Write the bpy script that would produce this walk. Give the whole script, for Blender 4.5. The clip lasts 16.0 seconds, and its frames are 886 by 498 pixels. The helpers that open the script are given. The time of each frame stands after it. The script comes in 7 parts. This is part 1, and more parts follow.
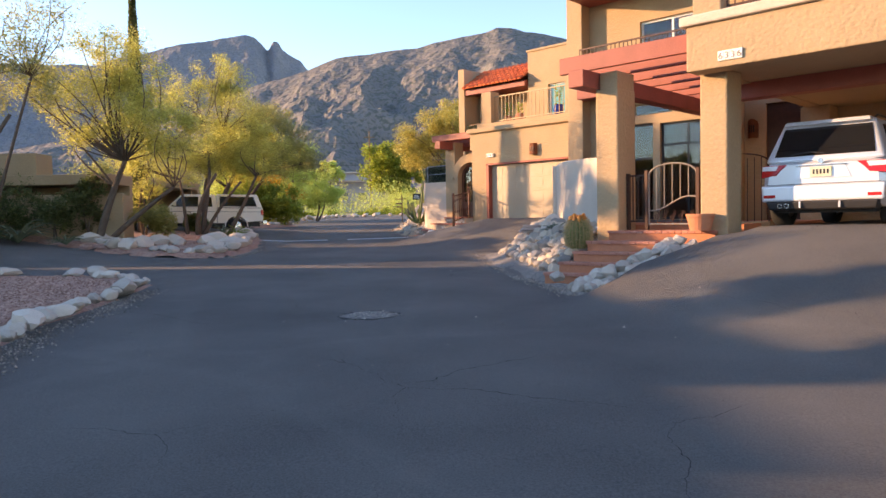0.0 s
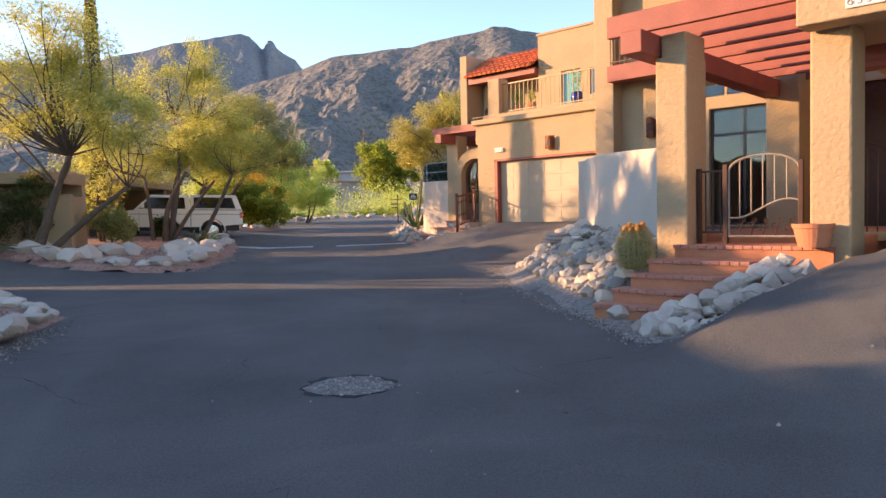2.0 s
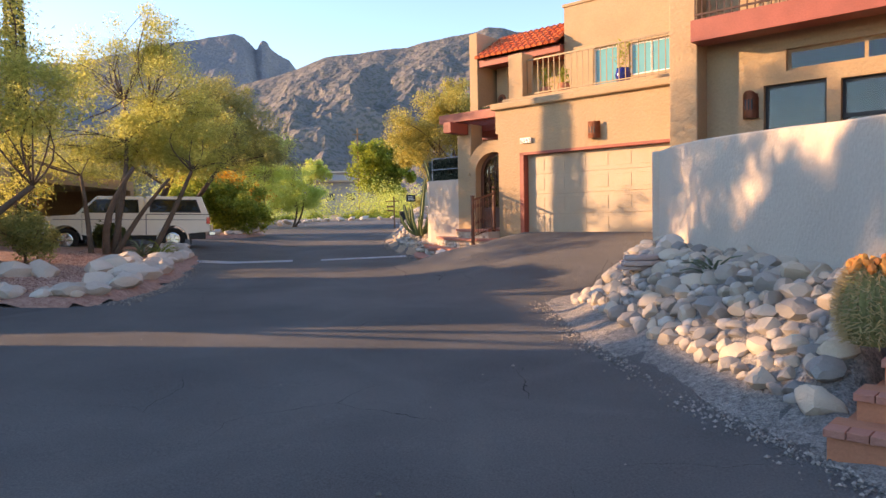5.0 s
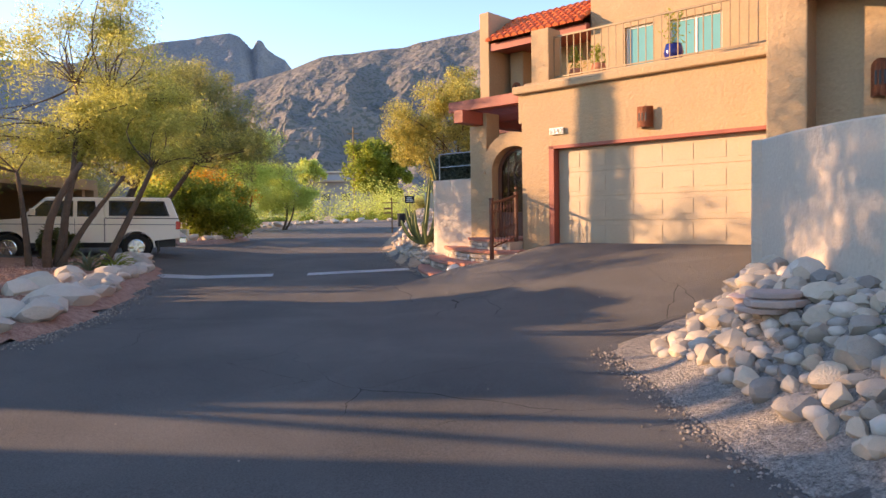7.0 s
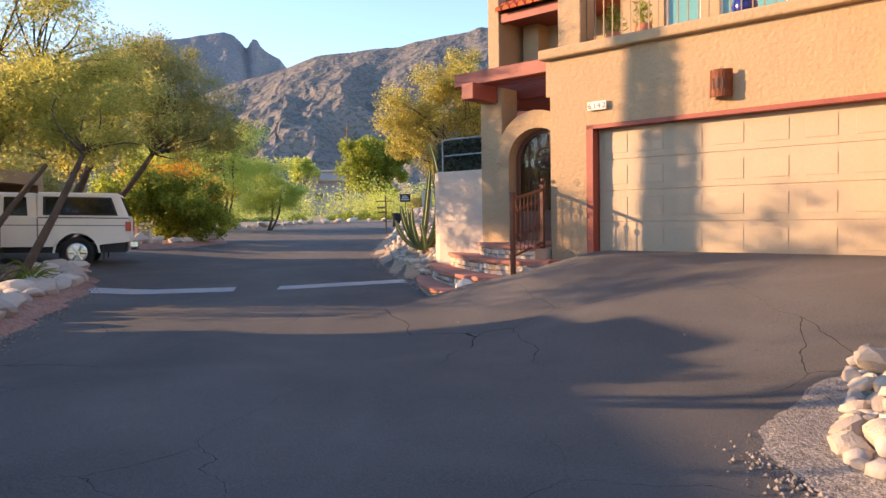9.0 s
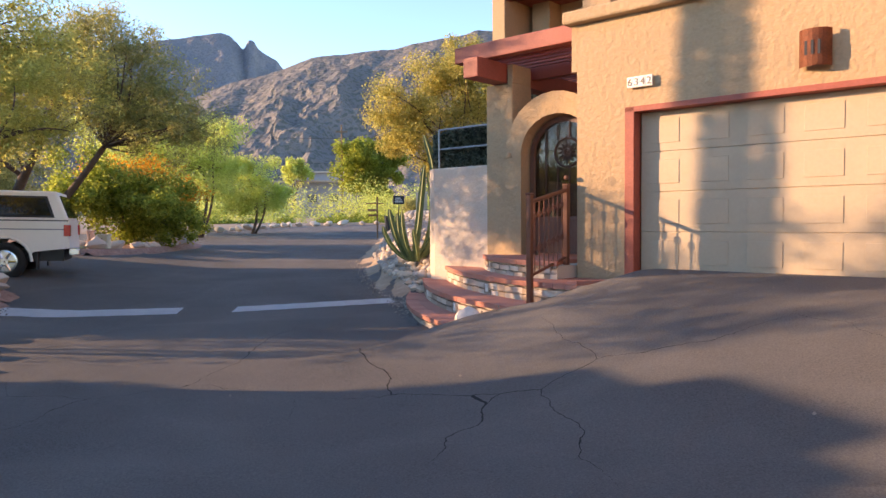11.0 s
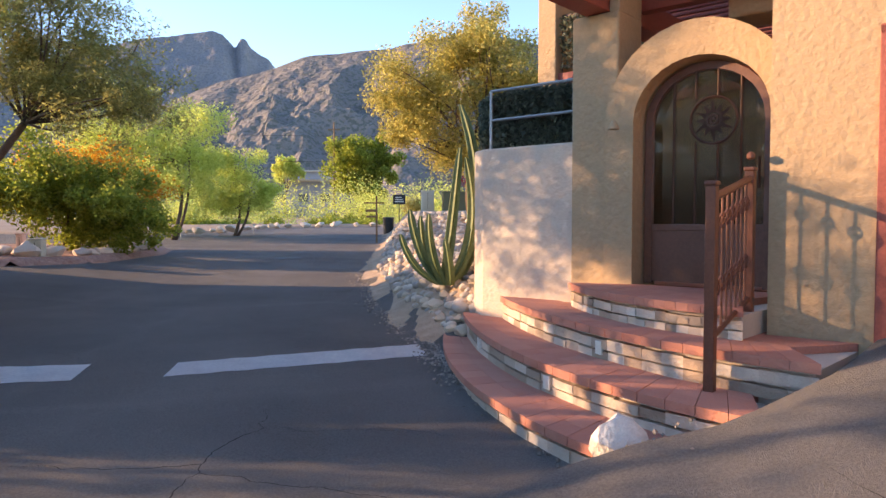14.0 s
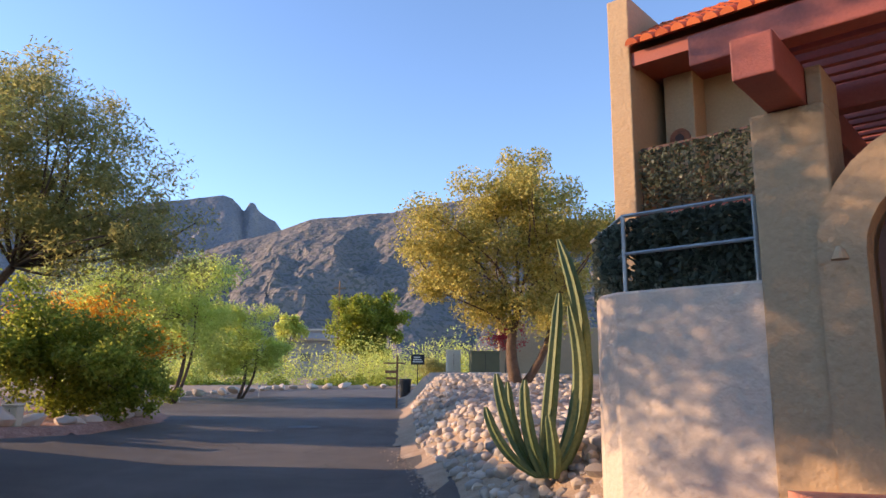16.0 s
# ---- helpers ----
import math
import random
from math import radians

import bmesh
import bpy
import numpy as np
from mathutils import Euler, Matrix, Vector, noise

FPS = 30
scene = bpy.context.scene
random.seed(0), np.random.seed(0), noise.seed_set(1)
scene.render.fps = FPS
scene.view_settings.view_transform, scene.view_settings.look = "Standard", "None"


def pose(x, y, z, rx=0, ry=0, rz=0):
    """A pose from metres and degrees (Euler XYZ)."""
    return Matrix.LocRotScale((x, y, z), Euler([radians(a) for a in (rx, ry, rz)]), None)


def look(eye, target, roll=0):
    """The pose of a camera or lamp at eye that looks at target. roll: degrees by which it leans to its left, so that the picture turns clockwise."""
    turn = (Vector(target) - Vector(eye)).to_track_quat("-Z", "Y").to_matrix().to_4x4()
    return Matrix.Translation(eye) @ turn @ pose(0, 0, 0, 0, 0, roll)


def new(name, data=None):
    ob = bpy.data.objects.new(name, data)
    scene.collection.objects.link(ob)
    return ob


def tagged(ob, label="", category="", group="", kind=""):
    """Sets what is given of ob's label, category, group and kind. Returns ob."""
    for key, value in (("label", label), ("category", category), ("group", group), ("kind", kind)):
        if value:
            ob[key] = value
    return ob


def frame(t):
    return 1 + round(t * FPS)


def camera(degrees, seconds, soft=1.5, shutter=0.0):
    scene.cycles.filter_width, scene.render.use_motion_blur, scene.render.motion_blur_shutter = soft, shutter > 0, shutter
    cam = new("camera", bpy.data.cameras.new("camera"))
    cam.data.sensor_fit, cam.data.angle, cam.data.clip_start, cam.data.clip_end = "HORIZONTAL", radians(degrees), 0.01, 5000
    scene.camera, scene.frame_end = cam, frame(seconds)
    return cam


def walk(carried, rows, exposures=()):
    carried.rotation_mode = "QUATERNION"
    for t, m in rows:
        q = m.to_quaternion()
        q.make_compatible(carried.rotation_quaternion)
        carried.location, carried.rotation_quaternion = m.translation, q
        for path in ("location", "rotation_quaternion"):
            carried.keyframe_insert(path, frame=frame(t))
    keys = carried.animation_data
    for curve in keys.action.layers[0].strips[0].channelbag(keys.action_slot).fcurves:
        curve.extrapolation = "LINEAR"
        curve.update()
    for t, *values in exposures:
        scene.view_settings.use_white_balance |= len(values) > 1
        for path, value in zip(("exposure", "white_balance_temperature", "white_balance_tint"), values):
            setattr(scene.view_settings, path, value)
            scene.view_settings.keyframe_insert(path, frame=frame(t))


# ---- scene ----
cam = camera(63.9, 16.0)
METRES, EYE, TILT, LEAN, TURN = 23.2, 1.445, 0.0, 0.0, 0.0
ROWS = [
    (0.0, 0.0, 0.0, 0.0, -0.05, -2.49, 1.18),
    (0.5, -0.0035, 0.0353, 0.0013, -0.16, -2.52, 1.17),
    (1.0, -0.006, 0.0699, 0.0034, -0.24, -2.53, 1.2),
    (1.5, -0.0078, 0.1045, 0.0045, -0.32, -2.54, 1.21),
    (2.0, -0.0086, 0.1384, 0.0065, -0.42, -2.56, 1.24),
    (2.5, -0.0116, 0.172, 0.0091, -0.51, -2.56, 1.23),
    (3.0, -0.0138, 0.2049, 0.0098, -0.61, -2.56, 1.19),
    (3.5, -0.0176, 0.2378, 0.0116, -0.7, -2.56, 1.17),
    (4.0, -0.0201, 0.2705, 0.0126, -0.77, -2.54, 1.18),
    (6.5, -0.035, 0.438, 0.0189, -1.16, -2.43, 0.99),
    (7.0, -0.0377, 0.4725, 0.0204, -1.26, -2.44, 0.96),
    (7.5, -0.0415, 0.5073, 0.0197, -1.36, -2.45, 0.94),
    (8.0, -0.043, 0.541, 0.02, -1.48, -2.46, 0.91),
    (8.5, -0.0428, 0.5784, 0.0205, -1.6, -2.47, 0.93),
    (11.0, -0.0394, 0.72, 0.0233, -2.0, -2.24, 0.42),
    (11.5, -0.0417, 0.7476, 0.0248, -2.14, -2.2, 0.31),
    (12.0, -0.0414, 0.7741, 0.0253, -2.24, -2.19, 0.26),
    (12.5, -0.0446, 0.8042, 0.0249, -2.33, -2.18, 0.22),
    (13.0, -0.0505, 0.8349, 0.0252, -2.43, -2.19, 0.18),
    (13.5, -0.0583, 0.8666, 0.0255, -2.57, -2.17, 0.05),
    (14.0, -0.0628, 0.8933, 0.0263, -2.7, -2.16, -0.06),
    (14.5, -0.0752, 0.9188, 0.0271, -2.79, -2.15, -0.08),
    (15.0, -0.0851, 0.9436, 0.0285, -2.93, 1.15, -0.15),
    (15.5, -0.0941, 0.9677, 0.0293, -3.08, 8.86, -0.29),
    (16.0, -0.0996, 0.9877, 0.0294, -2.67, 10.67, -0.33),
]
walk(cam, [(t, pose(0, 0, EYE, TILT, LEAN, TURN) @ pose(METRES * x, METRES * y, METRES * z, 90 + pitch, roll, yaw)) for t, x, y, z, yaw, pitch, roll in ROWS],
     [(t, stops, kelvin, 22) for t, stops, kelvin in ((0, 1.9, 8000), (4, 1.88, 8000), (8, 1.86, 7800), (11, 1.92, 7500), (14.5, 1.95, 7400), (15.5, 1.58, 6950), (16, 1.48, 6850))])

# ---- world and sun ----
SUN_WAY = Vector((1.0, -0.147, -0.205)).normalized()   # low evening sun from the west
world = bpy.data.worlds.new("sky")
scene.world = world
world.use_nodes = True
wn = world.node_tree
sky = wn.nodes.new("ShaderNodeTexSky")
sky.sky_type = "NISHITA"
sky.sun_disc = False
sky.sun_elevation = math.asin(-SUN_WAY.z)
sky.sun_rotation = math.atan2(-SUN_WAY.x, -SUN_WAY.y)
sky.altitude = 800
sky.air_density, sky.dust_density, sky.ozone_density = 1.0, 0.05, 3.2
wn.links.new(sky.outputs[0], wn.nodes["Background"].inputs[0])
wn.nodes["Background"].inputs[1].default_value = 0.15
sun = new("sun", bpy.data.lights.new("sun", "SUN"))
sun.data.energy, sun.data.angle, sun.data.color = 2.85, radians(0.5), (1.0, 0.70, 0.42)
sun.matrix_basis = look((-30, 0, 30), Vector((-30, 0, 30)) + SUN_WAY)

# ---- materials ----
def mat(name, col, rough=0.8, metal=0.0, vary=0.15, scale=6.0, fine=60.0, bump=0.0, bscale=80.0, col2=None, spec=0.5, island=0.0, obj_rand=0.0, coord="Object"):
    m = bpy.data.materials.new(name)
    m.use_nodes = True
    nt = m.node_tree
    b = nt.nodes["Principled BSDF"]
    b.inputs["Roughness"].default_value = rough
    b.inputs["Metallic"].default_value = metal
    b.inputs["Specular IOR Level"].default_value = spec
    tc = nt.nodes.new("ShaderNodeTexCoord")
    src = tc.outputs[coord]
    n1 = nt.nodes.new("ShaderNodeTexNoise")
    n1.inputs["Scale"].default_value = scale
    n1.inputs["Detail"].default_value = 5
    n2 = nt.nodes.new("ShaderNodeTexNoise")
    n2.inputs["Scale"].default_value = fine
    n2.inputs["Detail"].default_value = 3
    for n in (n1, n2):
        nt.links.new(src, n.inputs["Vector"])
    add = nt.nodes.new("ShaderNodeMath")
    add.operation = "ADD"
    nt.links.new(n1.outputs["Fac"], add.inputs[0])
    nt.links.new(n2.outputs["Fac"], add.inputs[1])
    last = add.outputs[0]
    mul = nt.nodes.new("ShaderNodeMath")
    mul.operation = "MULTIPLY"
    mul.inputs[1].default_value = 0.5
    nt.links.new(last, mul.inputs[0])
    last = mul.outputs[0]
    if island or obj_rand:
        if island:
            g = nt.nodes.new("ShaderNodeNewGeometry").outputs["Random Per Island"]
        else:
            g = nt.nodes.new("ShaderNodeObjectInfo").outputs["Random"]
        mx = nt.nodes.new("ShaderNodeMix")
        mx.inputs[0].default_value = island or obj_rand
        nt.links.new(last, mx.inputs[2])
        nt.links.new(g, mx.inputs[3])
        last = mx.outputs[0]
    ramp = nt.nodes.new("ShaderNodeValToRGB")
    c = Vector(col)
    lo = c * (1 - vary) if col2 is None else c
    hi = c * (1 + vary) if col2 is None else Vector(col2)
    ramp.color_ramp.elements[0].position, ramp.color_ramp.elements[1].position = (0.1, 0.9) if (island or obj_rand) else (0.32, 0.68)
    ramp.color_ramp.elements[0].color = (*lo, 1)
    ramp.color_ramp.elements[1].color = (*hi, 1)
    nt.links.new(last, ramp.inputs[0])
    nt.links.new(ramp.outputs[0], b.inputs["Base Color"])
    if bump:
        n3 = nt.nodes.new("ShaderNodeTexNoise")
        n3.inputs["Scale"].default_value = bscale
        n3.inputs["Detail"].default_value = 6
        nt.links.new(src, n3.inputs["Vector"])
        bp = nt.nodes.new("ShaderNodeBump")
        bp.inputs["Strength"].default_value = min(1.0, bump)
        bp.inputs["Distance"].default_value = 0.02 * max(1.0, bump)
        nt.links.new(n3.outputs["Fac"], bp.inputs["Height"])
        nt.links.new(bp.outputs[0], b.inputs["Normal"])
    return m


def glass(name, tint=(0.85, 0.9, 0.9), rough=0.0):
    m = mat(name, tint, rough=rough, vary=0.02)
    b = m.node_tree.nodes["Principled BSDF"]
    b.inputs["Transmission Weight"].default_value = 1.0
    b.inputs["IOR"].default_value = 1.45
    return m


def leaf_mat(name, a, b2):
    m = mat(name, a, rough=0.55, col2=b2, island=0.6, scale=0.8, fine=9.0, spec=0.3)
    nt = m.node_tree
    b = nt.nodes["Principled BSDF"]
    tr = nt.nodes.new("ShaderNodeBsdfTranslucent")
    ramp = [n for n in nt.nodes if n.bl_idname == "ShaderNodeValToRGB"][0]
    nt.links.new(ramp.outputs[0], tr.inputs["Color"])
    mx = nt.nodes.new("ShaderNodeMixShader")
    mx.inputs[0].default_value = 0.66
    nt.links.new(b.outputs[0], mx.inputs[1])
    nt.links.new(tr.outputs[0], mx.inputs[2])
    nt.links.new(mx.outputs[0], nt.nodes["Material Output"].inputs["Surface"])
    return m


M_STUCCO = mat("stucco", (0.405, 0.285, 0.168), 0.92, vary=0.10, scale=1.2, fine=25, bump=0.9, bscale=16)
M_STUCCO_PALE = mat("stucco_pale", (0.55, 0.46, 0.37), 0.92, vary=0.08, scale=1.0, fine=25, bump=0.7, bscale=22)
M_TRIM = mat("red_wood", (0.30, 0.075, 0.05), 0.6, vary=0.2, scale=3, fine=40, bump=0.2, bscale=60)
M_TILE = mat("clay_tile", (0.52, 0.10, 0.03), 0.75, col2=(0.68, 0.16, 0.05), island=0.7, bump=0.2)
M_DOOR = mat("garage_paint", (0.44, 0.345, 0.235), 0.6, vary=0.05, scale=2, fine=30, bump=0.1, bscale=200)
M_IRON = mat("dark_iron", (0.06, 0.025, 0.015), 0.5, 0.3, vary=0.3, scale=10)
M_WOODDOOR = mat("door_wood", (0.12, 0.05, 0.03), 0.45, vary=0.3, scale=3, fine=30, bump=0.2)
M_PAVER = mat("red_paver", (0.42, 0.16, 0.11), 0.85, col2=(0.52, 0.23, 0.16), obj_rand=0.5, bump=0.5, bscale=40)
M_TERRA = mat("terracotta", (0.50, 0.19, 0.10), 0.85, vary=0.12, bump=0.3, bscale=40)
M_STONE = mat("riser_stone", (0.30, 0.22, 0.16), 0.9, col2=(0.66, 0.57, 0.47), obj_rand=0.75, bump=0.8, bscale=30)
M_ROCK = mat("pale_rock", (0.36, 0.30, 0.25), 0.9, col2=(0.70, 0.60, 0.50), obj_rand=0.5, scale=5, fine=30, bump=0.8, bscale=14)
M_RIVER = mat("river_rock", (0.21, 0.205, 0.20), 0.85, col2=(0.66, 0.53, 0.39), obj_rand=0.65, scale=6, fine=40, bump=0.6, bscale=18)
M_GRAVEL = mat("red_gravel", (0.26, 0.12, 0.085), 0.95, col2=(0.55, 0.33, 0.25), scale=9, fine=32, bump=1.8, bscale=34)
M_GREYGRAVEL = mat("grey_gravel", (0.085, 0.08, 0.075), 0.95, col2=(0.44, 0.39, 0.34), scale=16, fine=60, bump=1.8, bscale=42)
M_SOIL = mat("desert_soil", (0.30, 0.21, 0.14), 0.95, col2=(0.42, 0.30, 0.21), scale=0.3, fine=8, bump=0.5)
M_BARK = mat("bark", (0.12, 0.08, 0.055), 0.95, vary=0.4, scale=6, fine=50, bump=1.0, bscale=25)
M_CONC = mat("concrete", (0.50, 0.44, 0.37), 0.9, vary=0.12, scale=2, fine=60, bump=0.3)
M_PAINTLINE = mat("road_paint", (0.62, 0.62, 0.63), 0.8, col2=(0.85, 0.84, 0.82), scale=3, fine=30, bump=0.2)
M_WHITE = mat("white_paint", (0.86, 0.82, 0.74), 0.4, vary=0.05, scale=3)
M_SILVER = mat("silver_paint", (0.70, 0.71, 0.74), 0.28, 0.35, vary=0.04)
M_BLACK = mat("black_plastic", (0.02, 0.02, 0.022), 0.5, vary=0.3)
M_TYRE = mat("tyre_rubber", (0.018, 0.018, 0.018), 0.85, vary=0.3, bump=0.2)
M_CHROME = mat("chrome", (0.65, 0.65, 0.66), 0.22, 1.0, vary=0.04)
M_REDLIGHT = mat("red_lens", (0.55, 0.02, 0.02), 0.12, vary=0.1)
M_CLEARLIGHT = mat("pale_lens", (0.8, 0.8, 0.8), 0.1, vary=0.05)
M_GLASS = glass("window_glass")
M_THINGLASS = mat("teal_glass", (0.12, 0.33, 0.33), 0.12, vary=0.08, scale=2)
M_CARGLASS = mat("tinted_glass", (0.012, 0.013, 0.015), 0.04, vary=0.2, spec=0.8)
# Dark brown stands in for the shade of rooms behind the panes.
M_ROOM_SHADE = mat("room_shade_brown", (0.10, 0.08, 0.06), 0.9, vary=0.2)
M_COPPER = mat("rust_copper", (0.28, 0.10, 0.05), 0.6, 0.4, vary=0.4, scale=9, bump=0.4)
M_SIGN = mat("sign_white", (0.72, 0.68, 0.60), 0.6, vary=0.05)
M_TEAL = mat("teal_blind", (0.12, 0.40, 0.42), 0.5, vary=0.1)
M_CACTUS = mat("cactus_skin", (0.13, 0.14, 0.05), 0.7, col2=(0.34, 0.33, 0.14), scale=5, fine=40, bump=0.4)
M_SPINE = mat("spines", (0.38, 0.30, 0.17), 0.7, col2=(0.48, 0.32, 0.12), island=0.6)
M_FLOWER = mat("cactus_fruit", (0.34, 0.10, 0.02), 0.7, col2=(0.62, 0.27, 0.05), island=0.6)
L_OLIVE = leaf_mat("leaf_olive", (0.30, 0.31, 0.07), (0.74, 0.68, 0.20))
L_GREY = leaf_mat("leaf_greygreen", (0.20, 0.21, 0.07), (0.50, 0.47, 0.17))
L_GREEN = leaf_mat("leaf_green", (0.14, 0.20, 0.03), (0.48, 0.52, 0.09))
L_LIME = leaf_mat("leaf_lime", (0.42, 0.50, 0.10), (0.74, 0.76, 0.22))
L_DARK = leaf_mat("leaf_dark", (0.06, 0.08, 0.03), (0.20, 0.22, 0.08))
L_FAR = leaf_mat("leaf_far", (0.08, 0.12, 0.03), (0.20, 0.25, 0.07))
L_IVY = leaf_mat("leaf_screen", (0.025, 0.04, 0.028), (0.24, 0.28, 0.21))
L_IVY.node_tree.nodes["Principled BSDF"].inputs["Roughness"].default_value = 0.3
L_AGAVE = mat("agave_leaf", (0.10, 0.13, 0.08), 0.6, col2=(0.20, 0.23, 0.13), island=0.6)
L_ASH = leaf_mat("leaf_ash", (0.26, 0.26, 0.06), (0.66, 0.56, 0.18))
M_TANGRAVEL = mat("tan_gravel", (0.26, 0.18, 0.12), 0.95, col2=(0.50, 0.38, 0.27), scale=4, fine=50, bump=1.0, bscale=45)
M_WHITEROCK = mat("white_rock", (0.68, 0.64, 0.58), 0.9, vary=0.15, scale=6, fine=30, bump=0.9, bscale=14)
M_TAR = mat("tar", (0.016, 0.016, 0.017), 0.8, vary=0.3)
M_MANHOLE = mat("manhole_metal", (0.10, 0.10, 0.10), 0.7, 0.3, vary=0.3, scale=14)
L_RED = leaf_mat("blossom_red", (0.30, 0.02, 0.03), (0.60, 0.06, 0.06))
M_PATCH = mat("patch_gravel", (0.07, 0.065, 0.06), 0.95, col2=(0.34, 0.30, 0.27), scale=14, fine=60, bump=1.8, bscale=40)
L_ORANGE = leaf_mat("blossom_orange", (0.55, 0.20, 0.02), (0.75, 0.42, 0.04))


def asphalt():
    m = mat("asphalt", (0.082, 0.081, 0.080), 0.9, col2=(0.225, 0.212, 0.198), scale=0.5, fine=75, bump=1.6, bscale=150)
    nt = m.node_tree
    b = nt.nodes["Principled BSDF"]
    b.inputs["Diffuse Roughness"].default_value = 0.3
    ramp = [n for n in nt.nodes if n.bl_idname == "ShaderNodeValToRGB"][0]
    tc = nt.nodes.new("ShaderNodeTexCoord")
    wob = nt.nodes.new("ShaderNodeTexNoise")
    wob.inputs["Scale"].default_value = 1.3
    wob.inputs["Detail"].default_value = 6
    nt.links.new(tc.outputs["Object"], wob.inputs["Vector"])
    off = nt.nodes.new("ShaderNodeVectorMath")
    off.operation = "MULTIPLY_ADD"
    off.inputs[1].default_value = (0.6, 0.6, 0.0)
    nt.links.new(wob.outputs["Color"], off.inputs[0])
    nt.links.new(tc.outputs["Object"], off.inputs[2])
    vor = nt.nodes.new("ShaderNodeTexVoronoi")
    vor.feature = "DISTANCE_TO_EDGE"
    vor.inputs["Scale"].default_value = 0.52
    nt.links.new(off.outputs[0], vor.inputs["Vector"])
    gate = nt.nodes.new("ShaderNodeTexNoise")
    gate.inputs["Scale"].default_value = 0.28
    nt.links.new(tc.outputs["Object"], gate.inputs["Vector"])
    wid = nt.nodes.new("ShaderNodeMapRange")
    wid.inputs[1].default_value, wid.inputs[2].default_value = 0.48, 0.62
    wid.inputs[3].default_value, wid.inputs[4].default_value = 0.0, 0.0021
    nt.links.new(gate.outputs["Fac"], wid.inputs[0])
    lt = nt.nodes.new("ShaderNodeMath")
    lt.operation = "LESS_THAN"
    nt.links.new(vor.outputs["Distance"], lt.inputs[0])
    nt.links.new(wid.outputs[0], lt.inputs[1])
    mx = nt.nodes.new("ShaderNodeMix")
    mx.data_type = "RGBA"
    nt.links.new(lt.outputs[0], mx.inputs[0])
    nt.links.new(ramp.outputs[0], mx.inputs[6])
    mx.inputs[7].default_value = (0.02, 0.02, 0.02, 1)
    # pale wandering tar and dust trails
    t2 = nt.nodes.new("ShaderNodeTexVoronoi")
    t2.feature = "DISTANCE_TO_EDGE"
    t2.inputs["Scale"].default_value = 0.22
    nt.links.new(off.outputs[0], t2.inputs["Vector"])
    mr = nt.nodes.new("ShaderNodeMapRange")
    mr.inputs[1].default_value, mr.inputs[2].default_value = 0.0, 0.035
    mr.inputs[3].default_value, mr.inputs[4].default_value = 0.22, 0.0
    nt.links.new(t2.outputs["Distance"], mr.inputs[0])
    mm = nt.nodes.new("ShaderNodeMath")
    mm.operation = "MULTIPLY"
    nt.links.new(mr.outputs[0], mm.inputs[0])
    nt.links.new(wob.outputs["Fac"], mm.inputs[1])
    mx2 = nt.nodes.new("ShaderNodeMix")
    mx2.data_type = "RGBA"
    nt.links.new(mm.outputs[0], mx2.inputs[0])
    nt.links.new(mx.outputs[2], mx2.inputs[6])
    mx2.inputs[7].default_value = (0.30, 0.29, 0.27, 1)
    nt.links.new(mx2.outputs[2], b.inputs["Base Color"])
    return m


M_ASPHALT = asphalt()


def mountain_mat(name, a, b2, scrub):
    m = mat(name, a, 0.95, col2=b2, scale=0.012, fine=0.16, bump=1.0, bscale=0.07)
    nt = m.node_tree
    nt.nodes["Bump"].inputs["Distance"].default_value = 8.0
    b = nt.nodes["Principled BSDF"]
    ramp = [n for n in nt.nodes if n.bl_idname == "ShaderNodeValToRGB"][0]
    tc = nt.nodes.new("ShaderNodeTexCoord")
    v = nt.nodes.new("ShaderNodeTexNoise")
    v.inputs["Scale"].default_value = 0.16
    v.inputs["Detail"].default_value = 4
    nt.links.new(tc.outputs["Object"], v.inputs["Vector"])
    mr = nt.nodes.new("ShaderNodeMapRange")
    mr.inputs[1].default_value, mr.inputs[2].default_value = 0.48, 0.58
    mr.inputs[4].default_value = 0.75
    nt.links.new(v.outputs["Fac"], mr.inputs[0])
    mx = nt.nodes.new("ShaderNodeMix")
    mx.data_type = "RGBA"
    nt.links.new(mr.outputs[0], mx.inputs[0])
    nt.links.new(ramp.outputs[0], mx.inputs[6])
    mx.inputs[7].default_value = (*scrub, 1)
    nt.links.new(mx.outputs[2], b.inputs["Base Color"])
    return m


# Distance haze is mixed into these base colours as grey and blue.
M_HAZED_MOUNT = mountain_mat("mountain_rock_hazed", (0.135, 0.135, 0.138), (0.27, 0.225, 0.19), (0.075, 0.09, 0.075))
M_HAZED_MOUNT_FAR = mountain_mat("far_mountain_rock_hazed", (0.18, 0.185, 0.205), (0.27, 0.25, 0.25), (0.13, 0.145, 0.15))

# ---- helpers for shapes ----
OFFSET = {}


def thing(name, label, category, base=(0, 0, 0), turn=0.0, group="", kind=""):
    """An Empty at its base; parts are given in the coordinates of the frame turned by turn degrees about the world's origin."""
    ob = new(name)
    r = Matrix.Rotation(radians(turn), 4, "Z")
    ob.matrix_basis = r @ Matrix.Translation(base)
    OFFSET[ob.name] = Vector(base)
    return tagged(ob, label, category, group, kind)


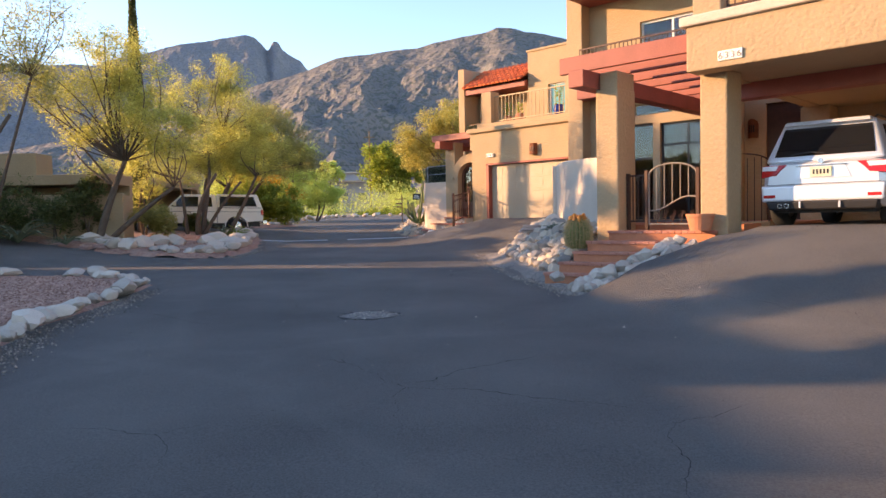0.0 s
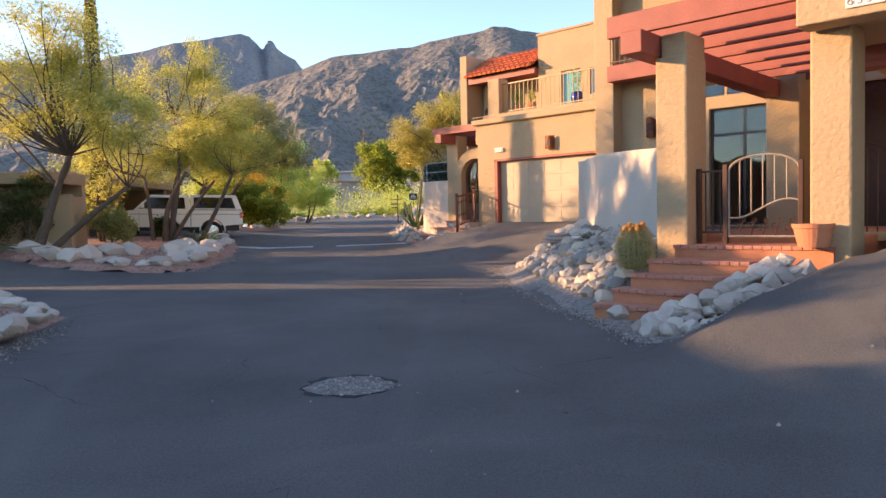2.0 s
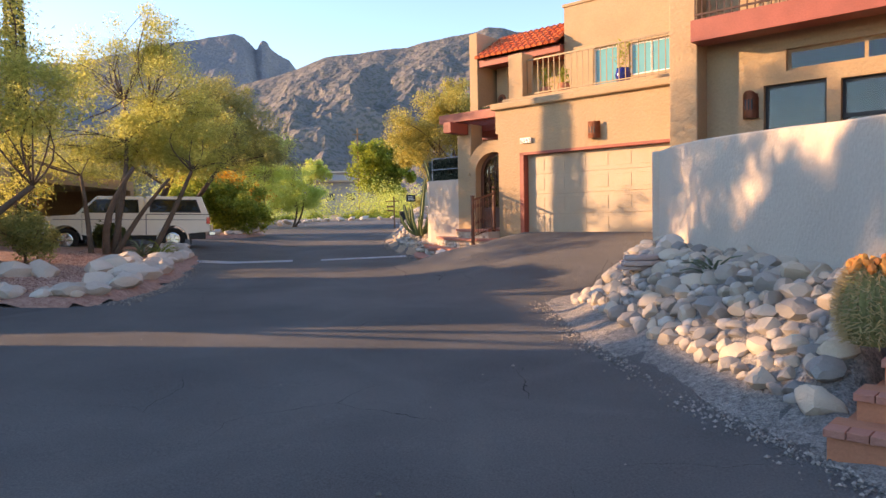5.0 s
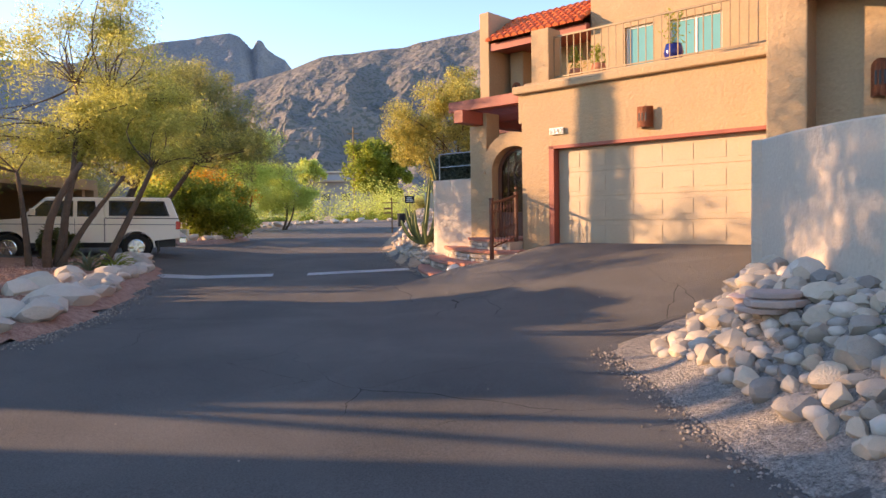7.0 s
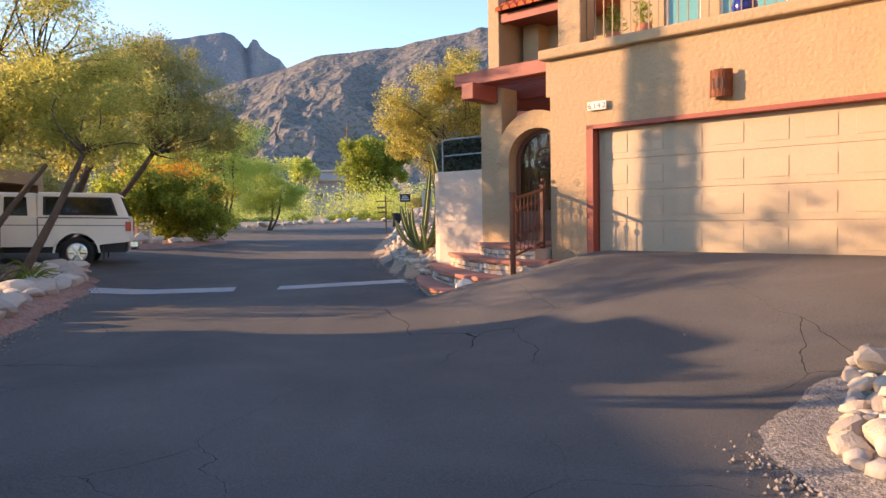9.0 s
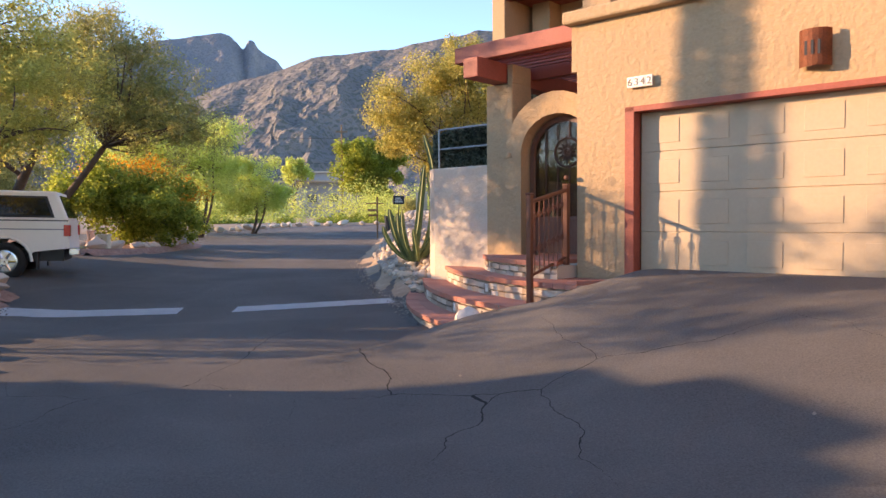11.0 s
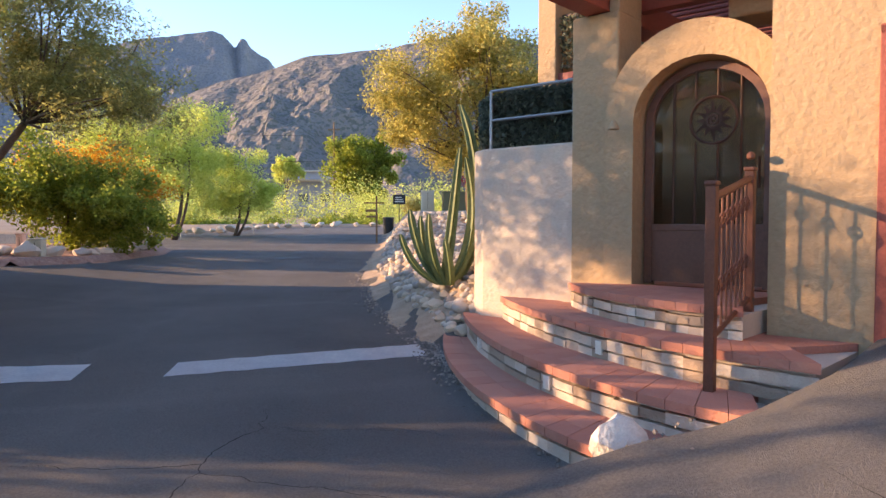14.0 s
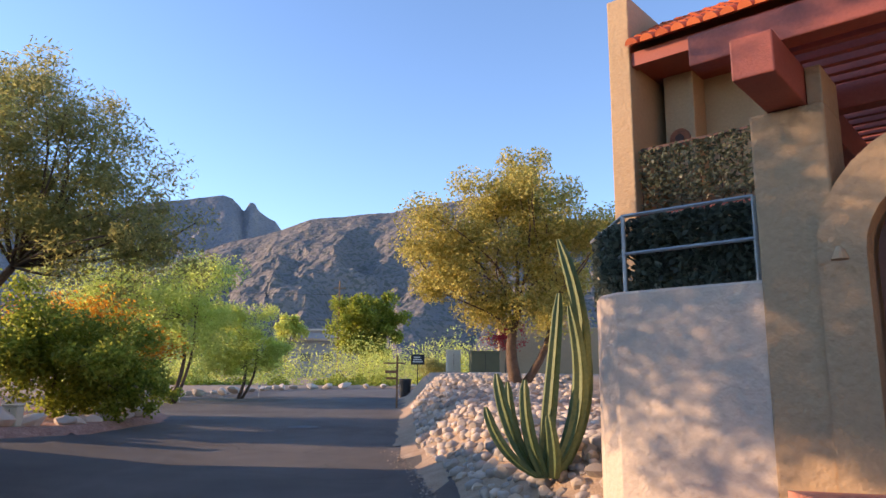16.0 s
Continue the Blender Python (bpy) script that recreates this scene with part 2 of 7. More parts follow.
def part(name, bm, material, parent=None, label="", smooth=False, kind=""):
    me = bpy.data.meshes.new(name)
    off = Vector((0, 0, 0))
    if parent is not None:
        off = OFFSET.get(parent.name, off)
    if off.length:
        bmesh.ops.translate(bm, verts=bm.verts, vec=-off)
    bmesh.ops.recalc_face_normals(bm, faces=bm.faces)
    if smooth:
        for f in bm.faces:
            f.smooth = True
    bm.to_mesh(me)
    bm.free()
    me.materials.append(material)
    ob = new(name, me)
    if parent is not None:
        ob.parent = parent
        OFFSET[ob.name] = off
    return tagged(ob, label, kind=kind)


def setting(name, bm, material, label, turn=0.0, smooth=False, category=""):
    ob = part(name, bm, material, None, label, smooth)
    ob.matrix_basis = Matrix.Rotation(radians(turn), 4, "Z")
    return tagged(ob, kind="structure", category=category)


def box(x0, x1, y0, y1, z0, z1, bevel=0.0, bm=None):
    own = bm is None
    b = bmesh.new()
    bmesh.ops.create_cube(b, size=1)
    for v in b.verts:
        v.co = Vector((x0 + (v.co.x + 0.5) * (x1 - x0), y0 + (v.co.y + 0.5) * (y1 - y0), z0 + (v.co.z + 0.5) * (z1 - z0)))
    if bevel:
        bmesh.ops.bevel(b, geom=list(b.edges), offset=bevel, segments=2, affect="EDGES", profile=0.5)
    if own:
        return b
    join(bm, b)
    return bm


def join(bm, other, m=None):
    vs = {}
    for v in other.verts:
        vs[v] = bm.verts.new(m @ v.co if m is not None else v.co)
    for f in other.faces:
        try:
            bm.faces.new([vs[v] for v in f.verts])
        except ValueError:
            pass
    other.free()
    return bm


def tube(points, radii, sides=8, bm=None, cap=True):
    """A tube along points with radii."""
    if bm is None:
        bm = bmesh.new()
    pts = [Vector(p) for p in points]
    if not hasattr(radii, "__len__"):
        radii = [radii] * len(pts)
    rings = []
    up = Vector((0, 0, 1))
    d0 = (pts[1] - pts[0]).normalized()
    side = d0.cross(up) if abs(d0.z) < 0.95 else d0.cross(Vector((1, 0, 0)))
    side.normalize()
    for i, p in enumerate(pts):
        d = (pts[min(i + 1, len(pts) - 1)] - pts[max(i - 1, 0)]).normalized()
        side = (side - d * side.dot(d)).normalized()
        w = d.cross(side)
        rings.append([bm.verts.new(p + (side * math.cos(a) + w * math.sin(a)) * radii[i]) for a in (2 * math.pi * k / sides for k in range(sides))])
    for a, b in zip(rings, rings[1:]):
        for k in range(sides):
            bm.faces.new((a[k], a[(k + 1) % sides], b[(k + 1) % sides], b[k]))
    if cap:
        bm.faces.new(rings[0][::-1])
        bm.faces.new(rings[-1])
    return bm


def slab(poly, z0, z1, bm=None):
    """A flat prism over a polygon."""
    if bm is None:
        bm = bmesh.new()
    lo = [bm.verts.new((x, y, z0)) for x, y in poly]
    hi = [bm.verts.new((x, y, z1)) for x, y in poly]
    n = len(poly)
    bm.faces.new(lo[::-1])
    bm.faces.new(hi)
    for i in range(n):
        bm.faces.new((lo[i], lo[(i + 1) % n], hi[(i + 1) % n], hi[i]))
    return bm


def wall_open(u0, u1, z0, z1, v0, v1, holes, bm=None):
    """A wall u0..u1, z0..z1, from v0 to v1 thick, with rectangular holes (a, b, c, d) through it."""
    if bm is None:
        bm = bmesh.new()
    us = sorted({u0, u1, *[x for h in holes for x in h[:2]]})
    zs = sorted({z0, z1, *[x for h in holes for x in h[2:4]]})
    verts = {}

    def vert(i, k, j):
        if (i, k, j) not in verts:
            verts[i, k, j] = bm.verts.new((us[i], (v0, v1)[k], zs[j]))
        return verts[i, k, j]

    def solid(i, j):
        if not (0 <= i < len(us) - 1 and 0 <= j < len(zs) - 1):
            return False
        a, c = (us[i] + us[i + 1]) / 2, (zs[j] + zs[j + 1]) / 2
        return not any(h[0] < a < h[1] and h[2] < c < h[3] for h in holes)

    for i in range(len(us) - 1):
        for j in range(len(zs) - 1):
            if not solid(i, j):
                continue
            bm.faces.new((vert(i, 0, j), vert(i + 1, 0, j), vert(i + 1, 0, j + 1), vert(i, 0, j + 1)))
            bm.faces.new((vert(i, 1, j), vert(i, 1, j + 1), vert(i + 1, 1, j + 1), vert(i + 1, 1, j)))
            if not solid(i - 1, j):
                bm.faces.new((vert(i, 0, j), vert(i, 0, j + 1), vert(i, 1, j + 1), vert(i, 1, j)))
            if not solid(i + 1, j):
                bm.faces.new((vert(i + 1, 0, j), vert(i + 1, 1, j), vert(i + 1, 1, j + 1), vert(i + 1, 0, j + 1)))
            if not solid(i, j - 1):
                bm.faces.new((vert(i, 0, j), vert(i, 1, j), vert(i + 1, 1, j), vert(i + 1, 0, j)))
            if not solid(i, j + 1):
                bm.faces.new((vert(i, 0, j + 1), vert(i + 1, 0, j + 1), vert(i + 1, 1, j + 1), vert(i, 1, j + 1)))
    return bm


def smooth01(a):
    a = max(0.0, min(1.0, a))
    return a * a * (3 - 2 * a)


def lerp_path(pts, y):
    """x at y along a short polyline of (y, x)."""
    if y <= pts[0][0]:
        return pts[0][1]
    for (ya, xa), (yb, xb) in zip(pts, pts[1:]):
        if y <= yb:
            return xa + (xb - xa) * (y - ya) / (yb - ya)
    return pts[-1][1]


TURN_H = -43.5                       # the townhouses stand at this angle to the road
CU, SU = math.cos(radians(TURN_H)), math.sin(radians(TURN_H))


def to_uv(x, y):
    return x * CU + y * SU, -x * SU + y * CU


def to_xy(u, v):
    return u * CU - v * SU, u * SU + v * CU


# ---- ground ----
EDGE = [(-10, 4.0), (9, 2.2), (11, 1.9), (12, 1.72), (13.1, 1.45), (15.5, 1.1), (18.3, 1.08), (24.6, -0.5), (28.4, -1.2), (29.5, -1.5), (31.5, -1.85), (35.7, -2.35), (42, -2.45), (63, -2.8)]


def base_z(y):
    return 0.0253 * y if y < 80 else 2.02 + 0.012 * (y - 80)


def ground_z(x, y):
    """Height of the asphalt and of the ground beside it."""
    z = base_z(y)
    u, v = to_uv(x, y)
    ea = min(-4.95, -5.6 + 0.4 * max(0.0, v - 9.2))
    a = smooth01((u - ea + 0.15) / 1.1) * smooth01((v - 6.6) / 4.7)
    eb = max(-18.4, min(-16.62, -17.2 + 0.6 * (v - 17.4)))
    b = smooth01((-10.6 - u) / 1.0) * smooth01((u - eb + 0.1) / 0.7) * smooth01((v - 15.0) / 4.2)
    z += a * max(0.0, 1.22 - z)
    z += b * max(0.0, 1.40 - z)
    d = x - lerp_path(EDGE, y)
    m = smooth01((-6.75 - u) / 0.4) * smooth01((u + 11.6) / 0.8)
    if m > 0 and v > 8:
        z = z + m * max(0.0, base_z(y) + 0.80 * smooth01(d / 1.7) - z)
    if u < -17.2 and d > 0:
        z += smooth01((-19.6 - u) / 1.2) * (0.72 + 0.45 * smooth01((y - 36) / 8)) * smooth01(d / 1.3) * (1 - smooth01((y - 54) / 6))
    if x < -6 and y > 16:
        z += min(0.9, 0.07 * (-6 - x)) * smooth01((y - 16) / 4) * (1 - smooth01((y - 36) / 10))
    return z


def sheet(x0, x1, y0, y1, step, dz=0.0, keep=None):
    bm = bmesh.new()
    nx, ny = round((x1 - x0) / step), round((y1 - y0) / step)
    vs = [[None] * (ny + 1) for _ in range(nx + 1)]

    def at(i, j):
        if vs[i][j] is None:
            x, y = x0 + (x1 - x0) * i / nx, y0 + (y1 - y0) * j / ny
            vs[i][j] = bm.verts.new((x, y, ground_z(x, y) + dz))
        return vs[i][j]
    for i in range(nx):
        for j in range(ny):
            if keep is None or keep(x0 + (x1 - x0) * (i + 0.5) / nx, y0 + (y1 - y0) * (j + 0.5) / ny):
                bm.faces.new((at(i, j), at(i + 1, j), at(i + 1, j + 1), at(i, j + 1)))
    return bm


setting("road", sheet(-32, 14, -14, 72, 0.4), M_ASPHALT, "dark patched asphalt road with fine cracks", smooth=True, category="road")


def far_ground():
    bm = bmesh.new()
    rs = [0, 20, 40, 60, 75, 90, 120, 160, 230, 330, 480, 700, 1100, 1800, 3000]
    n = 48
    ring = []
    for r in rs:
        row = []
        for k in range(n):
            a = 2 * math.pi * k / n
            x, y = r * math.sin(a), 25 + r * math.cos(a)
            z = base_z(max(-15.0, y)) - (0.25 if r < 80 else 0.05)
            if r > 700:
                z = base_z(700) * 0.5
            row.append(bm.verts.new((x, y, min(z, 14))))
            if r == 0:
                break
        ring.append(row)
    for a, b in zip(ring, ring[1:]):
        for k in range(n):
            if len(a) == 1:
                bm.faces.new((a[0], b[k], b[(k + 1) % n]))
            else:
                bm.faces.new((a[k], b[k], b[(k + 1) % n], a[(k + 1) % n]))
    return bm


setting("ground", far_ground(), M_SOIL, "dry tan desert ground", category="ground", smooth=True)


def ridge_mesh(profile, dist, depth, seed, rough, nu=260, nv=46):
    """A mountain side: profile of (azimuth, elevation) in degrees of the crest, seen from the road."""
    bm = bmesh.new()
    grid = []
    for i in range(nu + 1):
        az = profile[0][0] + (profile[-1][0] - profile[0][0]) * i / nu
        el = lerp_path(profile, az)
        row = []
        for j in range(nv + 1):
            s = j / nv
            d = dist + depth * s
            a = radians(az)
            x, y = d * math.sin(a), d * math.cos(a)
            top = (dist + depth) * math.tan(radians(el))
            h = top * (0.12 * s + 0.88 * s ** 1.35)
            p = Vector((x / 95.0, y / 95.0, seed))
            n1 = noise.fractal(p, 0.9, 2.1, 6)
            rdg = 1 - abs(noise.noise(Vector((x / 90.0, y / 260.0, seed + 5))))
            env = math.sin(math.pi * min(1.0, s * 1.02)) * 0.9 + 0.10
            z = h + rough * (n1 * 1.0 + (rdg - 0.7) * 1.8 + 0.25 * abs(noise.noise(Vector((x / 22.0, y / 30.0, seed))))) * env
            x += noise.noise(Vector((az * 0.7, s * 9, seed))) * 10 * min(1.0, (1 - s) * 6)
            row.append(bm.verts.new((x, y, z)))
        back = bm.verts.new((row[-1].co.x * 1.3, row[-1].co.y * 1.3, 0))
        row.append(back)
        grid.append(row)
    for a, b in zip(grid, grid[1:]):
        for j in range(len(a) - 1):
            bm.faces.new((a[j], b[j], b[j + 1], a[j + 1]))
    return bm


FAR_CREST = [(-60, 6.0), (-40, 9.0), (-32, 11.0), (-25.61, 11.36), (-23.35, 12.21), (-21.6, 12.62), (-19.81, 13.16), (-18.18, 13.44), (-16.94, 13.74), (-16.1, 13.86), (-14.96, 14.11), (-14.32, 13.93), (-13.8, 13.45), (-13.55, 13.13), (-13.33, 12.97), (-13.16, 13.39), (-12.94, 13.69), (-12.59, 13.65), (-12.33, 13.17), (-11.72, 12.76), (-10.94, 12.36), (-10.41, 11.7), (-6, 10.0), (5, 9.0), (30, 7.0)]
NEAR_CREST = [(-60, 3.0), (-35, 4.5), (-28, 6.0), (-24.87, 6.34), (-21.01, 7.66), (-16.94, 9.29), (-13.98, 10.54), (-11.81, 11.21), (-10.41, 11.7), (-9.17, 12.22), (-8.28, 12.57), (-6.49, 12.91), (-5.81, 12.96), (-3.77, 13.16), (-1.73, 13.35), (0.32, 13.86), (2.15, 14.07), (3.74, 14.43), (4.64, 14.73), (6.0, 14.59), (6.9, 14.3), (8.24, 14.19), (9.8, 13.73), (11.12, 13.15), (22, 11.5), (40, 9.0), (65, 6.0)]
setting("backdrop_mountain_far", ridge_mesh(FAR_CREST, 1500, 900, 3.1, 34, 620, 70), M_HAZED_MOUNT_FAR, "distant rocky mountain with a jagged peak, haze in its blue-grey colour", category="mountain")
setting("backdrop_mountain_near", ridge_mesh(NEAR_CREST, 620, 640, 8.7, 27, 560, 120), M_HAZED_MOUNT, "brown rocky mountain side dotted with scrub", category="mountain")


def patch(poly, dz, material, name, label, rim=0.25, step=0.3, lumps=0.03):
    """A raised bed over a polygon in plan, following the ground."""
    xs, ys = [p[0] for p in poly], [p[1] for p in poly]

    def inside(x, y):
        c = False
        for (xa, ya), (xb, yb) in zip(poly, poly[1:] + poly[:1]):
            if (ya > y) != (yb > y) and x < (xb - xa) * (y - ya) / (yb - ya) + xa:
                c = not c
        return c

    def edge_d(x, y):
        best = 99
        for (xa, ya), (xb, yb) in zip(poly, poly[1:] + poly[:1]):
            t = max(0, min(1, ((x - xa) * (xb - xa) + (y - ya) * (yb - ya)) / ((xb - xa) ** 2 + (yb - ya) ** 2)))
            best = min(best, math.hypot(x - xa - t * (xb - xa), y - ya - t * (yb - ya)))
        return best
    bm = bmesh.new()
    cache = {}
    nx, ny = int((max(xs) - min(xs)) / step) + 1, int((max(ys) - min(ys)) / step) + 1

    def at(i, j):
        if (i, j) not in cache:
            x, y = min(xs) + i * step, min(ys) + j * step
            d = edge_d(x, y) if inside(x, y) else -edge_d(x, y)
            z = ground_z(x, y) + dz * smooth01((d + step * 0.5) / rim) - 0.05 * smooth01(-d / step) + lumps * noise.noise(Vector((x * 1.3, y * 1.3, 2)))
            cache[i, j] = bm.verts.new((x, y, z))
        return cache[i, j]
    for i in range(nx):
        for j in range(ny):
            x, y = min(xs) + (i + 0.5) * step, min(ys) + (j + 0.5) * step
            if inside(x, y) or edge_d(x, y) < step * 0.6:
                bm.faces.new((at(i, j), at(i + 1, j), at(i + 1, j + 1), at(i, j + 1)))
    return setting(name, bm, material, label, smooth=True, category="gravel bed")


BED_1 = [(-4.2, 5.0), (-5.0, 8.2), (-5.2, 10.5), (-5.3, 12.4), (-5.7, 13.3), (-7.3, 14.4), (-13, 14.8), (-31, 14.8), (-31, -13), (-3.2, -13)]
BED_2 = [(-30, 23.2), (-14, 22.6), (-11.5, 20.9), (-9.0, 19.3), (-7.3, 18.8), (-6.1, 19.2), (-5.9, 20.5), (-6.1, 22.6), (-6.9, 26.6), (-7.6, 28.6), (-9.6, 29.2), (-12.5, 27.2), (-30, 27.0)]
BED_3 = [(-30, 35.0), (-12, 35.0), (-9.6, 35.6), (-8.6, 37.4), (-8.5, 41.0), (-9.4, 44.4), (-13, 46.5), (-30, 47)]
BED_4 = [(-31, 60), (-16, 55), (-11.8, 59), (-10.2, 66), (-5.0, 69.5), (6, 69.0), (13, 71), (13, 73), (-31, 73)]
patch(BED_1, 0.10, M_GRAVEL, "bed_gravel_1", "reddish gravel planting bed")
patch(BED_2, 0.12, M_GRAVEL, "bed_gravel_2", "reddish gravel planting bed with trees")
patch(BED_3, 0.12, M_GRAVEL, "bed_gravel_3", "reddish gravel bed under flowering shrubs")
patch(BED_4, 0.10, M_SOIL, "bed_soil_4", "sandy verge at the end of the road")

# ---- shared pieces of the townhouses ----
def railing(parent, u0, u1, v, z0, z1, step=0.13, material=None, name="railing", label="thin iron railing"):
    """A straight railing under a house: rails as one part, each baluster a sub-part."""
    material = material or M_IRON
    b = box(u0, u1, v - 0.02, v + 0.02, z1 - 0.04, z1)
    box(u0, u1, v - 0.015, v + 0.015, z0 + 0.08, z0 + 0.11, bm=b)
    rail = part(name, b, material, parent, label)
    n = int((u1 - u0) / step)
    first = None
    for k in range(n + 1):
        u = u0 + (u1 - u0) * k / n
        if first is None:
            bb = box(-0.009, 0.009, -0.009, 0.009, z0 - OFFSET[parent.name].z, z1 - 0.04 - OFFSET[parent.name].z)
            me = bpy.data.meshes.new("baluster")
            bb.to_mesh(me)
            bb.free()
            me.materials.append(material)
            first = me
        o = new("baluster", first)
        o.parent = rail
        o.location = (u - OFFSET[parent.name].x, v - OFFSET[parent.name].y, 0)
    return rail


def window(parent, u0, u1, z0, z1, v, frame_mat, pane_mat, bars=1, depth=0.1, label="", name="window"):
    """A framed window in an opening of a wall whose face is at v; panes split by upright bars."""
    w = 0.05
    b = wall_open(u0, u1, z0, z1, v + depth, v + depth + 0.05, [(u0 + w + k * (u1 - u0 - w) / bars, u0 + (k + 1) * (u1 - u0 - w) / bars, z0 + w, z1 - w) for k in range(bars)])
    fr = part(name, b, frame_mat, parent, label)
    for k in range(bars):
        a, c = u0 + w + k * (u1 - u0 - w) / bars, u0 + (k + 1) * (u1 - u0 - w) / bars
        part("pane", box(a + 0.002, c - 0.002, v + depth + 0.02, v + depth + 0.03, z0 + w + 0.002, z1 - w - 0.002), pane_mat, fr).visible_shadow = False
    return fr


M_NUMERAL = mat("faded_numeral", (0.24, 0.20, 0.17), 0.6, vary=0.2)


def pent_sconce(u, v, z, h, w, d, label, arched=False):
    """A pierced metal wall lamp cover standing off a wall at v."""
    t = thing("wall_sconce", label, "wall lamp", (u, v, z), TURN_H)
    b = bmesh.new()
    n = 10
    rows = []
    for k in range(n + 1):
        a = math.pi * k / n
        x, y = u - w / 2 * math.cos(a), v - d * math.sin(a)
        top = z + h
        if arched:
            top = z + h - w * 0.5 * (1 - math.sin(a))
        rows.append((b.verts.new((x, y, z)), b.verts.new((x, y, top))))
    for p, q in zip(rows, rows[1:]):
        b.faces.new((p[0], q[0], q[1], p[1]))
    bmesh.ops.solidify(b, geom=list(b.faces), thickness=0.012)
    part("shell", b, M_COPPER, t)
    for s in (-0.2, 0.0, 0.2):
        bb = box(u + s * w - 0.012, u + s * w + 0.012, v - d * math.cos(s * 2.0) - 0.006, v - d * math.cos(s * 2.0) + 0.004, z + h * 0.3, z + h * 0.68)
        part("slot", bb, M_BLACK, t)
    part("wall_plate", box(u - w * 0.45, u + w * 0.45, v - 0.015, v, z + 0.03, z + h - 0.05), M_COPPER, t)
    return t


def digits(text, u, v, z, h, material, label):
    """A house number plate with raised numerals."""
    t = thing("house_number_plate", label, "number plate", (u, v, z), TURN_H)
    w = h * 0.62 * len(text)
    part("plate", box(u, u + w, v - 0.025, v, z, z + h, 0.004), M_SIGN, t)
    for k, ch in enumerate(text):
        part("tile", box(u + (k + 0.06) * w / len(text), u + (k + 0.94) * w / len(text), v - 0.031, v - 0.025, z + 0.01, z + h - 0.01), M_WHITE, t)
        c = bpy.data.curves.new("numeral", "FONT")
        c.body, c.size, c.extrude, c.align_x = ch, h * 0.95, 0.003, "CENTER"
        o = new("numeral", c)
        c.materials.append(M_NUMERAL)
        o.parent = t
        o.location = ((k + 0.5) * w / len(text), -0.035, h * 0.17)
        o.rotation_euler = (radians(90), 0, 0)
    return t


# ---- the nearer townhouse ----
def house_a():
    H = thing("townhouse", "tan stucco two-storey townhouse with red wooden pergola and carport", "house", (-6, 17.6, 1.2), TURN_H)
    # main wall with its openings
    b = wall_open(-11.0, 7.0, 0.9, 9.2, 17.6, 17.85, [(-9.9, -8.95, 1.3, 3.86), (-8.75, -7.3, 1.3, 3.82), (-9.55, -7.3, 4.05, 4.40), (-6.07, -5.25, 1.25, 4.0), (-9.3, -7.55, 5.6, 6.55), (-6.4, -4.6, 5.2, 6.9)])
    part("main_wall", b, M_STUCCO, H)
    part("party_wall", box(-11.35, -10.85, 17.2, 30.0, 0.9, 9.2, 0.02), M_STUCCO, H)
    part("side_wall", box(6.9, 7.2, 10.9, 30.0, 0.9, 9.2), M_STUCCO, H)
    part("roof", box(-11.35, 7.2, 17.3, 30.0, 9.2, 9.5), M_STUCCO, H)
    part("room", wall_open(-11.0, 7.0, 0.9, 9.2, 20.0, 20.2, []), M_ROOM_SHADE, H, "dark backing wall for an unlit interior")
    part("upper_floor", box(-10.85, 6.9, 17.85, 20.0, 4.5, 4.7), M_ROOM_SHADE, H)
    window(H, -9.9, -8.95, 1.3, 3.86, 17.6, M_BLACK, M_GLASS, 1, label="dark framed glass door")
    part("mullion", box(-9.9, -8.95, 17.68, 17.74, 2.9, 2.96), M_BLACK, H)
    window(H, -8.75, -7.3, 1.3, 3.82, 17.6, M_BLACK, M_GLASS, 2, label="wide dark framed glass door")
    part("mullion", box(-8.75, -7.3, 17.68, 17.74, 3.22, 3.28), M_BLACK, H)
    window(H, -9.55, -7.3, 4.05, 4.40, 17.6, M_STUCCO, M_GLASS, 2, label="transom window")
    window(H, -9.3, -7.55, 5.6, 6.55, 17.6, M_WHITE, M_GLASS, 2, label="white framed sliding window")
    window(H, -6.4, -4.6, 5.2, 6.9, 17.6, M_WHITE, M_GLASS, 2, label="white framed balcony door")
    part("door", box(-6.07, -5.25, 17.68, 17.74, 1.25, 4.0), M_IRON, H, "dark iron screen door")
    # upper balcony to the left of the pergola
    part("balcony_fascia", box(-10.84, -7.1, 16.9, 17.35, 4.62, 4.98, 0.01), M_TRIM, H, "red painted balcony edge beam")
    part("balcony_floor", box(-10.84, -7.1, 16.95, 17.6, 4.70, 4.92), M_TRIM, H)
    railing(H, -10.8, -7.15, 17.0, 4.98, 6.0, 0.12)
    # roof eave in red
    part("eave", box(-10.84, 7.0, 15.9, 17.6, 7.25, 7.55, 0.02), M_TRIM, H, "red painted roof eave")
    # pilaster between the openings
    part("pilaster", box(-7.15, -6.55, 16.4, 17.59, 1.0, 4.6, 0.02), M_STUCCO, H)
    # columns of the entrance
    part("column", box(-6.95, -6.50, 11.45, 12.1, 0.75, 3.72, 0.03), M_STUCCO, H, "square stucco column")
    part("column_top", box(-6.87, -6.51, 11.47, 12.08, 3.70, 4.02, 0.02), M_STUCCO, H)
    part("column", box(-4.95, -4.50, 11.35, 11.95, 0.9, 3.72, 0.03), M_STUCCO, H, "square stucco column")
    part("column", box(-5.1, -4.5, 16.9, 17.5, 1.0, 3.72, 0.03), M_STUCCO, H, "square stucco column")
    part("column", box(4.6, 5.1, 11.35, 11.95, 1.0, 3.72, 0.03), M_STUCCO, H, "square stucco column")
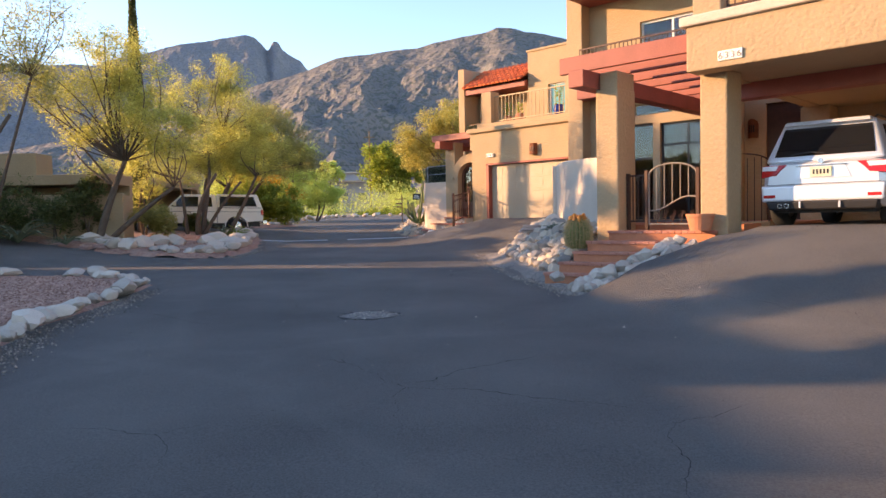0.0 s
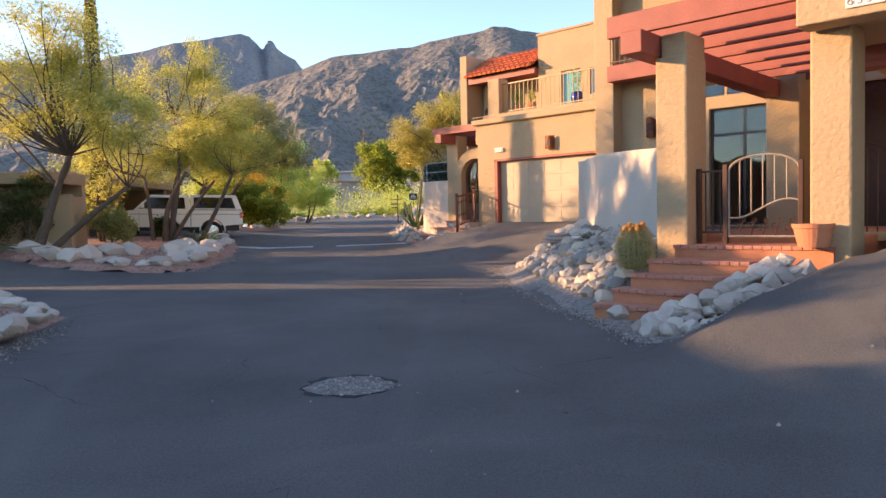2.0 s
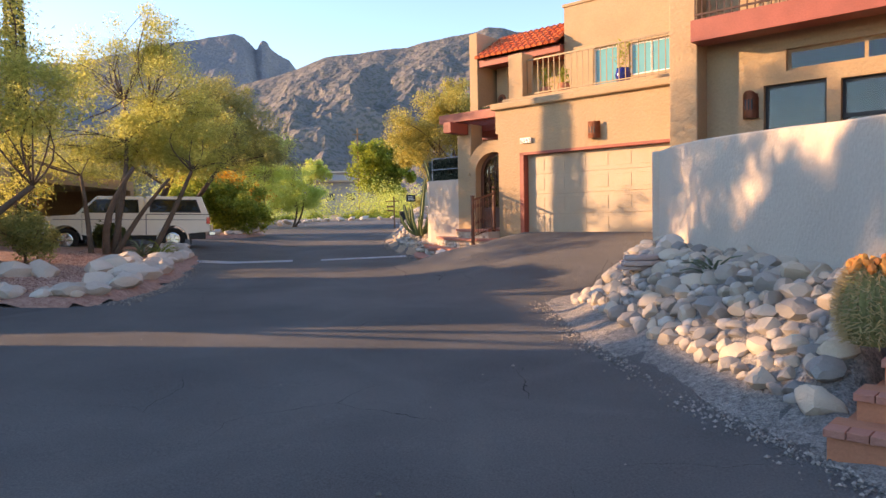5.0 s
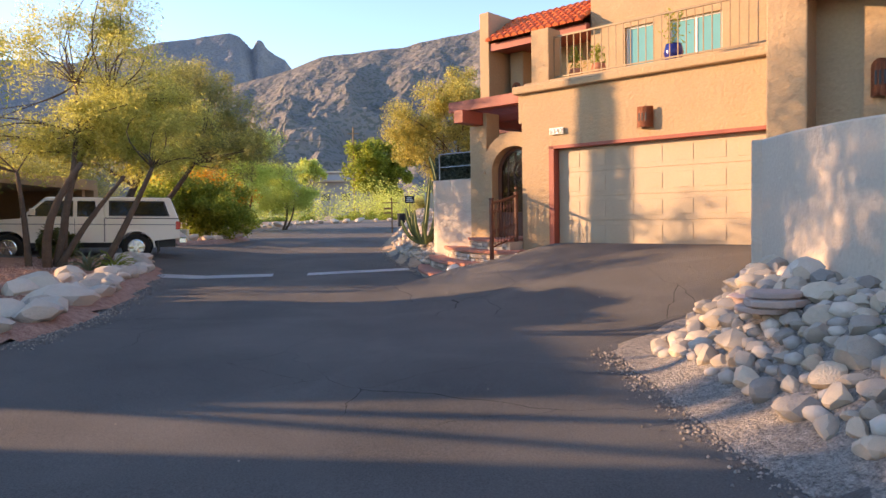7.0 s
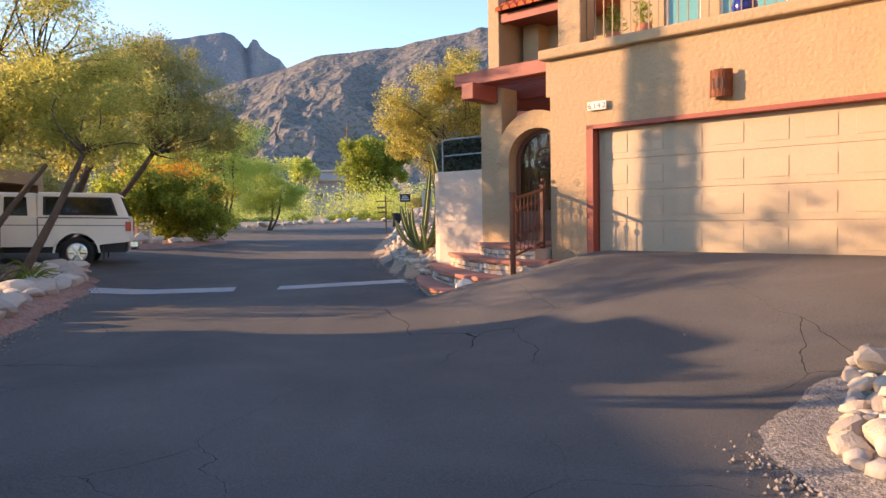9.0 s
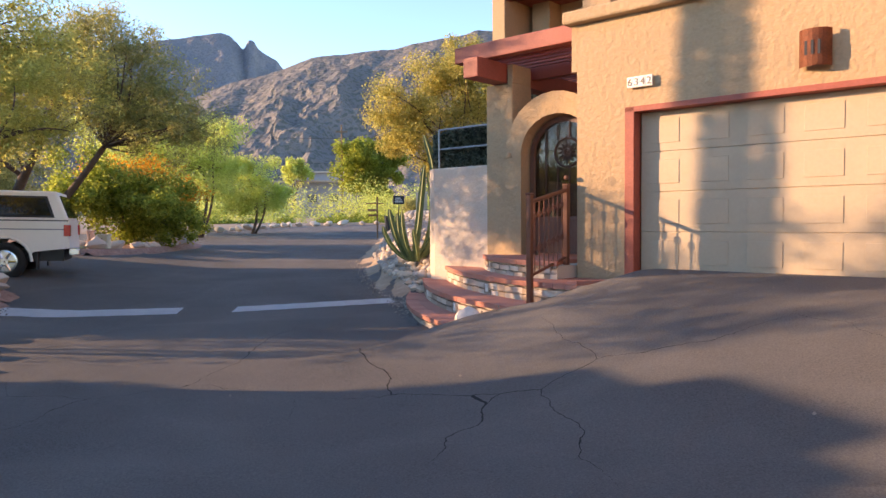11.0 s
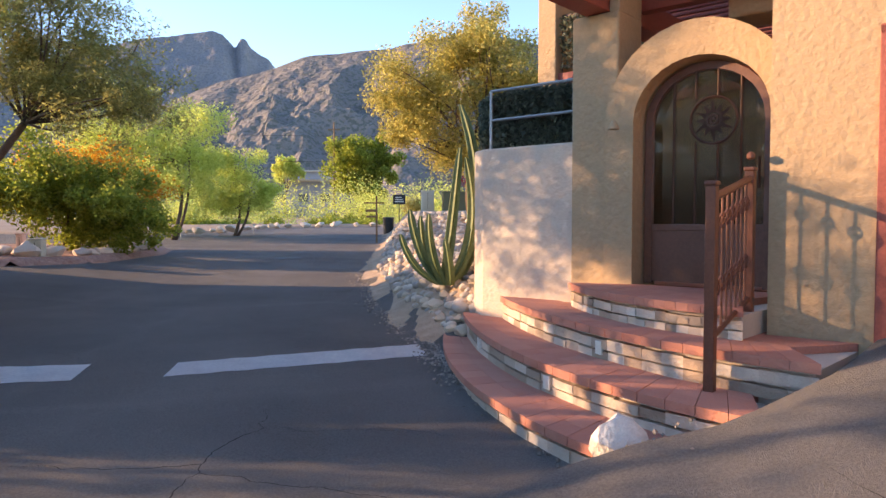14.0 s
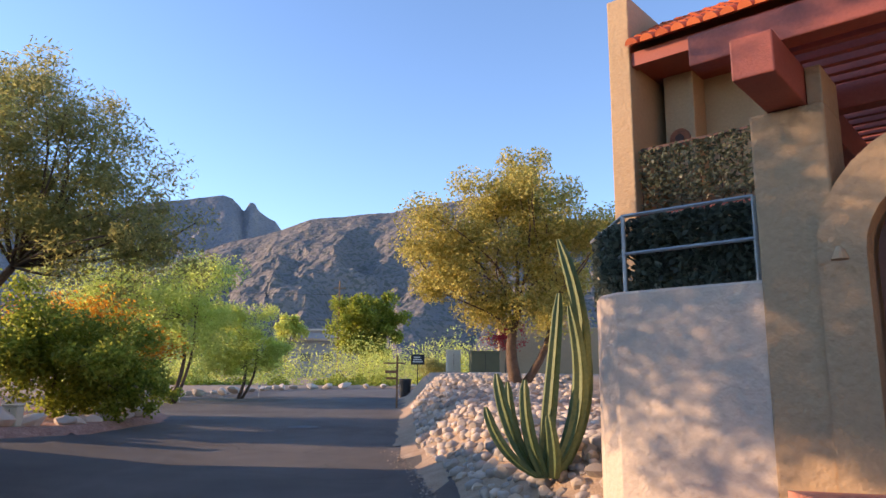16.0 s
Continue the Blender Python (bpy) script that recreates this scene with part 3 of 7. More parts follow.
    # carport slab and its parapet
    part("carport_ceiling", box(-4.85, 6.9, 11.3, 17.59, 3.72, 3.98), M_STUCCO, H)
    part("carport_front", box(-4.97, 6.9, 10.9, 11.3, 3.66, 4.36, 0.02), M_STUCCO, H, "textured stucco parapet")
    part("carport_side", box(-4.97, -4.7, 11.3, 17.59, 3.70, 4.36), M_STUCCO, H)
    part("cornice", box(-5.06, 6.9, 10.82, 11.38, 4.36, 4.52, 0.03), M_STUCCO_PALE, H, "pale moulded cornice")
    part("parapet_post", box(-4.9, -4.45, 10.98, 11.35, 4.52, 5.6, 0.02), M_STUCCO, H)
    railing(H, -4.4, 4.0, 11.1, 4.52, 5.5, 0.12)
    part("carport_beam", box(-4.95, 5.0, 12.9, 13.2, 3.44, 3.72, 0.01), M_TRIM, H, "red painted carport beam")
    # pergola: a beam from the column back to the pilaster, rafters across it
    part("pergola_beam", box(-7.2, -6.89, 10.95, 16.9, 3.73, 4.03, 0.012), M_TRIM, H, "thick red painted beam")
    for k in range(8):
        v = 11.15 + 0.8 * k
        part("rafter", box(-7.5 - 0.02 * (k == 0), -4.99, v, v + 0.09, 4.035, 4.33, 0.008), M_TRIM, H, "red painted rafter")
    # court floor behind the gate
    part("court_floor", slab([(-10.8, 17.55), (-10.8, 16.6), (-9.6, 14.9), (-8.1, 13.5), (-6.9, 12.3), (-4.6, 12.3), (-4.6, 17.55)], 0.7, 1.24), M_TERRA, H, "terracotta court floor")
    # court wall, curved in plan
    pts = [(-11.07, 16.2, 2.80), (-10.5, 15.45, 2.79), (-9.8, 14.72, 2.77), (-9.0, 13.95, 2.72), (-8.2, 13.2, 2.66), (-7.6, 12.6, 2.60), (-6.96, 11.92, 2.56)]
    cb = bmesh.new()
    rows = []
    for i, (u, v, z) in enumerate(pts):
        d = Vector((pts[min(i + 1, 6)][0] - pts[max(i - 1, 0)][0], pts[min(i + 1, 6)][1] - pts[max(i - 1, 0)][1])).normalized()
        nx, ny = -d.y * 0.2, d.x * 0.2
        if ny < 0:
            nx, ny = -nx, -ny
        rows.append([cb.verts.new((u, v, 0.3)), cb.verts.new((u, v, z - 0.02)), cb.verts.new((u + nx * 0.1, v + ny * 0.1, z)), cb.verts.new((u + nx * 0.9, v + ny * 0.9, z)), cb.verts.new((u + nx, v + ny, z - 0.02)), cb.verts.new((u + nx, v + ny, 0.3))])
    for a, c in zip(rows, rows[1:]):
        for k in range(5):
            cb.faces.new((a[k], a[k + 1], c[k + 1], c[k]))
    cb.faces.new(rows[0])
    cb.faces.new(rows[-1][::-1])
    part("court_wall", cb, M_STUCCO_PALE, H, "low pale stucco court wall")
    part("court_wall", box(-11.2, -11.0, 16.2, 17.25, 0.6, 2.8, 0.02), M_STUCCO_PALE, H)
    return H


house_a()
pent_sconce(-10.1, 17.6, 3.34, 0.46, 0.25, 0.12, "arched rusty metal wall lamp on tan stucco", True)
pent_sconce(-6.36, 17.6, 3.2, 0.46, 0.25, 0.12, "arched rusty metal wall lamp by the dark door", True)
digits("6336", -4.46, 10.9, 3.75, 0.15, M_SIGN, "small white house number plate on stucco")


# ---- the farther townhouse ----
def arch_wall(u0, u1, ua, ub, z0, zs, ztop_in, ztop_out, v0, v1, n=16):
    """A wall with an arched opening and an arched top."""
    b = bmesh.new()
    mid_i, mid_o = (ua + ub) / 2, (u0 + u1) / 2
    ring = []
    ins = [(ua, z0)] + [(mid_i - (ub - ua) / 2 * math.cos(math.pi * k / n), zs + (ztop_in - zs) * math.sin(math.pi * k / n)) for k in range(n + 1)] + [(ub, z0)]
    out = [(u0, z0)] + [(mid_o - (u1 - u0) / 2 * math.cos(math.pi * k / n), zs + (ztop_out - zs) * math.sin(math.pi * k / n)) for k in range(n + 1)] + [(u1, z0)]
    for (a, c), (e, f) in zip(ins, out):
        ring.append([b.verts.new((a, v0, c)), b.verts.new((e, v0, f)), b.verts.new((e, v1, f)), b.verts.new((a, v1, c))])
    for p, q in zip(ring, ring[1:]):
        for k in range(4):
            b.faces.new((p[k], p[(k + 1) % 4], q[(k + 1) % 4], q[k]))
    b.faces.new(ring[0])
    b.faces.new(ring[-1][::-1])
    return b


def garage_door(H, u0, u1, z0, z1, v):
    """A sectional door: four rows of raised panels."""
    d = part("garage_door", box(u0, u1, v, v + 0.05, z0, z1), M_DOOR, H, "cream panelled garage door")
    rows, cols = 4, 8
    for r in range(rows):
        za, zb = z0 + (z1 - z0) * r / rows, z0 + (z1 - z0) * (r + 1) / rows
        part("section", box(u0, u1, v - 0.012, v - 0.001, za + 0.006, zb - 0.006, 0.003), M_DOOR, d)
        for c in range(cols):
            a, e = u0 + (u1 - u0) * c / cols, u0 + (u1 - u0) * (c + 1) / cols
            bb = box(a + 0.10, e - 0.10, v - 0.019, v - 0.0125, za + 0.10, zb - 0.10, 0.003)
            part("panel", bb, M_DOOR, d)
    return d


def pan_tiles(H, u0, u1, v0, v1, z0, z1):
    """A mission tile roof slope: courses of half-round clay tiles."""
    cols, rows = int((u1 - u0) / 0.23), 6
    L = math.hypot(v1 - v0, z1 - z0) / rows
    ang = math.atan2(z1 - z0, v1 - v0)
    me = None
    deck = bmesh.new()
    vs = [deck.verts.new(p) for p in ((u0, v0, z0 - 0.03), (u1, v0, z0 - 0.03), (u1, v1, z1 - 0.03), (u0, v1, z1 - 0.03))]
    deck.faces.new(vs)
    bmesh.ops.solidify(deck, geom=list(deck.faces), thickness=0.08)
    roof = part("tile_roof", deck, M_TILE, H, "orange-red clay tile roof")
    n = 6
    bm = bmesh.new()
    prev = []
    for s, rad in ((-0.04, 0.105), (L + 0.03, 0.088)):
        prev.append([bm.verts.new((-rad * math.cos(math.pi * k / n), s, rad * math.sin(math.pi * k / n))) for k in range(n + 1)])
    for k in range(n):
        bm.faces.new((prev[0][k], prev[0][k + 1], prev[1][k + 1], prev[1][k]))
    bm.faces.new(prev[0][::-1])
    bmesh.ops.recalc_face_normals(bm, faces=bm.faces)
    me = bpy.data.meshes.new("tile")
    bm.to_mesh(me)
    bm.free()
    me.materials.append(M_TILEPIECE)
    off = OFFSET[H.name]
    for c in range(cols):
        for r in range(rows):
            o = new("tile", me)
            o.parent = roof
            s = L * r
            j = 0.012 * math.sin(c * 12.9 + r * 78.2)
            o.location = Vector((u0 + (c + 0.5) * (u1 - u0) / cols + j, v0 + s * math.cos(ang), z0 + s * math.sin(ang) + 0.012 * r / rows)) - off
            o.rotation_euler = (ang - 0.04, 0.03 * math.sin(c * 5.1 + r), 0)
    return roof


M_TILEPIECE = mat("clay_tile_piece", (0.46, 0.085, 0.025), 0.75, col2=(0.70, 0.17, 0.05), obj_rand=0.7, bump=0.2)


def screen_leaves(name, H, u0, u1, v, z0, z1, count, seed, parent, dv=0.08):
    rnd = random.Random(seed)
    b = bmesh.new()
    for _ in range(count):
        c = Vector((rnd.uniform(u0, u1), v + rnd.uniform(-dv, dv), rnd.uniform(z0, z1)))
        leaf(b, c, rnd, 0.05, 0.09)
    return part(name, b, L_IVY, parent, "dark green artificial leaves")


def leaf(b, c, rnd, w, l):
    d = Vector((rnd.uniform(-1, 1), rnd.uniform(-1, 1), rnd.uniform(-0.8, 0.8))).normalized()
    s = d.orthogonal().normalized()
    s.rotate(Matrix.Rotation(rnd.uniform(0, 6.28), 3, d))
    w *= rnd.uniform(0.6, 1.2)
    l *= rnd.uniform(0.6, 1.2)
    b.faces.new((b.verts.new(c - d * l * 0.5), b.verts.new(c + s * w * 0.5), b.verts.new(c + d * l * 0.5), b.verts.new(c - s * w * 0.5)))


def house_b():
    H = thing("townhouse", "tan stucco two-storey townhouse with garage, arched entry and red tile roof", "house", (-14, 19.4, 1.3), TURN_H)
    part("front_wall", wall_open(-16.88, -11.36, 0.9, 4.44, 19.4, 19.65, [(-16.2, -11.5, 0.9, 3.32)]), M_STUCCO, H)
    part("front_parapet", box(-16.96, -16.881, 19.4, 19.65, 3.86, 4.44), M_STUCCO, H, "textured stucco parapet")
    part("deck", box(-17.0, -11.36, 19.65, 25.3, 4.2, 4.43), M_STUCCO, H)
    part("cornice", box(-17.03, -11.36, 19.27, 19.7, 4.44, 4.60, 0.03), M_STUCCO, H, "moulded stucco cornice")
    part("side_wall", box(-16.88, -16.7, 19.65, 25.3, 0.9, 4.2), M_STUCCO, H)
    part("jamb", box(-16.21, -16.09, 19.37, 19.55, 1.2, 3.33, 0.005), M_TRIM, H, "red painted door jamb")
    part("lintel", box(-16.21, -11.5, 19.37, 19.55, 3.27, 3.335, 0.005), M_TRIM, H, "red painted door head")
    garage_door(H, -16.08, -11.5, 1.36, 3.27, 19.56)
    part("garage_back", box(-16.7, -11.4, 22.0, 22.1, 0.9, 4.2), M_ROOM_SHADE, H)
    # deck railing and post
    part("deck_post", box(-17.75, -17.27, 21.0, 21.5, 4.0, 6.2, 0.02), M_STUCCO, H)
    part("deck_edge", box(-17.9, -11.36, 20.9, 21.6, 4.43, 5.0, 0.02), M_STUCCO, H)
    railing(H, -17.25, -11.4, 21.2, 5.0, 6.02, 0.17, M_RAILTAN, label="tan painted iron railing")
    # upper storey
    part("upper_wall", wall_open(-18.7, -11.36, 4.2, 8.55, 25.3, 25.55, [(-17.65, -16.8, 5.2, 7.05), (-16.4, -15.0, 6.02, 7.0)]), M_STUCCO, H)
    part("upper_cap", box(-18.75, -11.3, 25.25, 30, 8.55, 8.65, 0.02), M_STUCCO, H)
    part("upper_side", box(-18.7, -18.45, 25.55, 30, 4.2, 8.55), M_STUCCO, H)
    part("room", box(-18.4, -11.4, 27.0, 27.1, 4.2, 8.5), M_ROOM_SHADE, H, "dark backing wall for an unlit interior")
    for a, c, e, f, n in ((-17.65, -16.8, 5.2, 7.05, 1), (-16.4, -15.0, 6.02, 7.0, 2)):
        window(H, a, c, e, f, 25.3, M_WHITE, M_THINGLASS, n, label="white framed window")
        part("blind", box(a + 0.03, c - 0.03, 25.48, 25.50, e + 0.03, f - 0.03), M_TEAL, H, "pale teal window blind")
    # porch under the tile roof
    part("fin_wall", box(-22.52, -22.15, 25.0, 30.0, 1.0, 8.35, 0.02), M_STUCCO, H)
    part("porch_back", wall_open(-22.15, -18.7, 4.2, 7.8, 27.2, 27.4, [(-21.0, -19.4, 4.3, 7.0)]), M_STUCCO, H)
    window(H, -21.0, -19.4, 4.3, 7.0, 27.2, M_WHITE, M_GLASS, 2, label="white framed porch door")
    part("porch_wall", box(-22.15, -18.7, 25.2, 27.2, 1.0, 4.55), M_STUCCO, H)
    part("porch_edge", box(-22.15, -18.7, 25.08, 25.35, 4.55, 4.72, 0.01), M_TRIM, H)
    part("porch_ceiling", box(-22.15, -18.7, 25.2, 27.2, 7.18, 7.25), M_TRIM, H)
    part("eave_beam", box(-22.15, -18.7, 25.05, 25.25, 7.12, 7.36, 0.01), M_TRIM, H, "red painted eave beam")
    part("pier", box(-22.0, -21.5, 25.9, 27.2, 4.5, 7.18, 0.02), M_STUCCO, H)
    pan_tiles(H, -22.15, -18.7, 24.85, 26.4, 7.40, 8.35)
    part("roof_back", box(-22.15, -18.7, 26.4, 30, 4.5, 8.3), M_STUCCO, H)
    rl = railing(H, -22.1, -18.75, 25.15, 4.75, 5.75, 0.3)
    screen_leaves("screen", H, -22.1, -18.75, 25.10, 4.78, 5.72, 4200, 4, rl)
    # arched entry
    part("entry_arch", arch_wall(-18.62, -16.9, -18.33, -17.12, 1.2, 2.98, 3.52, 3.84, 20.22, 20.72), M_STUCCO, H, "rounded stucco entry arch")
    part("entry_column", box(-19.0, -18.5, 20.25, 20.75, 1.1, 4.065, 0.02), M_STUCCO, H, "square stucco column")
    part("entry_side", box(-16.89, -16.7, 19.6, 25.3, 1.0, 4.2), M_STUCCO, H)
    # pergola over the entry
    part("column_top", box(-18.605, -18.502, 20.26, 20.74, 4.06, 4.34, 0.01), M_STUCCO, H)
    part("pergola_beam", box(-18.88, -18.61, 19.55, 24.9, 4.07, 4.36, 0.012), M_TRIM, H, "thick red painted beam end")
    part("pergola_beam", box(-19.24, -17.05, 19.78, 19.95, 4.365, 4.60, 0.012), M_TRIM, H, "long red painted beam")
    part("pergola_beam", box(-18.7, -16.95, 20.9, 21.05, 4.2, 4.42, 0.01), M_TRIM, H)
    for k in range(26):
        v = 20.02 + 0.18 * k
        part("slat", box(-18.85, -16.95, v, v + 0.06, 4.365, 4.43), M_TRIM, H)
    # court wall with rounded corner
    cb = bmesh.new()
    pts = [(-19.0, 20.28), (-19.6, 20.28), (-20.15, 20.30), (-20.36, 20.42), (-20.52, 20.66), (-20.7, 21.2), (-21.0, 22.4), (-21.5, 24.0), (-22.2, 25.3)]
    rows = []
    for i, (u, v) in enumerate(pts):
        d = Vector((pts[min(i + 1, 8)][0] - pts[max(i - 1, 0)][0], pts[min(i + 1, 8)][1] - pts[max(i - 1, 0)][1])).normalized()
        n = Vector((d.y, -d.x)) * 0.2
        if n.x < 0:
            n = -n
        if i < 2:
            n = Vector((0, 0.2))
        rows.append([cb.verts.new((u, v, 0.6)), cb.verts.new((u, v, 2.84)), cb.verts.new((u + n.x * 0.1, v + n.y * 0.1, 2.86)), cb.verts.new((u + n.x, v + n.y, 2.86)), cb.verts.new((u + n.x, v + n.y, 0.6))])
    for a, c in zip(rows, rows[1:]):
        for k in range(4):
            cb.faces.new((a[k], a[k + 1], c[k + 1], c[k]))
    cb.faces.new(rows[0])
    cb.faces.new(rows[-1])
    part("court_wall", cb, M_STUCCO_PALE, H, "pale stucco court wall")
    # leafy screen on the wall
    fr = bmesh.new()
    for u, v in ((-19.05, 20.38), (-20.1, 20.38)):
        tube([(u, v, 2.86), (u, v, 3.5)], 0.018, 6, fr)
    for z in (3.5, 3.18):
        tube([(-19.05, 20.38, z), (-20.1, 20.38, z)], 0.016, 6, fr)
        tube([(-20.1, 20.38, z), (-20.85, 21.2, z), (-21.7, 23.8, z)], 0.016, 6, fr)
    fp = part("screen_frame", fr, M_GALV, H, "grey metal screen frame")
    screen_leaves("screen", H, -20.05, -19.05, 20.46, 2.88, 3.48, 3600, 5, fp, 0.06)
    rnd = random.Random(6)
    b = bmesh.new()
    for _ in range(7000):
        t = rnd.random()
        c = Vector((-20.1 - 1.7 * t ** 0.8 + rnd.uniform(-0.08, 0.08), 20.42 + 3.4 * t ** 1.2, rnd.uniform(2.84, 3.46)))
        leaf(b, c, rnd, 0.06, 0.1)
    part("screen", b, L_IVY, fp)
    return H


M_RAILTAN = mat("rail_tan", (0.26, 0.19, 0.11), 0.5, 0.2, vary=0.2)
M_GALV = mat("galvanised", (0.34, 0.36, 0.36), 0.5, 0.6, vary=0.15)
house_b()


def balcony_pot(u, v, z, r, h, m, label, plant=None):
    x, y = to_xy(u, v)
    t = thing("balcony_pot", label, "plant pot", (x, y, z))
    b = bmesh.new()
    prof = [(r * 0.7, 0), (r, h * 0.6), (r * 0.8, h), (r * 0.7, h)]
    rings = [[b.verts.new((x + q * math.cos(2 * math.pi * k / 16), y + q * math.sin(2 * math.pi * k / 16), z + zz)) for k in range(16)] for q, zz in prof]
    for a, c in zip(rings, rings[1:]):
        for k in range(16):
            b.faces.new((a[k], a[(k + 1) % 16], c[(k + 1) % 16], c[k]))
    b.faces.new(rings[0][::-1])
    b.faces.new(rings[-1])
    part("pot", b, m, t, smooth=True)
    if plant:
        rnd = random.Random(int(-u * 10))
        lb = bmesh.new()
        for _ in range(160):
            leaf(lb, Vector((x + rnd.gauss(0, r * 0.5), y + rnd.gauss(0, r * 0.5), z + h + rnd.uniform(0, plant))), rnd, 0.03, 0.14)
        part("foliage", lb, L_GREEN, t)


M_BLUEPOT = mat("blue_glaze", (0.02, 0.03, 0.22), 0.2, vary=0.2)
balcony_pot(-14.55, 21.5, 5.0, 0.2, 0.42, M_BLUEPOT, "glossy blue pot with a thin plant on the deck", 0.7)
balcony_pot(-16.3, 21.5, 5.0, 0.18, 0.3, M_TERRA, "terracotta pot with a small plant on the deck", 0.4)
balcony_pot(-16.9, 21.55, 5.0, 0.16, 0.28, M_TERRA, "terracotta pot with a bushy plant on the deck", 0.5)
t = thing("wall_medallion", "round dark carved wall medallion on porch pier", "wall ornament", (-21.75, 25.9, 6.0), TURN_H)
part("disc", tube([(-21.75, 25.895, 6.05), (-21.75, 25.86, 6.05)], 0.17, 20), M_COPPER, t)
part("boss", tube([(-21.75, 25.86, 6.05), (-21.75, 25.83, 6.05)], 0.07, 14), M_IRON, t)
pent_sconce(-21.25, 27.2, 5.7, 0.4, 0.3, 0.13, "dark metal wall lamp on the upper porch")
pent_sconce(-14.12, 19.36, 3.5, 0.37, 0.30, 0.13, "rusty pierced metal wall lamp on stucco")
digits("6342", -16.17, 19.37, 3.55, 0.13, M_SIGN, "small white house number plate on stucco")

# ---- trees and shrubs ----
def crown_mesh(b, centre, radii, count, rnd, size, droop=0.0, clumps=30, blob=0.38, squash=1.0):
    """Leaves gathered in clumps over an uneven crown."""
    cs = []
    for _ in range(clumps):
        d = Vector((rnd.gauss(0, 1), rnd.gauss(0, 1), rnd.gauss(0, 1))).normalized() * rnd.uniform(0.3, 0.98)
        cs.append((Vector((centre[0] + d.x * radii[0], centre[1] + d.y * radii[1], centre[2] + d.z * radii[2])), rnd.uniform(0.6, 1.25) * blob))
    per = count // clumps
    mean = (radii[0] + radii[1] + radii[2]) / 3
    for c, s in cs:
        for _ in range(per):
            d = Vector((rnd.gauss(0, 1), rnd.gauss(0, 1), rnd.gauss(0, 0.85))).normalized() * (rnd.random() ** 0.55) * 0.95 * s * mean
            d.z -= droop * abs(d.x + d.y) * 0.5
            leaf(b, c + d, rnd, size[0], size[1])
    return cs


def limb(b, p, q, r0, r1, rnd, bend=0.15, n=6):
    p, q = Vector(p), Vector(q)
    L = (q - p).length
    o = Vector((rnd.uniform(-1, 1), rnd.uniform(-1, 1), rnd.uniform(-0.3, 0.5))) * bend * L
    pts = [p.lerp(q, k / n) + o * math.sin(math.pi * k / n) for k in range(n + 1)]
    tube(pts, [r0 + (r1 - r0) * k / n for k in range(n + 1)], 7, b)
    return pts


def tree(name, label, x, y, stems, crowns, leafmat, seed, size=(0.05, 0.13), z=None, category="tree"):
    """stems: (foot offset x, y, top x, y, z, radius); crowns: (x, y, z, rx, ry, rz, count), all from the foot."""
    rnd = random.Random(seed)
    g = ground_z(x, y) if z is None else z
    t = thing(name, label, category, (x, y, g))
    b = bmesh.new()
    tops = []
    for fx, fy, tx, ty, tz, r in stems:
        pts = limb(b, (x + fx, y + fy, g - 0.1), (x + tx, y + ty, g + tz), r, r * 0.5, rnd, 0.10)
        tops.append((pts[-1], r * 0.5))
        tops.append((pts[4], r * 0.6))
    cb = bmesh.new()
    for cx, cy, cz, rx, ry, rz, n in crowns:
        cs = crown_mesh(cb, (x + cx, y + cy, g + cz), (rx, ry, rz), n, rnd, size)
        for c, s in cs[::3]:
            p, r = min(tops, key=lambda k: (k[0] - c).length + rnd.random() * 0.5)
            limb(b, p, c, r * 0.45, 0.008, rnd, 0.2, 5)
    part("trunk", b, M_BARK, t, "dark twisting trunk", smooth=True)
    part("crown", cb, leafmat, t)
    return t


tree("mesquite_tree", "leaning yellow-green tree with dark twisted trunk in gravel", -10.2, 20.9,
     [(0, 0, 0.9, 0.1, 2.5, 0.13), (0.1, 0, 2.3, 0.1, 1.7, 0.10)],
     [(0.7, 0.2, 4.2, 1.6, 1.5, 1.5, 12000), (2.3, 0.1, 3.3, 1.6, 1.3, 1.0, 10000), (0.0, 0.4, 3.3, 1.2, 1.3, 0.9, 4500), (0.9, 0.2, 5.5, 1.7, 1.4, 1.2, 9000), (-1.2, 0.2, 4.6, 1.5, 1.4, 1.2, 6000)], L_OLIVE, 11, (0.026, 0.10))
tree("mesquite_tree", "many-stemmed yellow-green tree in gravel beside a truck", -9.1, 26.4,
     [(-0.35, 0, -0.7, 0.3, 2.2, 0.08), (0.0, 0.1, 0.6, 0.5, 2.4, 0.11), (0.1, 0.1, 1.5, 0.6, 2.1, 0.08), (0.9, 0.5, 2.0, 0.9, 2.3, 0.09), (0.2, 0.3, 0.2, 3.0, 4.3, 0.10), (0.0, 0.3, -0.6, 2.9, 4.6, 0.08)],
     [(0.3, 1.6, 3.1, 1.8, 1.3, 0.9, 10000), (2.0, 1.5, 2.95, 1.5, 1.2, 0.8, 8000), (-1.1, 1.5, 2.9, 1.5, 1.2, 0.9, 7000), (-2.6, 1.5, 3.2, 1.5, 1.2, 1.0, 5000), (0.2, 3.2, 5.1, 1.7, 1.5, 1.5, 13000), (0.0, 3.4, 6.5, 1.2, 1.1, 1.1, 6000), (-1.8, 3.4, 5.6, 1.3, 1.2, 1.2, 6000), (0.5, 2.7, 3.4, 1.6, 1.6, 1.3, 17000), (1.6, 3.2, 4.0, 1.2, 1.2, 0.9, 6000)], L_OLIVE, 12, (0.026, 0.10))
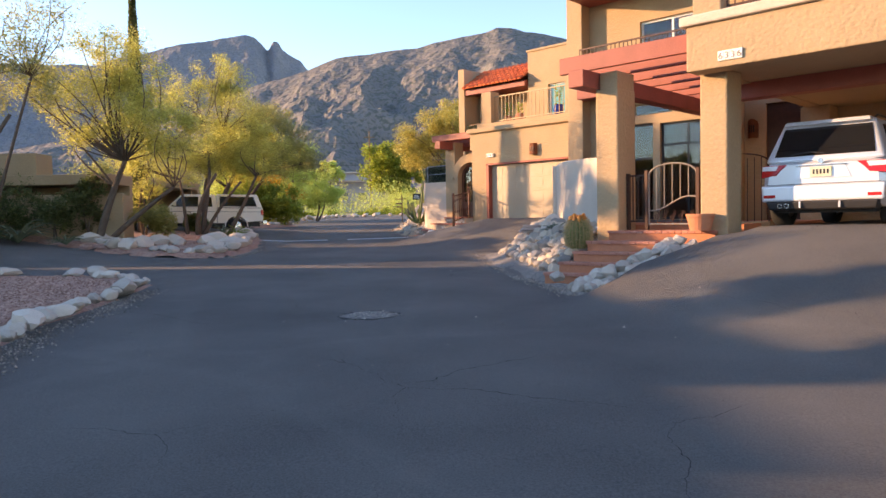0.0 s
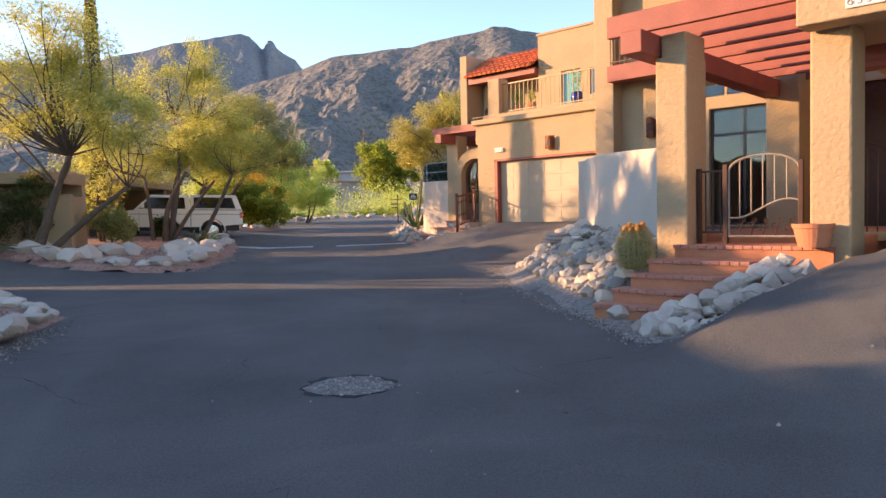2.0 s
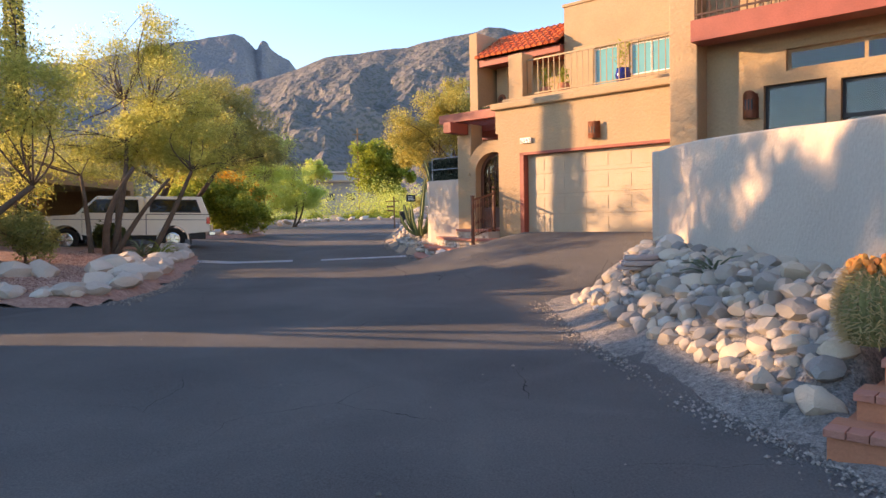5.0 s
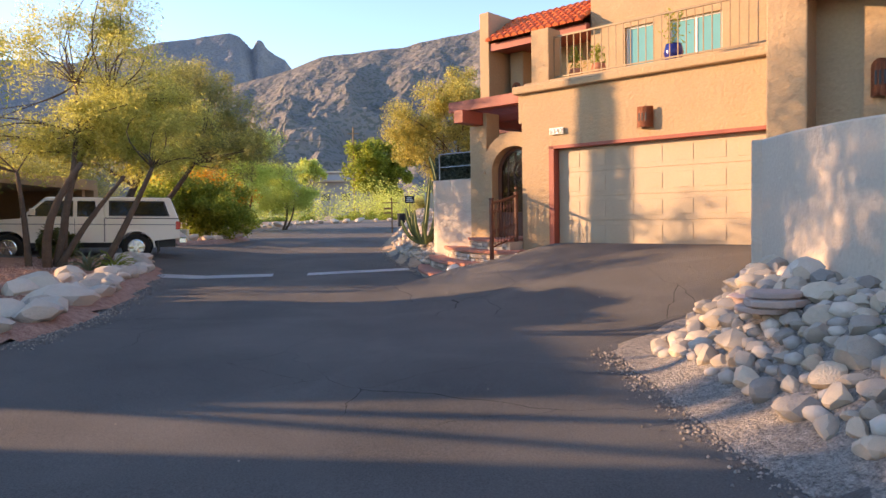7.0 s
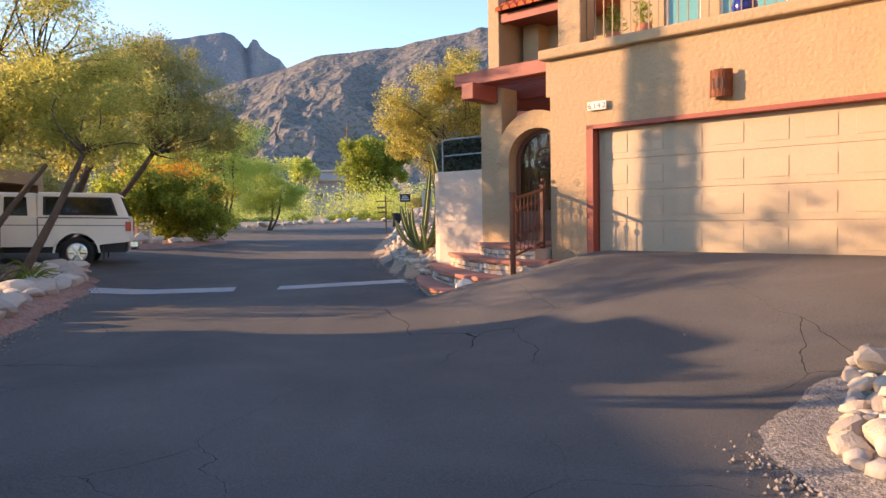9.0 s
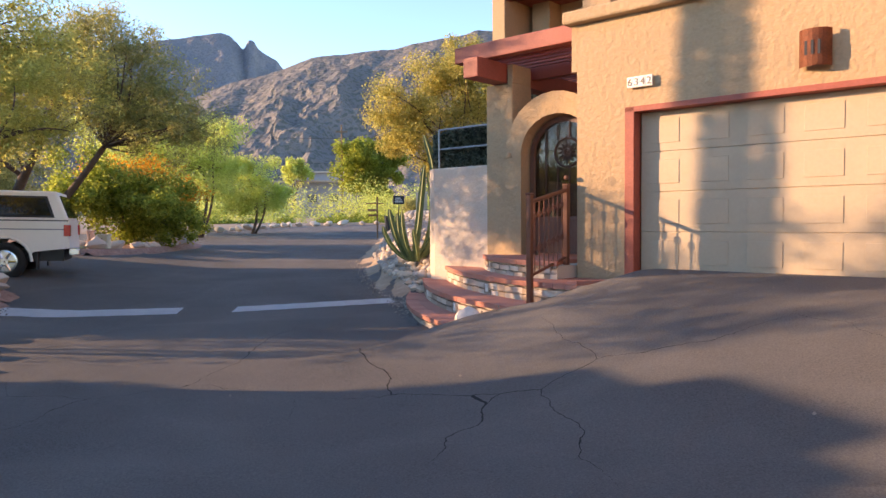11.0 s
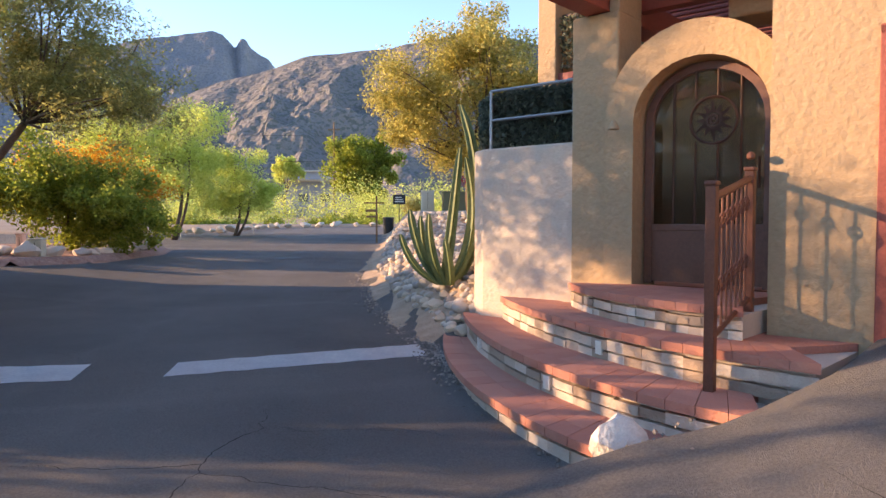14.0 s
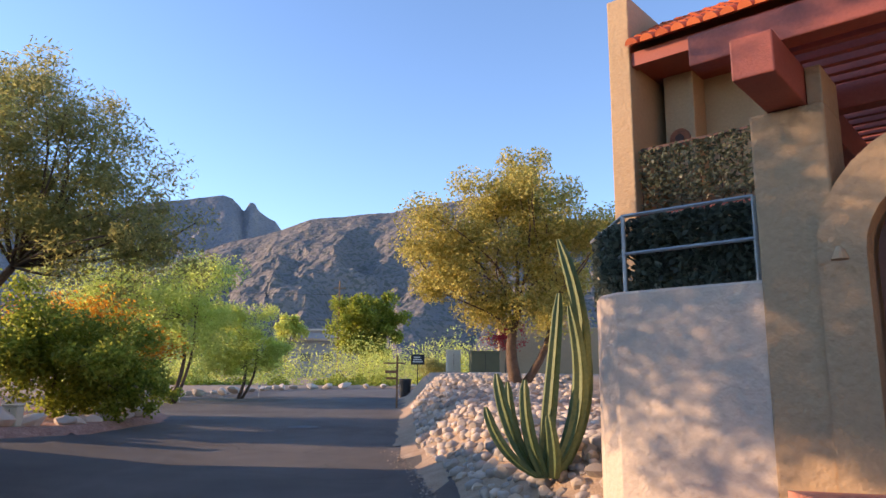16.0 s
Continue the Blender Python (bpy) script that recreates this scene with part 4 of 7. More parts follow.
tree("mesquite_tree", "grey-green spreading tree with arching limbs", -10.8, 33.6,
     [(0, 0, 1.2, 0, 2.8, 0.16), (0.1, 0, 2.6, 0, 2.6, 0.12)],
     [(1.4, 0, 4.2, 2.0, 2.0, 1.3, 24000), (3.4, -0.2, 3.7, 1.6, 1.6, 1.0, 20000), (2.6, -0.1, 5.0, 1.6, 1.5, 0.8, 11000), (4.4, -0.4, 2.9, 1.2, 1.2, 0.8, 8000), (-0.6, 0, 3.4, 1.5, 1.5, 1.2, 6000)], L_GREY, 13, (0.024, 0.10))
tree("ash_tree", "dense olive-green tree behind a rocky slope", 0.4, 41.0,
     [(0, 0, 0.1, 0.2, 2.0, 0.18), (0.1, 0, 1.0, 0.2, 2.2, 0.12)],
     [(-1.4, 0, 3.2, 1.7, 1.8, 1.6, 21000), (1.2, 0.2, 3.6, 1.7, 1.8, 1.9, 21000), (-0.2, 0.1, 5.0, 1.6, 1.6, 1.1, 13000), (0.1, 0, 2.0, 1.9, 1.6, 0.8, 9000)], L_ASH, 14, (0.055, 0.10))
tree("shrub", "dense orange-blossomed green shrub beside stones", -10.4, 39.4,
     [(0, 0, 0.2, 0, 1.2, 0.05), (0.3, 0, 0.8, 0.2, 1.1, 0.05)],
     [(0.9, 0, 1.3, 1.7, 1.5, 1.2, 12000), (-0.8, -0.4, 1.9, 1.7, 1.4, 1.4, 11000), (2.0, 0.4, 0.8, 0.9, 1.0, 0.7, 4000)], L_GREEN, 15, (0.07, 0.13), category="shrub")
tree("shrub", "yellow-orange flowering tall shrub", -10.8, 42.0,
     [(0, 0, 0.2, 0, 1.6, 0.05)],
     [(0.3, -1.2, 2.4, 1.8, 1.3, 0.7, 2400), (1.6, -1.0, 1.8, 1.2, 1.0, 0.7, 1500)], L_ORANGE, 16, (0.06, 0.10), category="shrub")
for k, (x, y, h, r, m) in enumerate(((-11.4, 51, 6.6, 2.6, L_LIME), (-14.8, 52, 7.0, 3.0, L_LIME), (-9.8, 55, 4.4, 2.0, L_LIME), (-17.5, 44, 4.2, 2.6, L_GREY))):
    tree("palo_verde_tree", "feathery light green tree by the verge", x, y, [(0, 0, 0.2, 0.1, h * 0.5, 0.09), (0.1, 0.1, 0.8, -0.2, h * 0.5, 0.07)],
         [(0, 0, h * 0.68, r, r, h * 0.28, 12000), (0.8, 0, h * 0.45, r * 0.85, r * 0.85, h * 0.25, 8000), (-0.9, 0, h * 0.4, r * 0.8, r * 0.8, h * 0.25, 6000)], m, 20 + k, (0.06, 0.13))
# thin open tree over the garden shrubs
tree("desert_tree", "thin open-branched grey-green tree", -12.7, 19.7, [(0, 0, 0.8, 0.1, 3.6, 0.10), (0, 0, 1.5, 0, 4.6, 0.06), (0, 0.1, 0.2, 0.3, 4.4, 0.05)],
     [(1.0, 0.1, 4.6, 1.5, 1.3, 1.3, 5200), (1.5, 0, 6.2, 1.3, 1.0, 1.0, 2200), (0.0, 0.2, 5.6, 1.2, 1.0, 1.0, 1600)], L_GREY, 31, (0.03, 0.12))
# Bush raised into a sparse tree to throw streaky shade on the drive.
tree("desert_tree", "sparse feathery bush raised to tree height behind a garden wall to cast dapples", -10.6, 25.3, [(0, 0, 0.2, 0.1, 2.4, 0.05), (0, 0, -0.3, 0.2, 2.0, 0.035), (0.1, 0, 0.4, -0.3, 1.6, 0.03)],
     [(0, 0, 3.2, 1.0, 0.9, 1.0, 1900), (0, 0, 1.6, 0.8, 0.8, 0.8, 1100), (0.2, -0.9, 2.6, 0.8, 0.6, 0.8, 900)], L_OLIVE, 32, (0.03, 0.15))
# trees and a bush added on the plots to the west only to cast shade
tree("added_shade_tree", "spreading grey-green tree added out of view beside a side drive for shade", -13.2, 13.4, [(0, 0, 0.3, 0.2, 2.7, 0.15), (0, 0, -0.8, 0.6, 2.7, 0.10)],
     [(0.2, -0.6, 3.55, 1.8, 1.6, 0.55, 8000), (0.2, 1.0, 3.6, 1.4, 1.2, 0.55, 6000)], L_GREY, 50, (0.06, 0.13))
tree("added_shade_tree", "small open grey-green tree added out of view in a gravel plot for dapples", -14.0, 8.6, [(0, 0, 0.2, 0.1, 3.0, 0.10), (0, 0, -0.3, 1.2, 3.2, 0.07)],
     [(0, 0, 3.75, 0.9, 0.55, 0.55, 2200), (0, 2.0, 4.0, 0.9, 0.55, 0.6, 2200)], L_GREY, 51, (0.06, 0.13))
tree("added_shade_tree", "leaning grey-green tree added out of view beside a side drive for shade", -16.5, 19.4, [(0, 0, 0.1, -0.8, 2.8, 0.16), (0, 0, 0.3, -1.8, 3.0, 0.11)],
     [(0, -1.7, 4.1, 1.8, 1.3, 1.1, 14000), (0, -0.2, 4.3, 1.8, 1.5, 1.3, 14000), (0, -2.8, 4.6, 1.5, 0.9, 0.8, 8000)], L_GREY, 54, (0.06, 0.13))
tree("shrub", "broad dense grey-green bush added out of view beside a side drive for shade", -15.5, 20.4, [(0, 0, 0.1, 0.1, 1.0, 0.05), (0.1, 0, 0.5, -0.4, 1.0, 0.04)],
     [(0, 0.2, 1.0, 1.4, 1.4, 1.15, 9000), (0, -0.8, 0.6, 1.2, 1.0, 0.75, 6000)], L_GREY, 53, (0.05, 0.12), category="shrub")
tree("added_shade_tree", "rounded grey-green tree added on a side plot to cast shade", -26, 57, [(0, 0, 0.2, 0.1, 2.7, 0.16)], [(0, 0, 4.1, 3.2, 3.2, 1.8, 5000)], L_GREY, 52, (0.12, 0.22))


def cypress(x, y, h, r):
    g = ground_z(x, y)
    t = thing("cypress_tree", "tall slim dark green column of a tree", "tree", (x, y, g))
    rnd = random.Random(5)
    part("trunk", tube([(x, y, g - 0.1), (x, y, g + h * 0.9)], [0.13, 0.02], 8), M_BARK, t)
    b = bmesh.new()
    for _ in range(11000):
        s = rnd.random()
        rr = 1.1 * r * (0.55 + 0.45 * math.sin(math.pi * min(1, s * 1.15 + 0.1))) * (1 - s ** 6) * rnd.uniform(0.65, 1.03)
        a = rnd.uniform(0, 6.283)
        leaf(b, Vector((x + rr * math.cos(a), y + rr * math.sin(a), g + 0.9 + s * (h - 0.9))), rnd, 0.05, 0.13)
    part("crown", b, L_DARK, t)


cypress(-11.25, 26.5, 10.6, 0.24)


# ---- low plants ----
def blades(name, label, x, y, n, length, width, seed, material, lift=0.5, category="plant", z=None):
    """A rosette of pointed curved leaves."""
    rnd = random.Random(seed)
    g = (ground_z(x, y) + 0.08) if z is None else z
    t = thing(name, label, category, (x, y, g))
    for k in range(n):
        a = k * 2.39996 + rnd.uniform(-0.2, 0.2)
        el = radians(rnd.uniform(20, 80)) * lift + radians(20)
        L = length * rnd.uniform(0.7, 1.1)
        b = bmesh.new()
        rows = []
        for j in range(5):
            s = j / 4
            e = el - 0.5 * s * s
            c = Vector((x + math.cos(a) * math.cos(e) * L * s, y + math.sin(a) * math.cos(e) * L * s, g + math.sin(e) * L * s))
            w = width * (1 - s ** 2) * (0.6 + 0.8 * s * (1 - s)) + 0.002
            sd = Vector((-math.sin(a), math.cos(a), 0)) * w
            up = Vector((0, 0, w * 0.4))
            rows.append((b.verts.new(c - sd + up), b.verts.new(c - Vector((0, 0, 0.01))), b.verts.new(c + sd + up)))
        for p, q in zip(rows, rows[1:]):
            b.faces.new((p[0], p[1], q[1], q[0]))
            b.faces.new((p[1], p[2], q[2], q[1]))
        part("leaf", b, material, t)
    return t


blades("agave", "large grey-green agave with broad pointed leaves", -11.9, 19.9, 26, 1.15, 0.09, 1, L_AGAVE)
blades("yucca", "spiky green yucca in gravel", -10.6, 20.0, 34, 0.55, 0.025, 2, L_AGAVE)
blades("yucca", "spiky green yucca in gravel", -9.2, 20.3, 34, 0.5, 0.025, 3, L_AGAVE)
blades("yucca", "spiky green yucca in gravel", -8.7, 20.5, 26, 0.45, 0.025, 4, L_AGAVE)
blades("agave", "small upright agave beside tree trunks", -8.1, 26.2, 24, 0.6, 0.045, 5, L_AGAVE, 0.9)
blades("yucca", "spiky green tuft beside tree trunks", -7.7, 26.5, 40, 0.55, 0.02, 6, L_GREEN, 0.9)
blades("yucca", "small spiky plant among rocks", 2.5, 15.6, 22, 0.4, 0.03, 7, L_AGAVE, 0.9, z=1.02)
# The last shrub is added where its shade reaches the drive and steps.
for k, (x, y, r, h, m) in enumerate(((-11.6, 21.2, 1.0, 1.7, L_DARK), (-12.9, 20.6, 1.0, 1.4, L_DARK), (-13.6, 21.6, 1.3, 2.4, L_DARK), (-10.9, 21.9, 0.6, 2.2, L_DARK), (-9.4, 23.2, 0.7, 1.6, L_GREY), (-9.9, 28.4, 0.5, 0.8, L_DARK), (-11.6, 26.7, 0.8, 2.1, L_DARK))):
    tree("shrub", "dark green leafy shrub beside a garden wall", x, y, [(0, 0, 0.1, 0, h * 0.5, 0.035), (0.1, 0, -0.2, 0.1, h * 0.6, 0.03)],
         [(0, 0, h * 0.55, r, r, h * 0.45, 3500)], m, 60 + k, (0.035, 0.15), category="shrub")


# ---- rocks ----
ROCK_MESH = {}


def rock_mesh(k, material, round_=0.12):
    key = (k, material.name)
    if key not in ROCK_MESH:
        b = bmesh.new()
        bmesh.ops.create_icosphere(b, subdivisions=2, radius=0.5)
        for v in b.verts:
            p = v.co * 1.4 + Vector((k * 7.3, 0, 0))
            v.co *= 1 + round_ * 2.2 * noise.noise(p) + round_ * noise.noise(p * 2.7)
        if round_ > 0.13:
            for s in range(8):
                d = Vector((math.sin(k * 3 + s * 2.1), math.cos(k * 5 + s * 1.3), math.sin(k + s * 3.7) * 0.8)).normalized()
                for v in b.verts:
                    e = v.co.dot(d) - 0.34
                    if e > 0:
                        v.co -= d * e * 0.85
        for f in b.faces:
            f.smooth = True
        b.normal_update()
        for e in b.edges:
            e.smooth = len(e.link_faces) < 2 or e.calc_face_angle(0) < 0.42
        me = bpy.data.meshes.new("stone")
        b.to_mesh(me)
        b.free()
        me.materials.append(material)
        ROCK_MESH[key] = me
    return ROCK_MESH[key]


def put_rock(parent, x, y, z, size, rnd, material, round_=0.12, flat=0.7):
    o = new("stone", rock_mesh(rnd.randrange(9), material, round_))
    o.parent = parent
    off = OFFSET[parent.name]
    s = Vector((size * rnd.uniform(0.95, 1.45), size * rnd.uniform(0.75, 1.05), size * flat * rnd.uniform(0.8, 1.15)))
    o.location = Vector((x, y, z)) - off
    o.scale = s
    o.rotation_euler = (rnd.uniform(-0.25, 0.25), rnd.uniform(-0.25, 0.25), rnd.uniform(0, 6.28))
    return o


def border(label, path, seed, size=(0.2, 0.42), gap=0.36, rows=1, material=None, lift=0.12):
    """Boulders set along a line."""
    rnd = random.Random(seed)
    p0 = path[0]
    t = thing("stone_border", label, "stone border", (p0[0], p0[1], ground_z(*p0)))
    for (xa, ya), (xb, yb) in zip(path, path[1:]):
        L = math.hypot(xb - xa, yb - ya)
        s = 0.0
        while s < L:
            sz = rnd.uniform(*size) if rnd.random() > 0.15 else size[1] * 1.25
            for r in range(rows):
                x = xa + (xb - xa) * s / L + rnd.uniform(-0.1, 0.1) - (yb - ya) / L * r * 0.35
                y = ya + (yb - ya) * s / L + rnd.uniform(-0.1, 0.1) + (xb - xa) / L * r * 0.35
                put_rock(t, x, y, ground_z(x, y) + lift + sz * 0.12, sz, rnd, material or M_ROCK, 0.2, 0.62)
            s += sz * rnd.uniform(0.85, 1.15) * gap / 0.36
    return t


border("pale angular stones edging a gravel bed", [(-4.0, 5.0), (-4.75, 8.0), (-5.0, 10.6), (-5.3, 12.3), (-6.0, 13.2), (-7.4, 14.1)], 1)
border("pale angular stones edging a gravel bed", [(-8.8, 14.5), (-13.0, 14.6)], 2, gap=0.6)
border("pale angular stones edging a gravel bed", [(-10.8, 21.2), (-9.0, 19.7), (-7.4, 19.1), (-6.4, 19.4), (-6.2, 20.6), (-6.4, 22.6), (-7.1, 26.2), (-7.6, 28.2), (-8.6, 28.9)], 3, (0.28, 0.55), rows=2, gap=0.42)
border("pale boulders among the trees", [(-9.0, 20.9), (-8.0, 21.6), (-7.4, 23.0), (-7.6, 24.4), (-8.3, 25.6)], 4, (0.4, 0.75), gap=0.55)
border("pale stones edging a shrub bed", [(-11.5, 36.2), (-9.8, 36.6), (-9.2, 37.6), (-8.9, 39.4), (-9.2, 42.5)], 5, (0.3, 0.55))
border("pale stones along the verge", [(-13.5, 54.5), (-11.4, 58.6), (-9.8, 65.5), (-5.0, 68.8), (3.0, 69.4)], 6, (0.3, 0.6), gap=0.7)


def rock_pile(label, count, pick, seed, size, material, floor_z, base, limit=300):
    """River stones heaped on a bank; those past the limit are one joined part."""
    rnd = random.Random(seed)
    t = thing("rock_bank", label, "rock bank", base)
    done = []
    tries = 0
    rest = bmesh.new()
    while len(done) < count and tries < count * 60:
        tries += 1
        x, y = pick(rnd)
        if x is None:
            continue
        sz = rnd.uniform(*size)
        if any((x - a) ** 2 + (y - c) ** 2 < (0.33 * (sz + e)) ** 2 for a, c, e in done):
            continue
        done.append((x, y, sz))
        if len(done) <= limit:
            put_rock(t, x, y, floor_z(x, y) + sz * 0.22, sz, rnd, material, 0.145, 0.8)
        else:
            b = bmesh.new()
            bmesh.ops.create_icosphere(b, subdivisions=1, radius=0.5)
            m = Matrix.LocRotScale((x, y, floor_z(x, y) + sz * 0.22), Euler((0, 0.2, rnd.uniform(0, 6))), (sz * 1.2, sz * 0.9, sz * 0.7))
            join(rest, b, m)
    if rest.verts:
        o = part("small_stone_fill", rest, M_RIVER_ISL, t, smooth=True)
        tagged(o, kind="stuff")
    else:
        rest.free()
    return t


M_RIVER_ISL = mat("river_rock_small", (0.24, 0.23, 0.22), 0.85, col2=(0.66, 0.56, 0.46), island=0.7, scale=6, fine=40, bump=0.6, bscale=18)


def wall_x(y):
    """x of the court wall of the nearer house at y."""
    return lerp_path([(11.6, 2.3), (12.9, 2.45), (13.45, 3.0), (16.5, 3.1), (19.4, 3.12), (20.0, 3.6)], y)


def pick_a(rnd):
    y = rnd.uniform(11.5, 20.0)
    lo, hi = lerp_path([(11.4, 2.2), (12.2, 2.0), (13.1, 1.85), (15.5, 1.55), (18.3, 1.45), (20, 2.6)], y), wall_x(y)
    x = rnd.uniform(lo, hi)
    u, v = to_uv(x, y)
    if u > -7.15 and v < 11.6 and v > 9.2:
        return None, None
    return x, y


rock_pile("bank of rounded grey and tan river stones below a court wall", 470, pick_a, 7, (0.13, 0.33), M_RIVER, ground_z, (2.2, 15.5, 0.5))
patch([(1.08, 18.4), (1.1, 15.5), (1.45, 13.1), (1.75, 11.9), (1.8, 10.8), (2.1, 10.45), (2.5, 10.5), (2.6, 11.2), (2.3, 12.2), (2.9, 13.4), (3.2, 17.0), (3.2, 19.6), (2.2, 19.8), (1.3, 18.9)], 0.03, M_GREYGRAVEL, "bed_gravel_5", "grey gravel under river stones", 0.2, 0.2, 0.02)


def pick_b(rnd):
    y = rnd.uniform(28.5, 46)
    lo = lerp_path(EDGE, y) + 0.3
    hi = lerp_path([(28.5, -0.75), (29.5, -0.45), (31, 0.0), (36, 1.4), (46, 2.5)], y)
    if hi <= lo:
        return None, None
    return lo + (hi - lo) * rnd.random() ** 1.25, y


rock_pile("long bank of rounded grey river stones beside the road", 1300, pick_b, 8, (0.10, 0.25), M_RIVER, ground_z, (-1.6, 33, 1.0), 300)
patch([(-1.25, 28.5), (-1.55, 29.6), (-1.9, 31.6), (-2.4, 35.8), (-2.5, 42), (-2.8, 62), (6, 62), (6, 36), (0.4, 31.2), (-0.5, 29.4)], 0.03, M_TANGRAVEL, "bed_gravel_6", "tan gravel bank under river stones", 0.2, 0.35, 0.03)

# ---- steps of the nearer house ----
def moved(bm, base):
    bmesh.ops.translate(bm, verts=bm.verts, vec=Vector(base))
    return bm


def steps_a():
    t = thing("entrance_steps", "red terracotta paved steps climbing to an iron gate", "steps", (-6, 10.5, 0.3), TURN_H)
    for k in range(5):
        z = 0.50 + 0.165 * k
        u0, u1 = -6.98 + 0.09 * k, (-6.0 + 0.20 * k if k < 4 else -4.65)
        v0, v1 = 9.78 + 0.30 * k, (9.78 + 0.30 * (k + 1) + 0.03 if k < 4 else 12.32)
        if k == 4:
            v0, u0 = 11.25, -6.62
        if k == 3:
            v1 = 11.3
        part("riser", box(u0 + 0.02, u1 - 0.02, v0 + 0.025, v1 + 0.4 * (k < 4), -0.1 + 0.1 * k, z - 0.05), M_TERRA, t)
        n = max(3, int((u1 - u0) / 0.115))
        for i in range(n):
            a, c = u0 + (u1 - u0) * i / n, u0 + (u1 - u0) * (i + 1) / n
            part("paver", box(a + 0.003, c - 0.003, v0, v0 + 0.14, z - 0.05, z, 0.006), M_PAVER, t)
        part("tread", box(u0, u1, v0 + 0.143, v1, z - 0.05, z - 0.004), M_TERRA, t)
    return t


steps_a()


def scroll(bm, c, r, turns, a0, plane, rad=0.008):
    """A spiral bar in the upright plane v = plane."""
    pts = []
    n = int(10 * turns)
    for k in range(n + 1):
        a = a0 + 2 * math.pi * turns * k / n
        rr = r * (0.15 + 0.85 * k / n)
        pts.append((c[0] + rr * math.cos(a), plane, c[1] + rr * math.sin(a)))
    tube(pts, rad, 5, bm)


def gate_a():
    t = thing("garden_gate", "iron garden gate with arched top and scrollwork above steps", "gate", (-5.9, 11.75, 1.18), TURN_H)
    v = 11.75
    for u in (-6.46, -6.10, -5.16):
        part("post", box(u - 0.03, u + 0.03, v - 0.03, v + 0.03, 1.16, 2.18 if u < -6.2 else 2.22, 0.006), M_IRON, t)
    part("side_panel", box(-6.46, -6.10, v - 0.012, v + 0.012, 2.12, 2.15), M_IRON, t)
    part("side_panel", box(-6.46, -6.10, v - 0.012, v + 0.012, 1.3, 1.33), M_IRON, t)
    for k in range(3):
        part("bar", box(-6.38 + 0.1 * k, -6.365 + 0.1 * k, v - 0.008, v + 0.008, 1.3, 2.13), M_IRON, t)
    b = bmesh.new()
    tube([(-6.06, v, 1.24), (-6.06, v, 2.12)] + [(-5.62 - 0.44 * math.cos(math.pi * k / 12), v, 2.12 + 0.2 * math.sin(math.pi * k / 12)) for k in range(1, 12)] + [(-5.18, v, 2.12), (-5.18, v, 1.24)], 0.016, 6, b)
    tube([(-6.06, v, 1.26), (-5.18, v, 1.26)], 0.016, 6, b)
    tube([(-6.06 + 0.88 * k / 14, v, 1.62 + 0.12 * math.sin(-1.9 + k * 0.29)) for k in range(15)], 0.014, 6, b)
    part("gate_frame", b, M_GATEPALE, t, "pale iron frame")
    for k in range(1, 6):
        u = -6.06 + 0.88 * k / 6
        top = 2.12 + 0.2 * math.sqrt(max(0, 1 - ((u + 5.62) / 0.44) ** 2))
        part("bar", tube([(u, v, 1.62 + 0.12 * math.sin(-1.9 + (k / 6 * 14) * 0.29)), (u, v, top)], 0.009, 6), M_GATEPALE, t)
    for k in range(5):
        b = bmesh.new()
        u = -5.92 + 0.15 * k
        scroll(b, (u, 1.38 + 0.02 * (k % 2)), 0.05, 1.4, k, v)
        scroll(b, (u + 0.05, 1.47), 0.04, 1.2, k + 2, v)
        tube([(u, v, 1.27), (u + 0.02, v, 1.36), (u + 0.05, v, 1.47)], 0.007, 5, b)
        part("scrollwork", b, M_IRON, t)


# Paler than the dark iron of posts and scrollwork.
M_GATEPALE = mat("pale_iron", (0.28, 0.24, 0.20), 0.6, 0.3, vary=0.25, scale=12)
gate_a()


def side_gate():
    t = thing("side_gate", "narrow dark iron gate with a curved top beside the carport", "gate", (-4.75, 13.2, 1.24), TURN_H)
    v = 13.2
    b = bmesh.new()
    tube([(-5.0, v, 1.26), (-5.0, v, 2.5)] + [(-5.0 + 0.5 * math.sin(math.pi / 2 * k / 6), v, 2.5 + 0.0 - 0.18 * (1 - math.cos(math.pi / 2 * k / 6))) for k in range(1, 7)] + [(-4.5, v, 1.26), (-5.0, v, 1.26)], 0.015, 6, b)
    part("gate_frame", b, M_IRON, t)
    for k in range(1, 4):
        part("bar", tube([(-5.0 + 0.125 * k, v, 1.26), (-5.0 + 0.125 * k, v, 2.42)], 0.009, 6), M_IRON, t)
    part("plinth", box(-5.05, -4.45, v - 0.1, v + 0.1, 1.15, 1.27, 0.01), M_STUCCO, t)


side_gate()


def lathe(profile, c, sides=24, bm=None):
    if bm is None:
        bm = bmesh.new()
    rings = [[bm.verts.new((c[0] + r * math.cos(2 * math.pi * k / sides), c[1] + r * math.sin(2 * math.pi * k / sides), c[2] + z)) for k in range(sides)] for r, z in profile]
    for a, b in zip(rings, rings[1:]):
        for k in range(sides):
            bm.faces.new((a[k], a[(k + 1) % sides], b[(k + 1) % sides], b[k]))
    bm.faces.new(rings[0][::-1])
    bm.faces.new(rings[-1])
    return bm


def pot(name, label, x, y, z, r, h, material):
    t = thing(name, label, "plant pot", (x, y, z))
    part("bowl", lathe([(r * 0.72, 0), (r * 0.95, h * 0.8), (r * 1.0, h * 0.82), (r * 1.03, h), (r * 0.92, h), (r * 0.88, h * 0.85), (r * 0.4, h * 0.84)], (x, y, z)), material, t, smooth=False)
    part("soil", lathe([(r * 0.86, h * 0.80), (r * 0.86, h * 0.86)], (x, y, z)), M_SOIL, t)
    return t


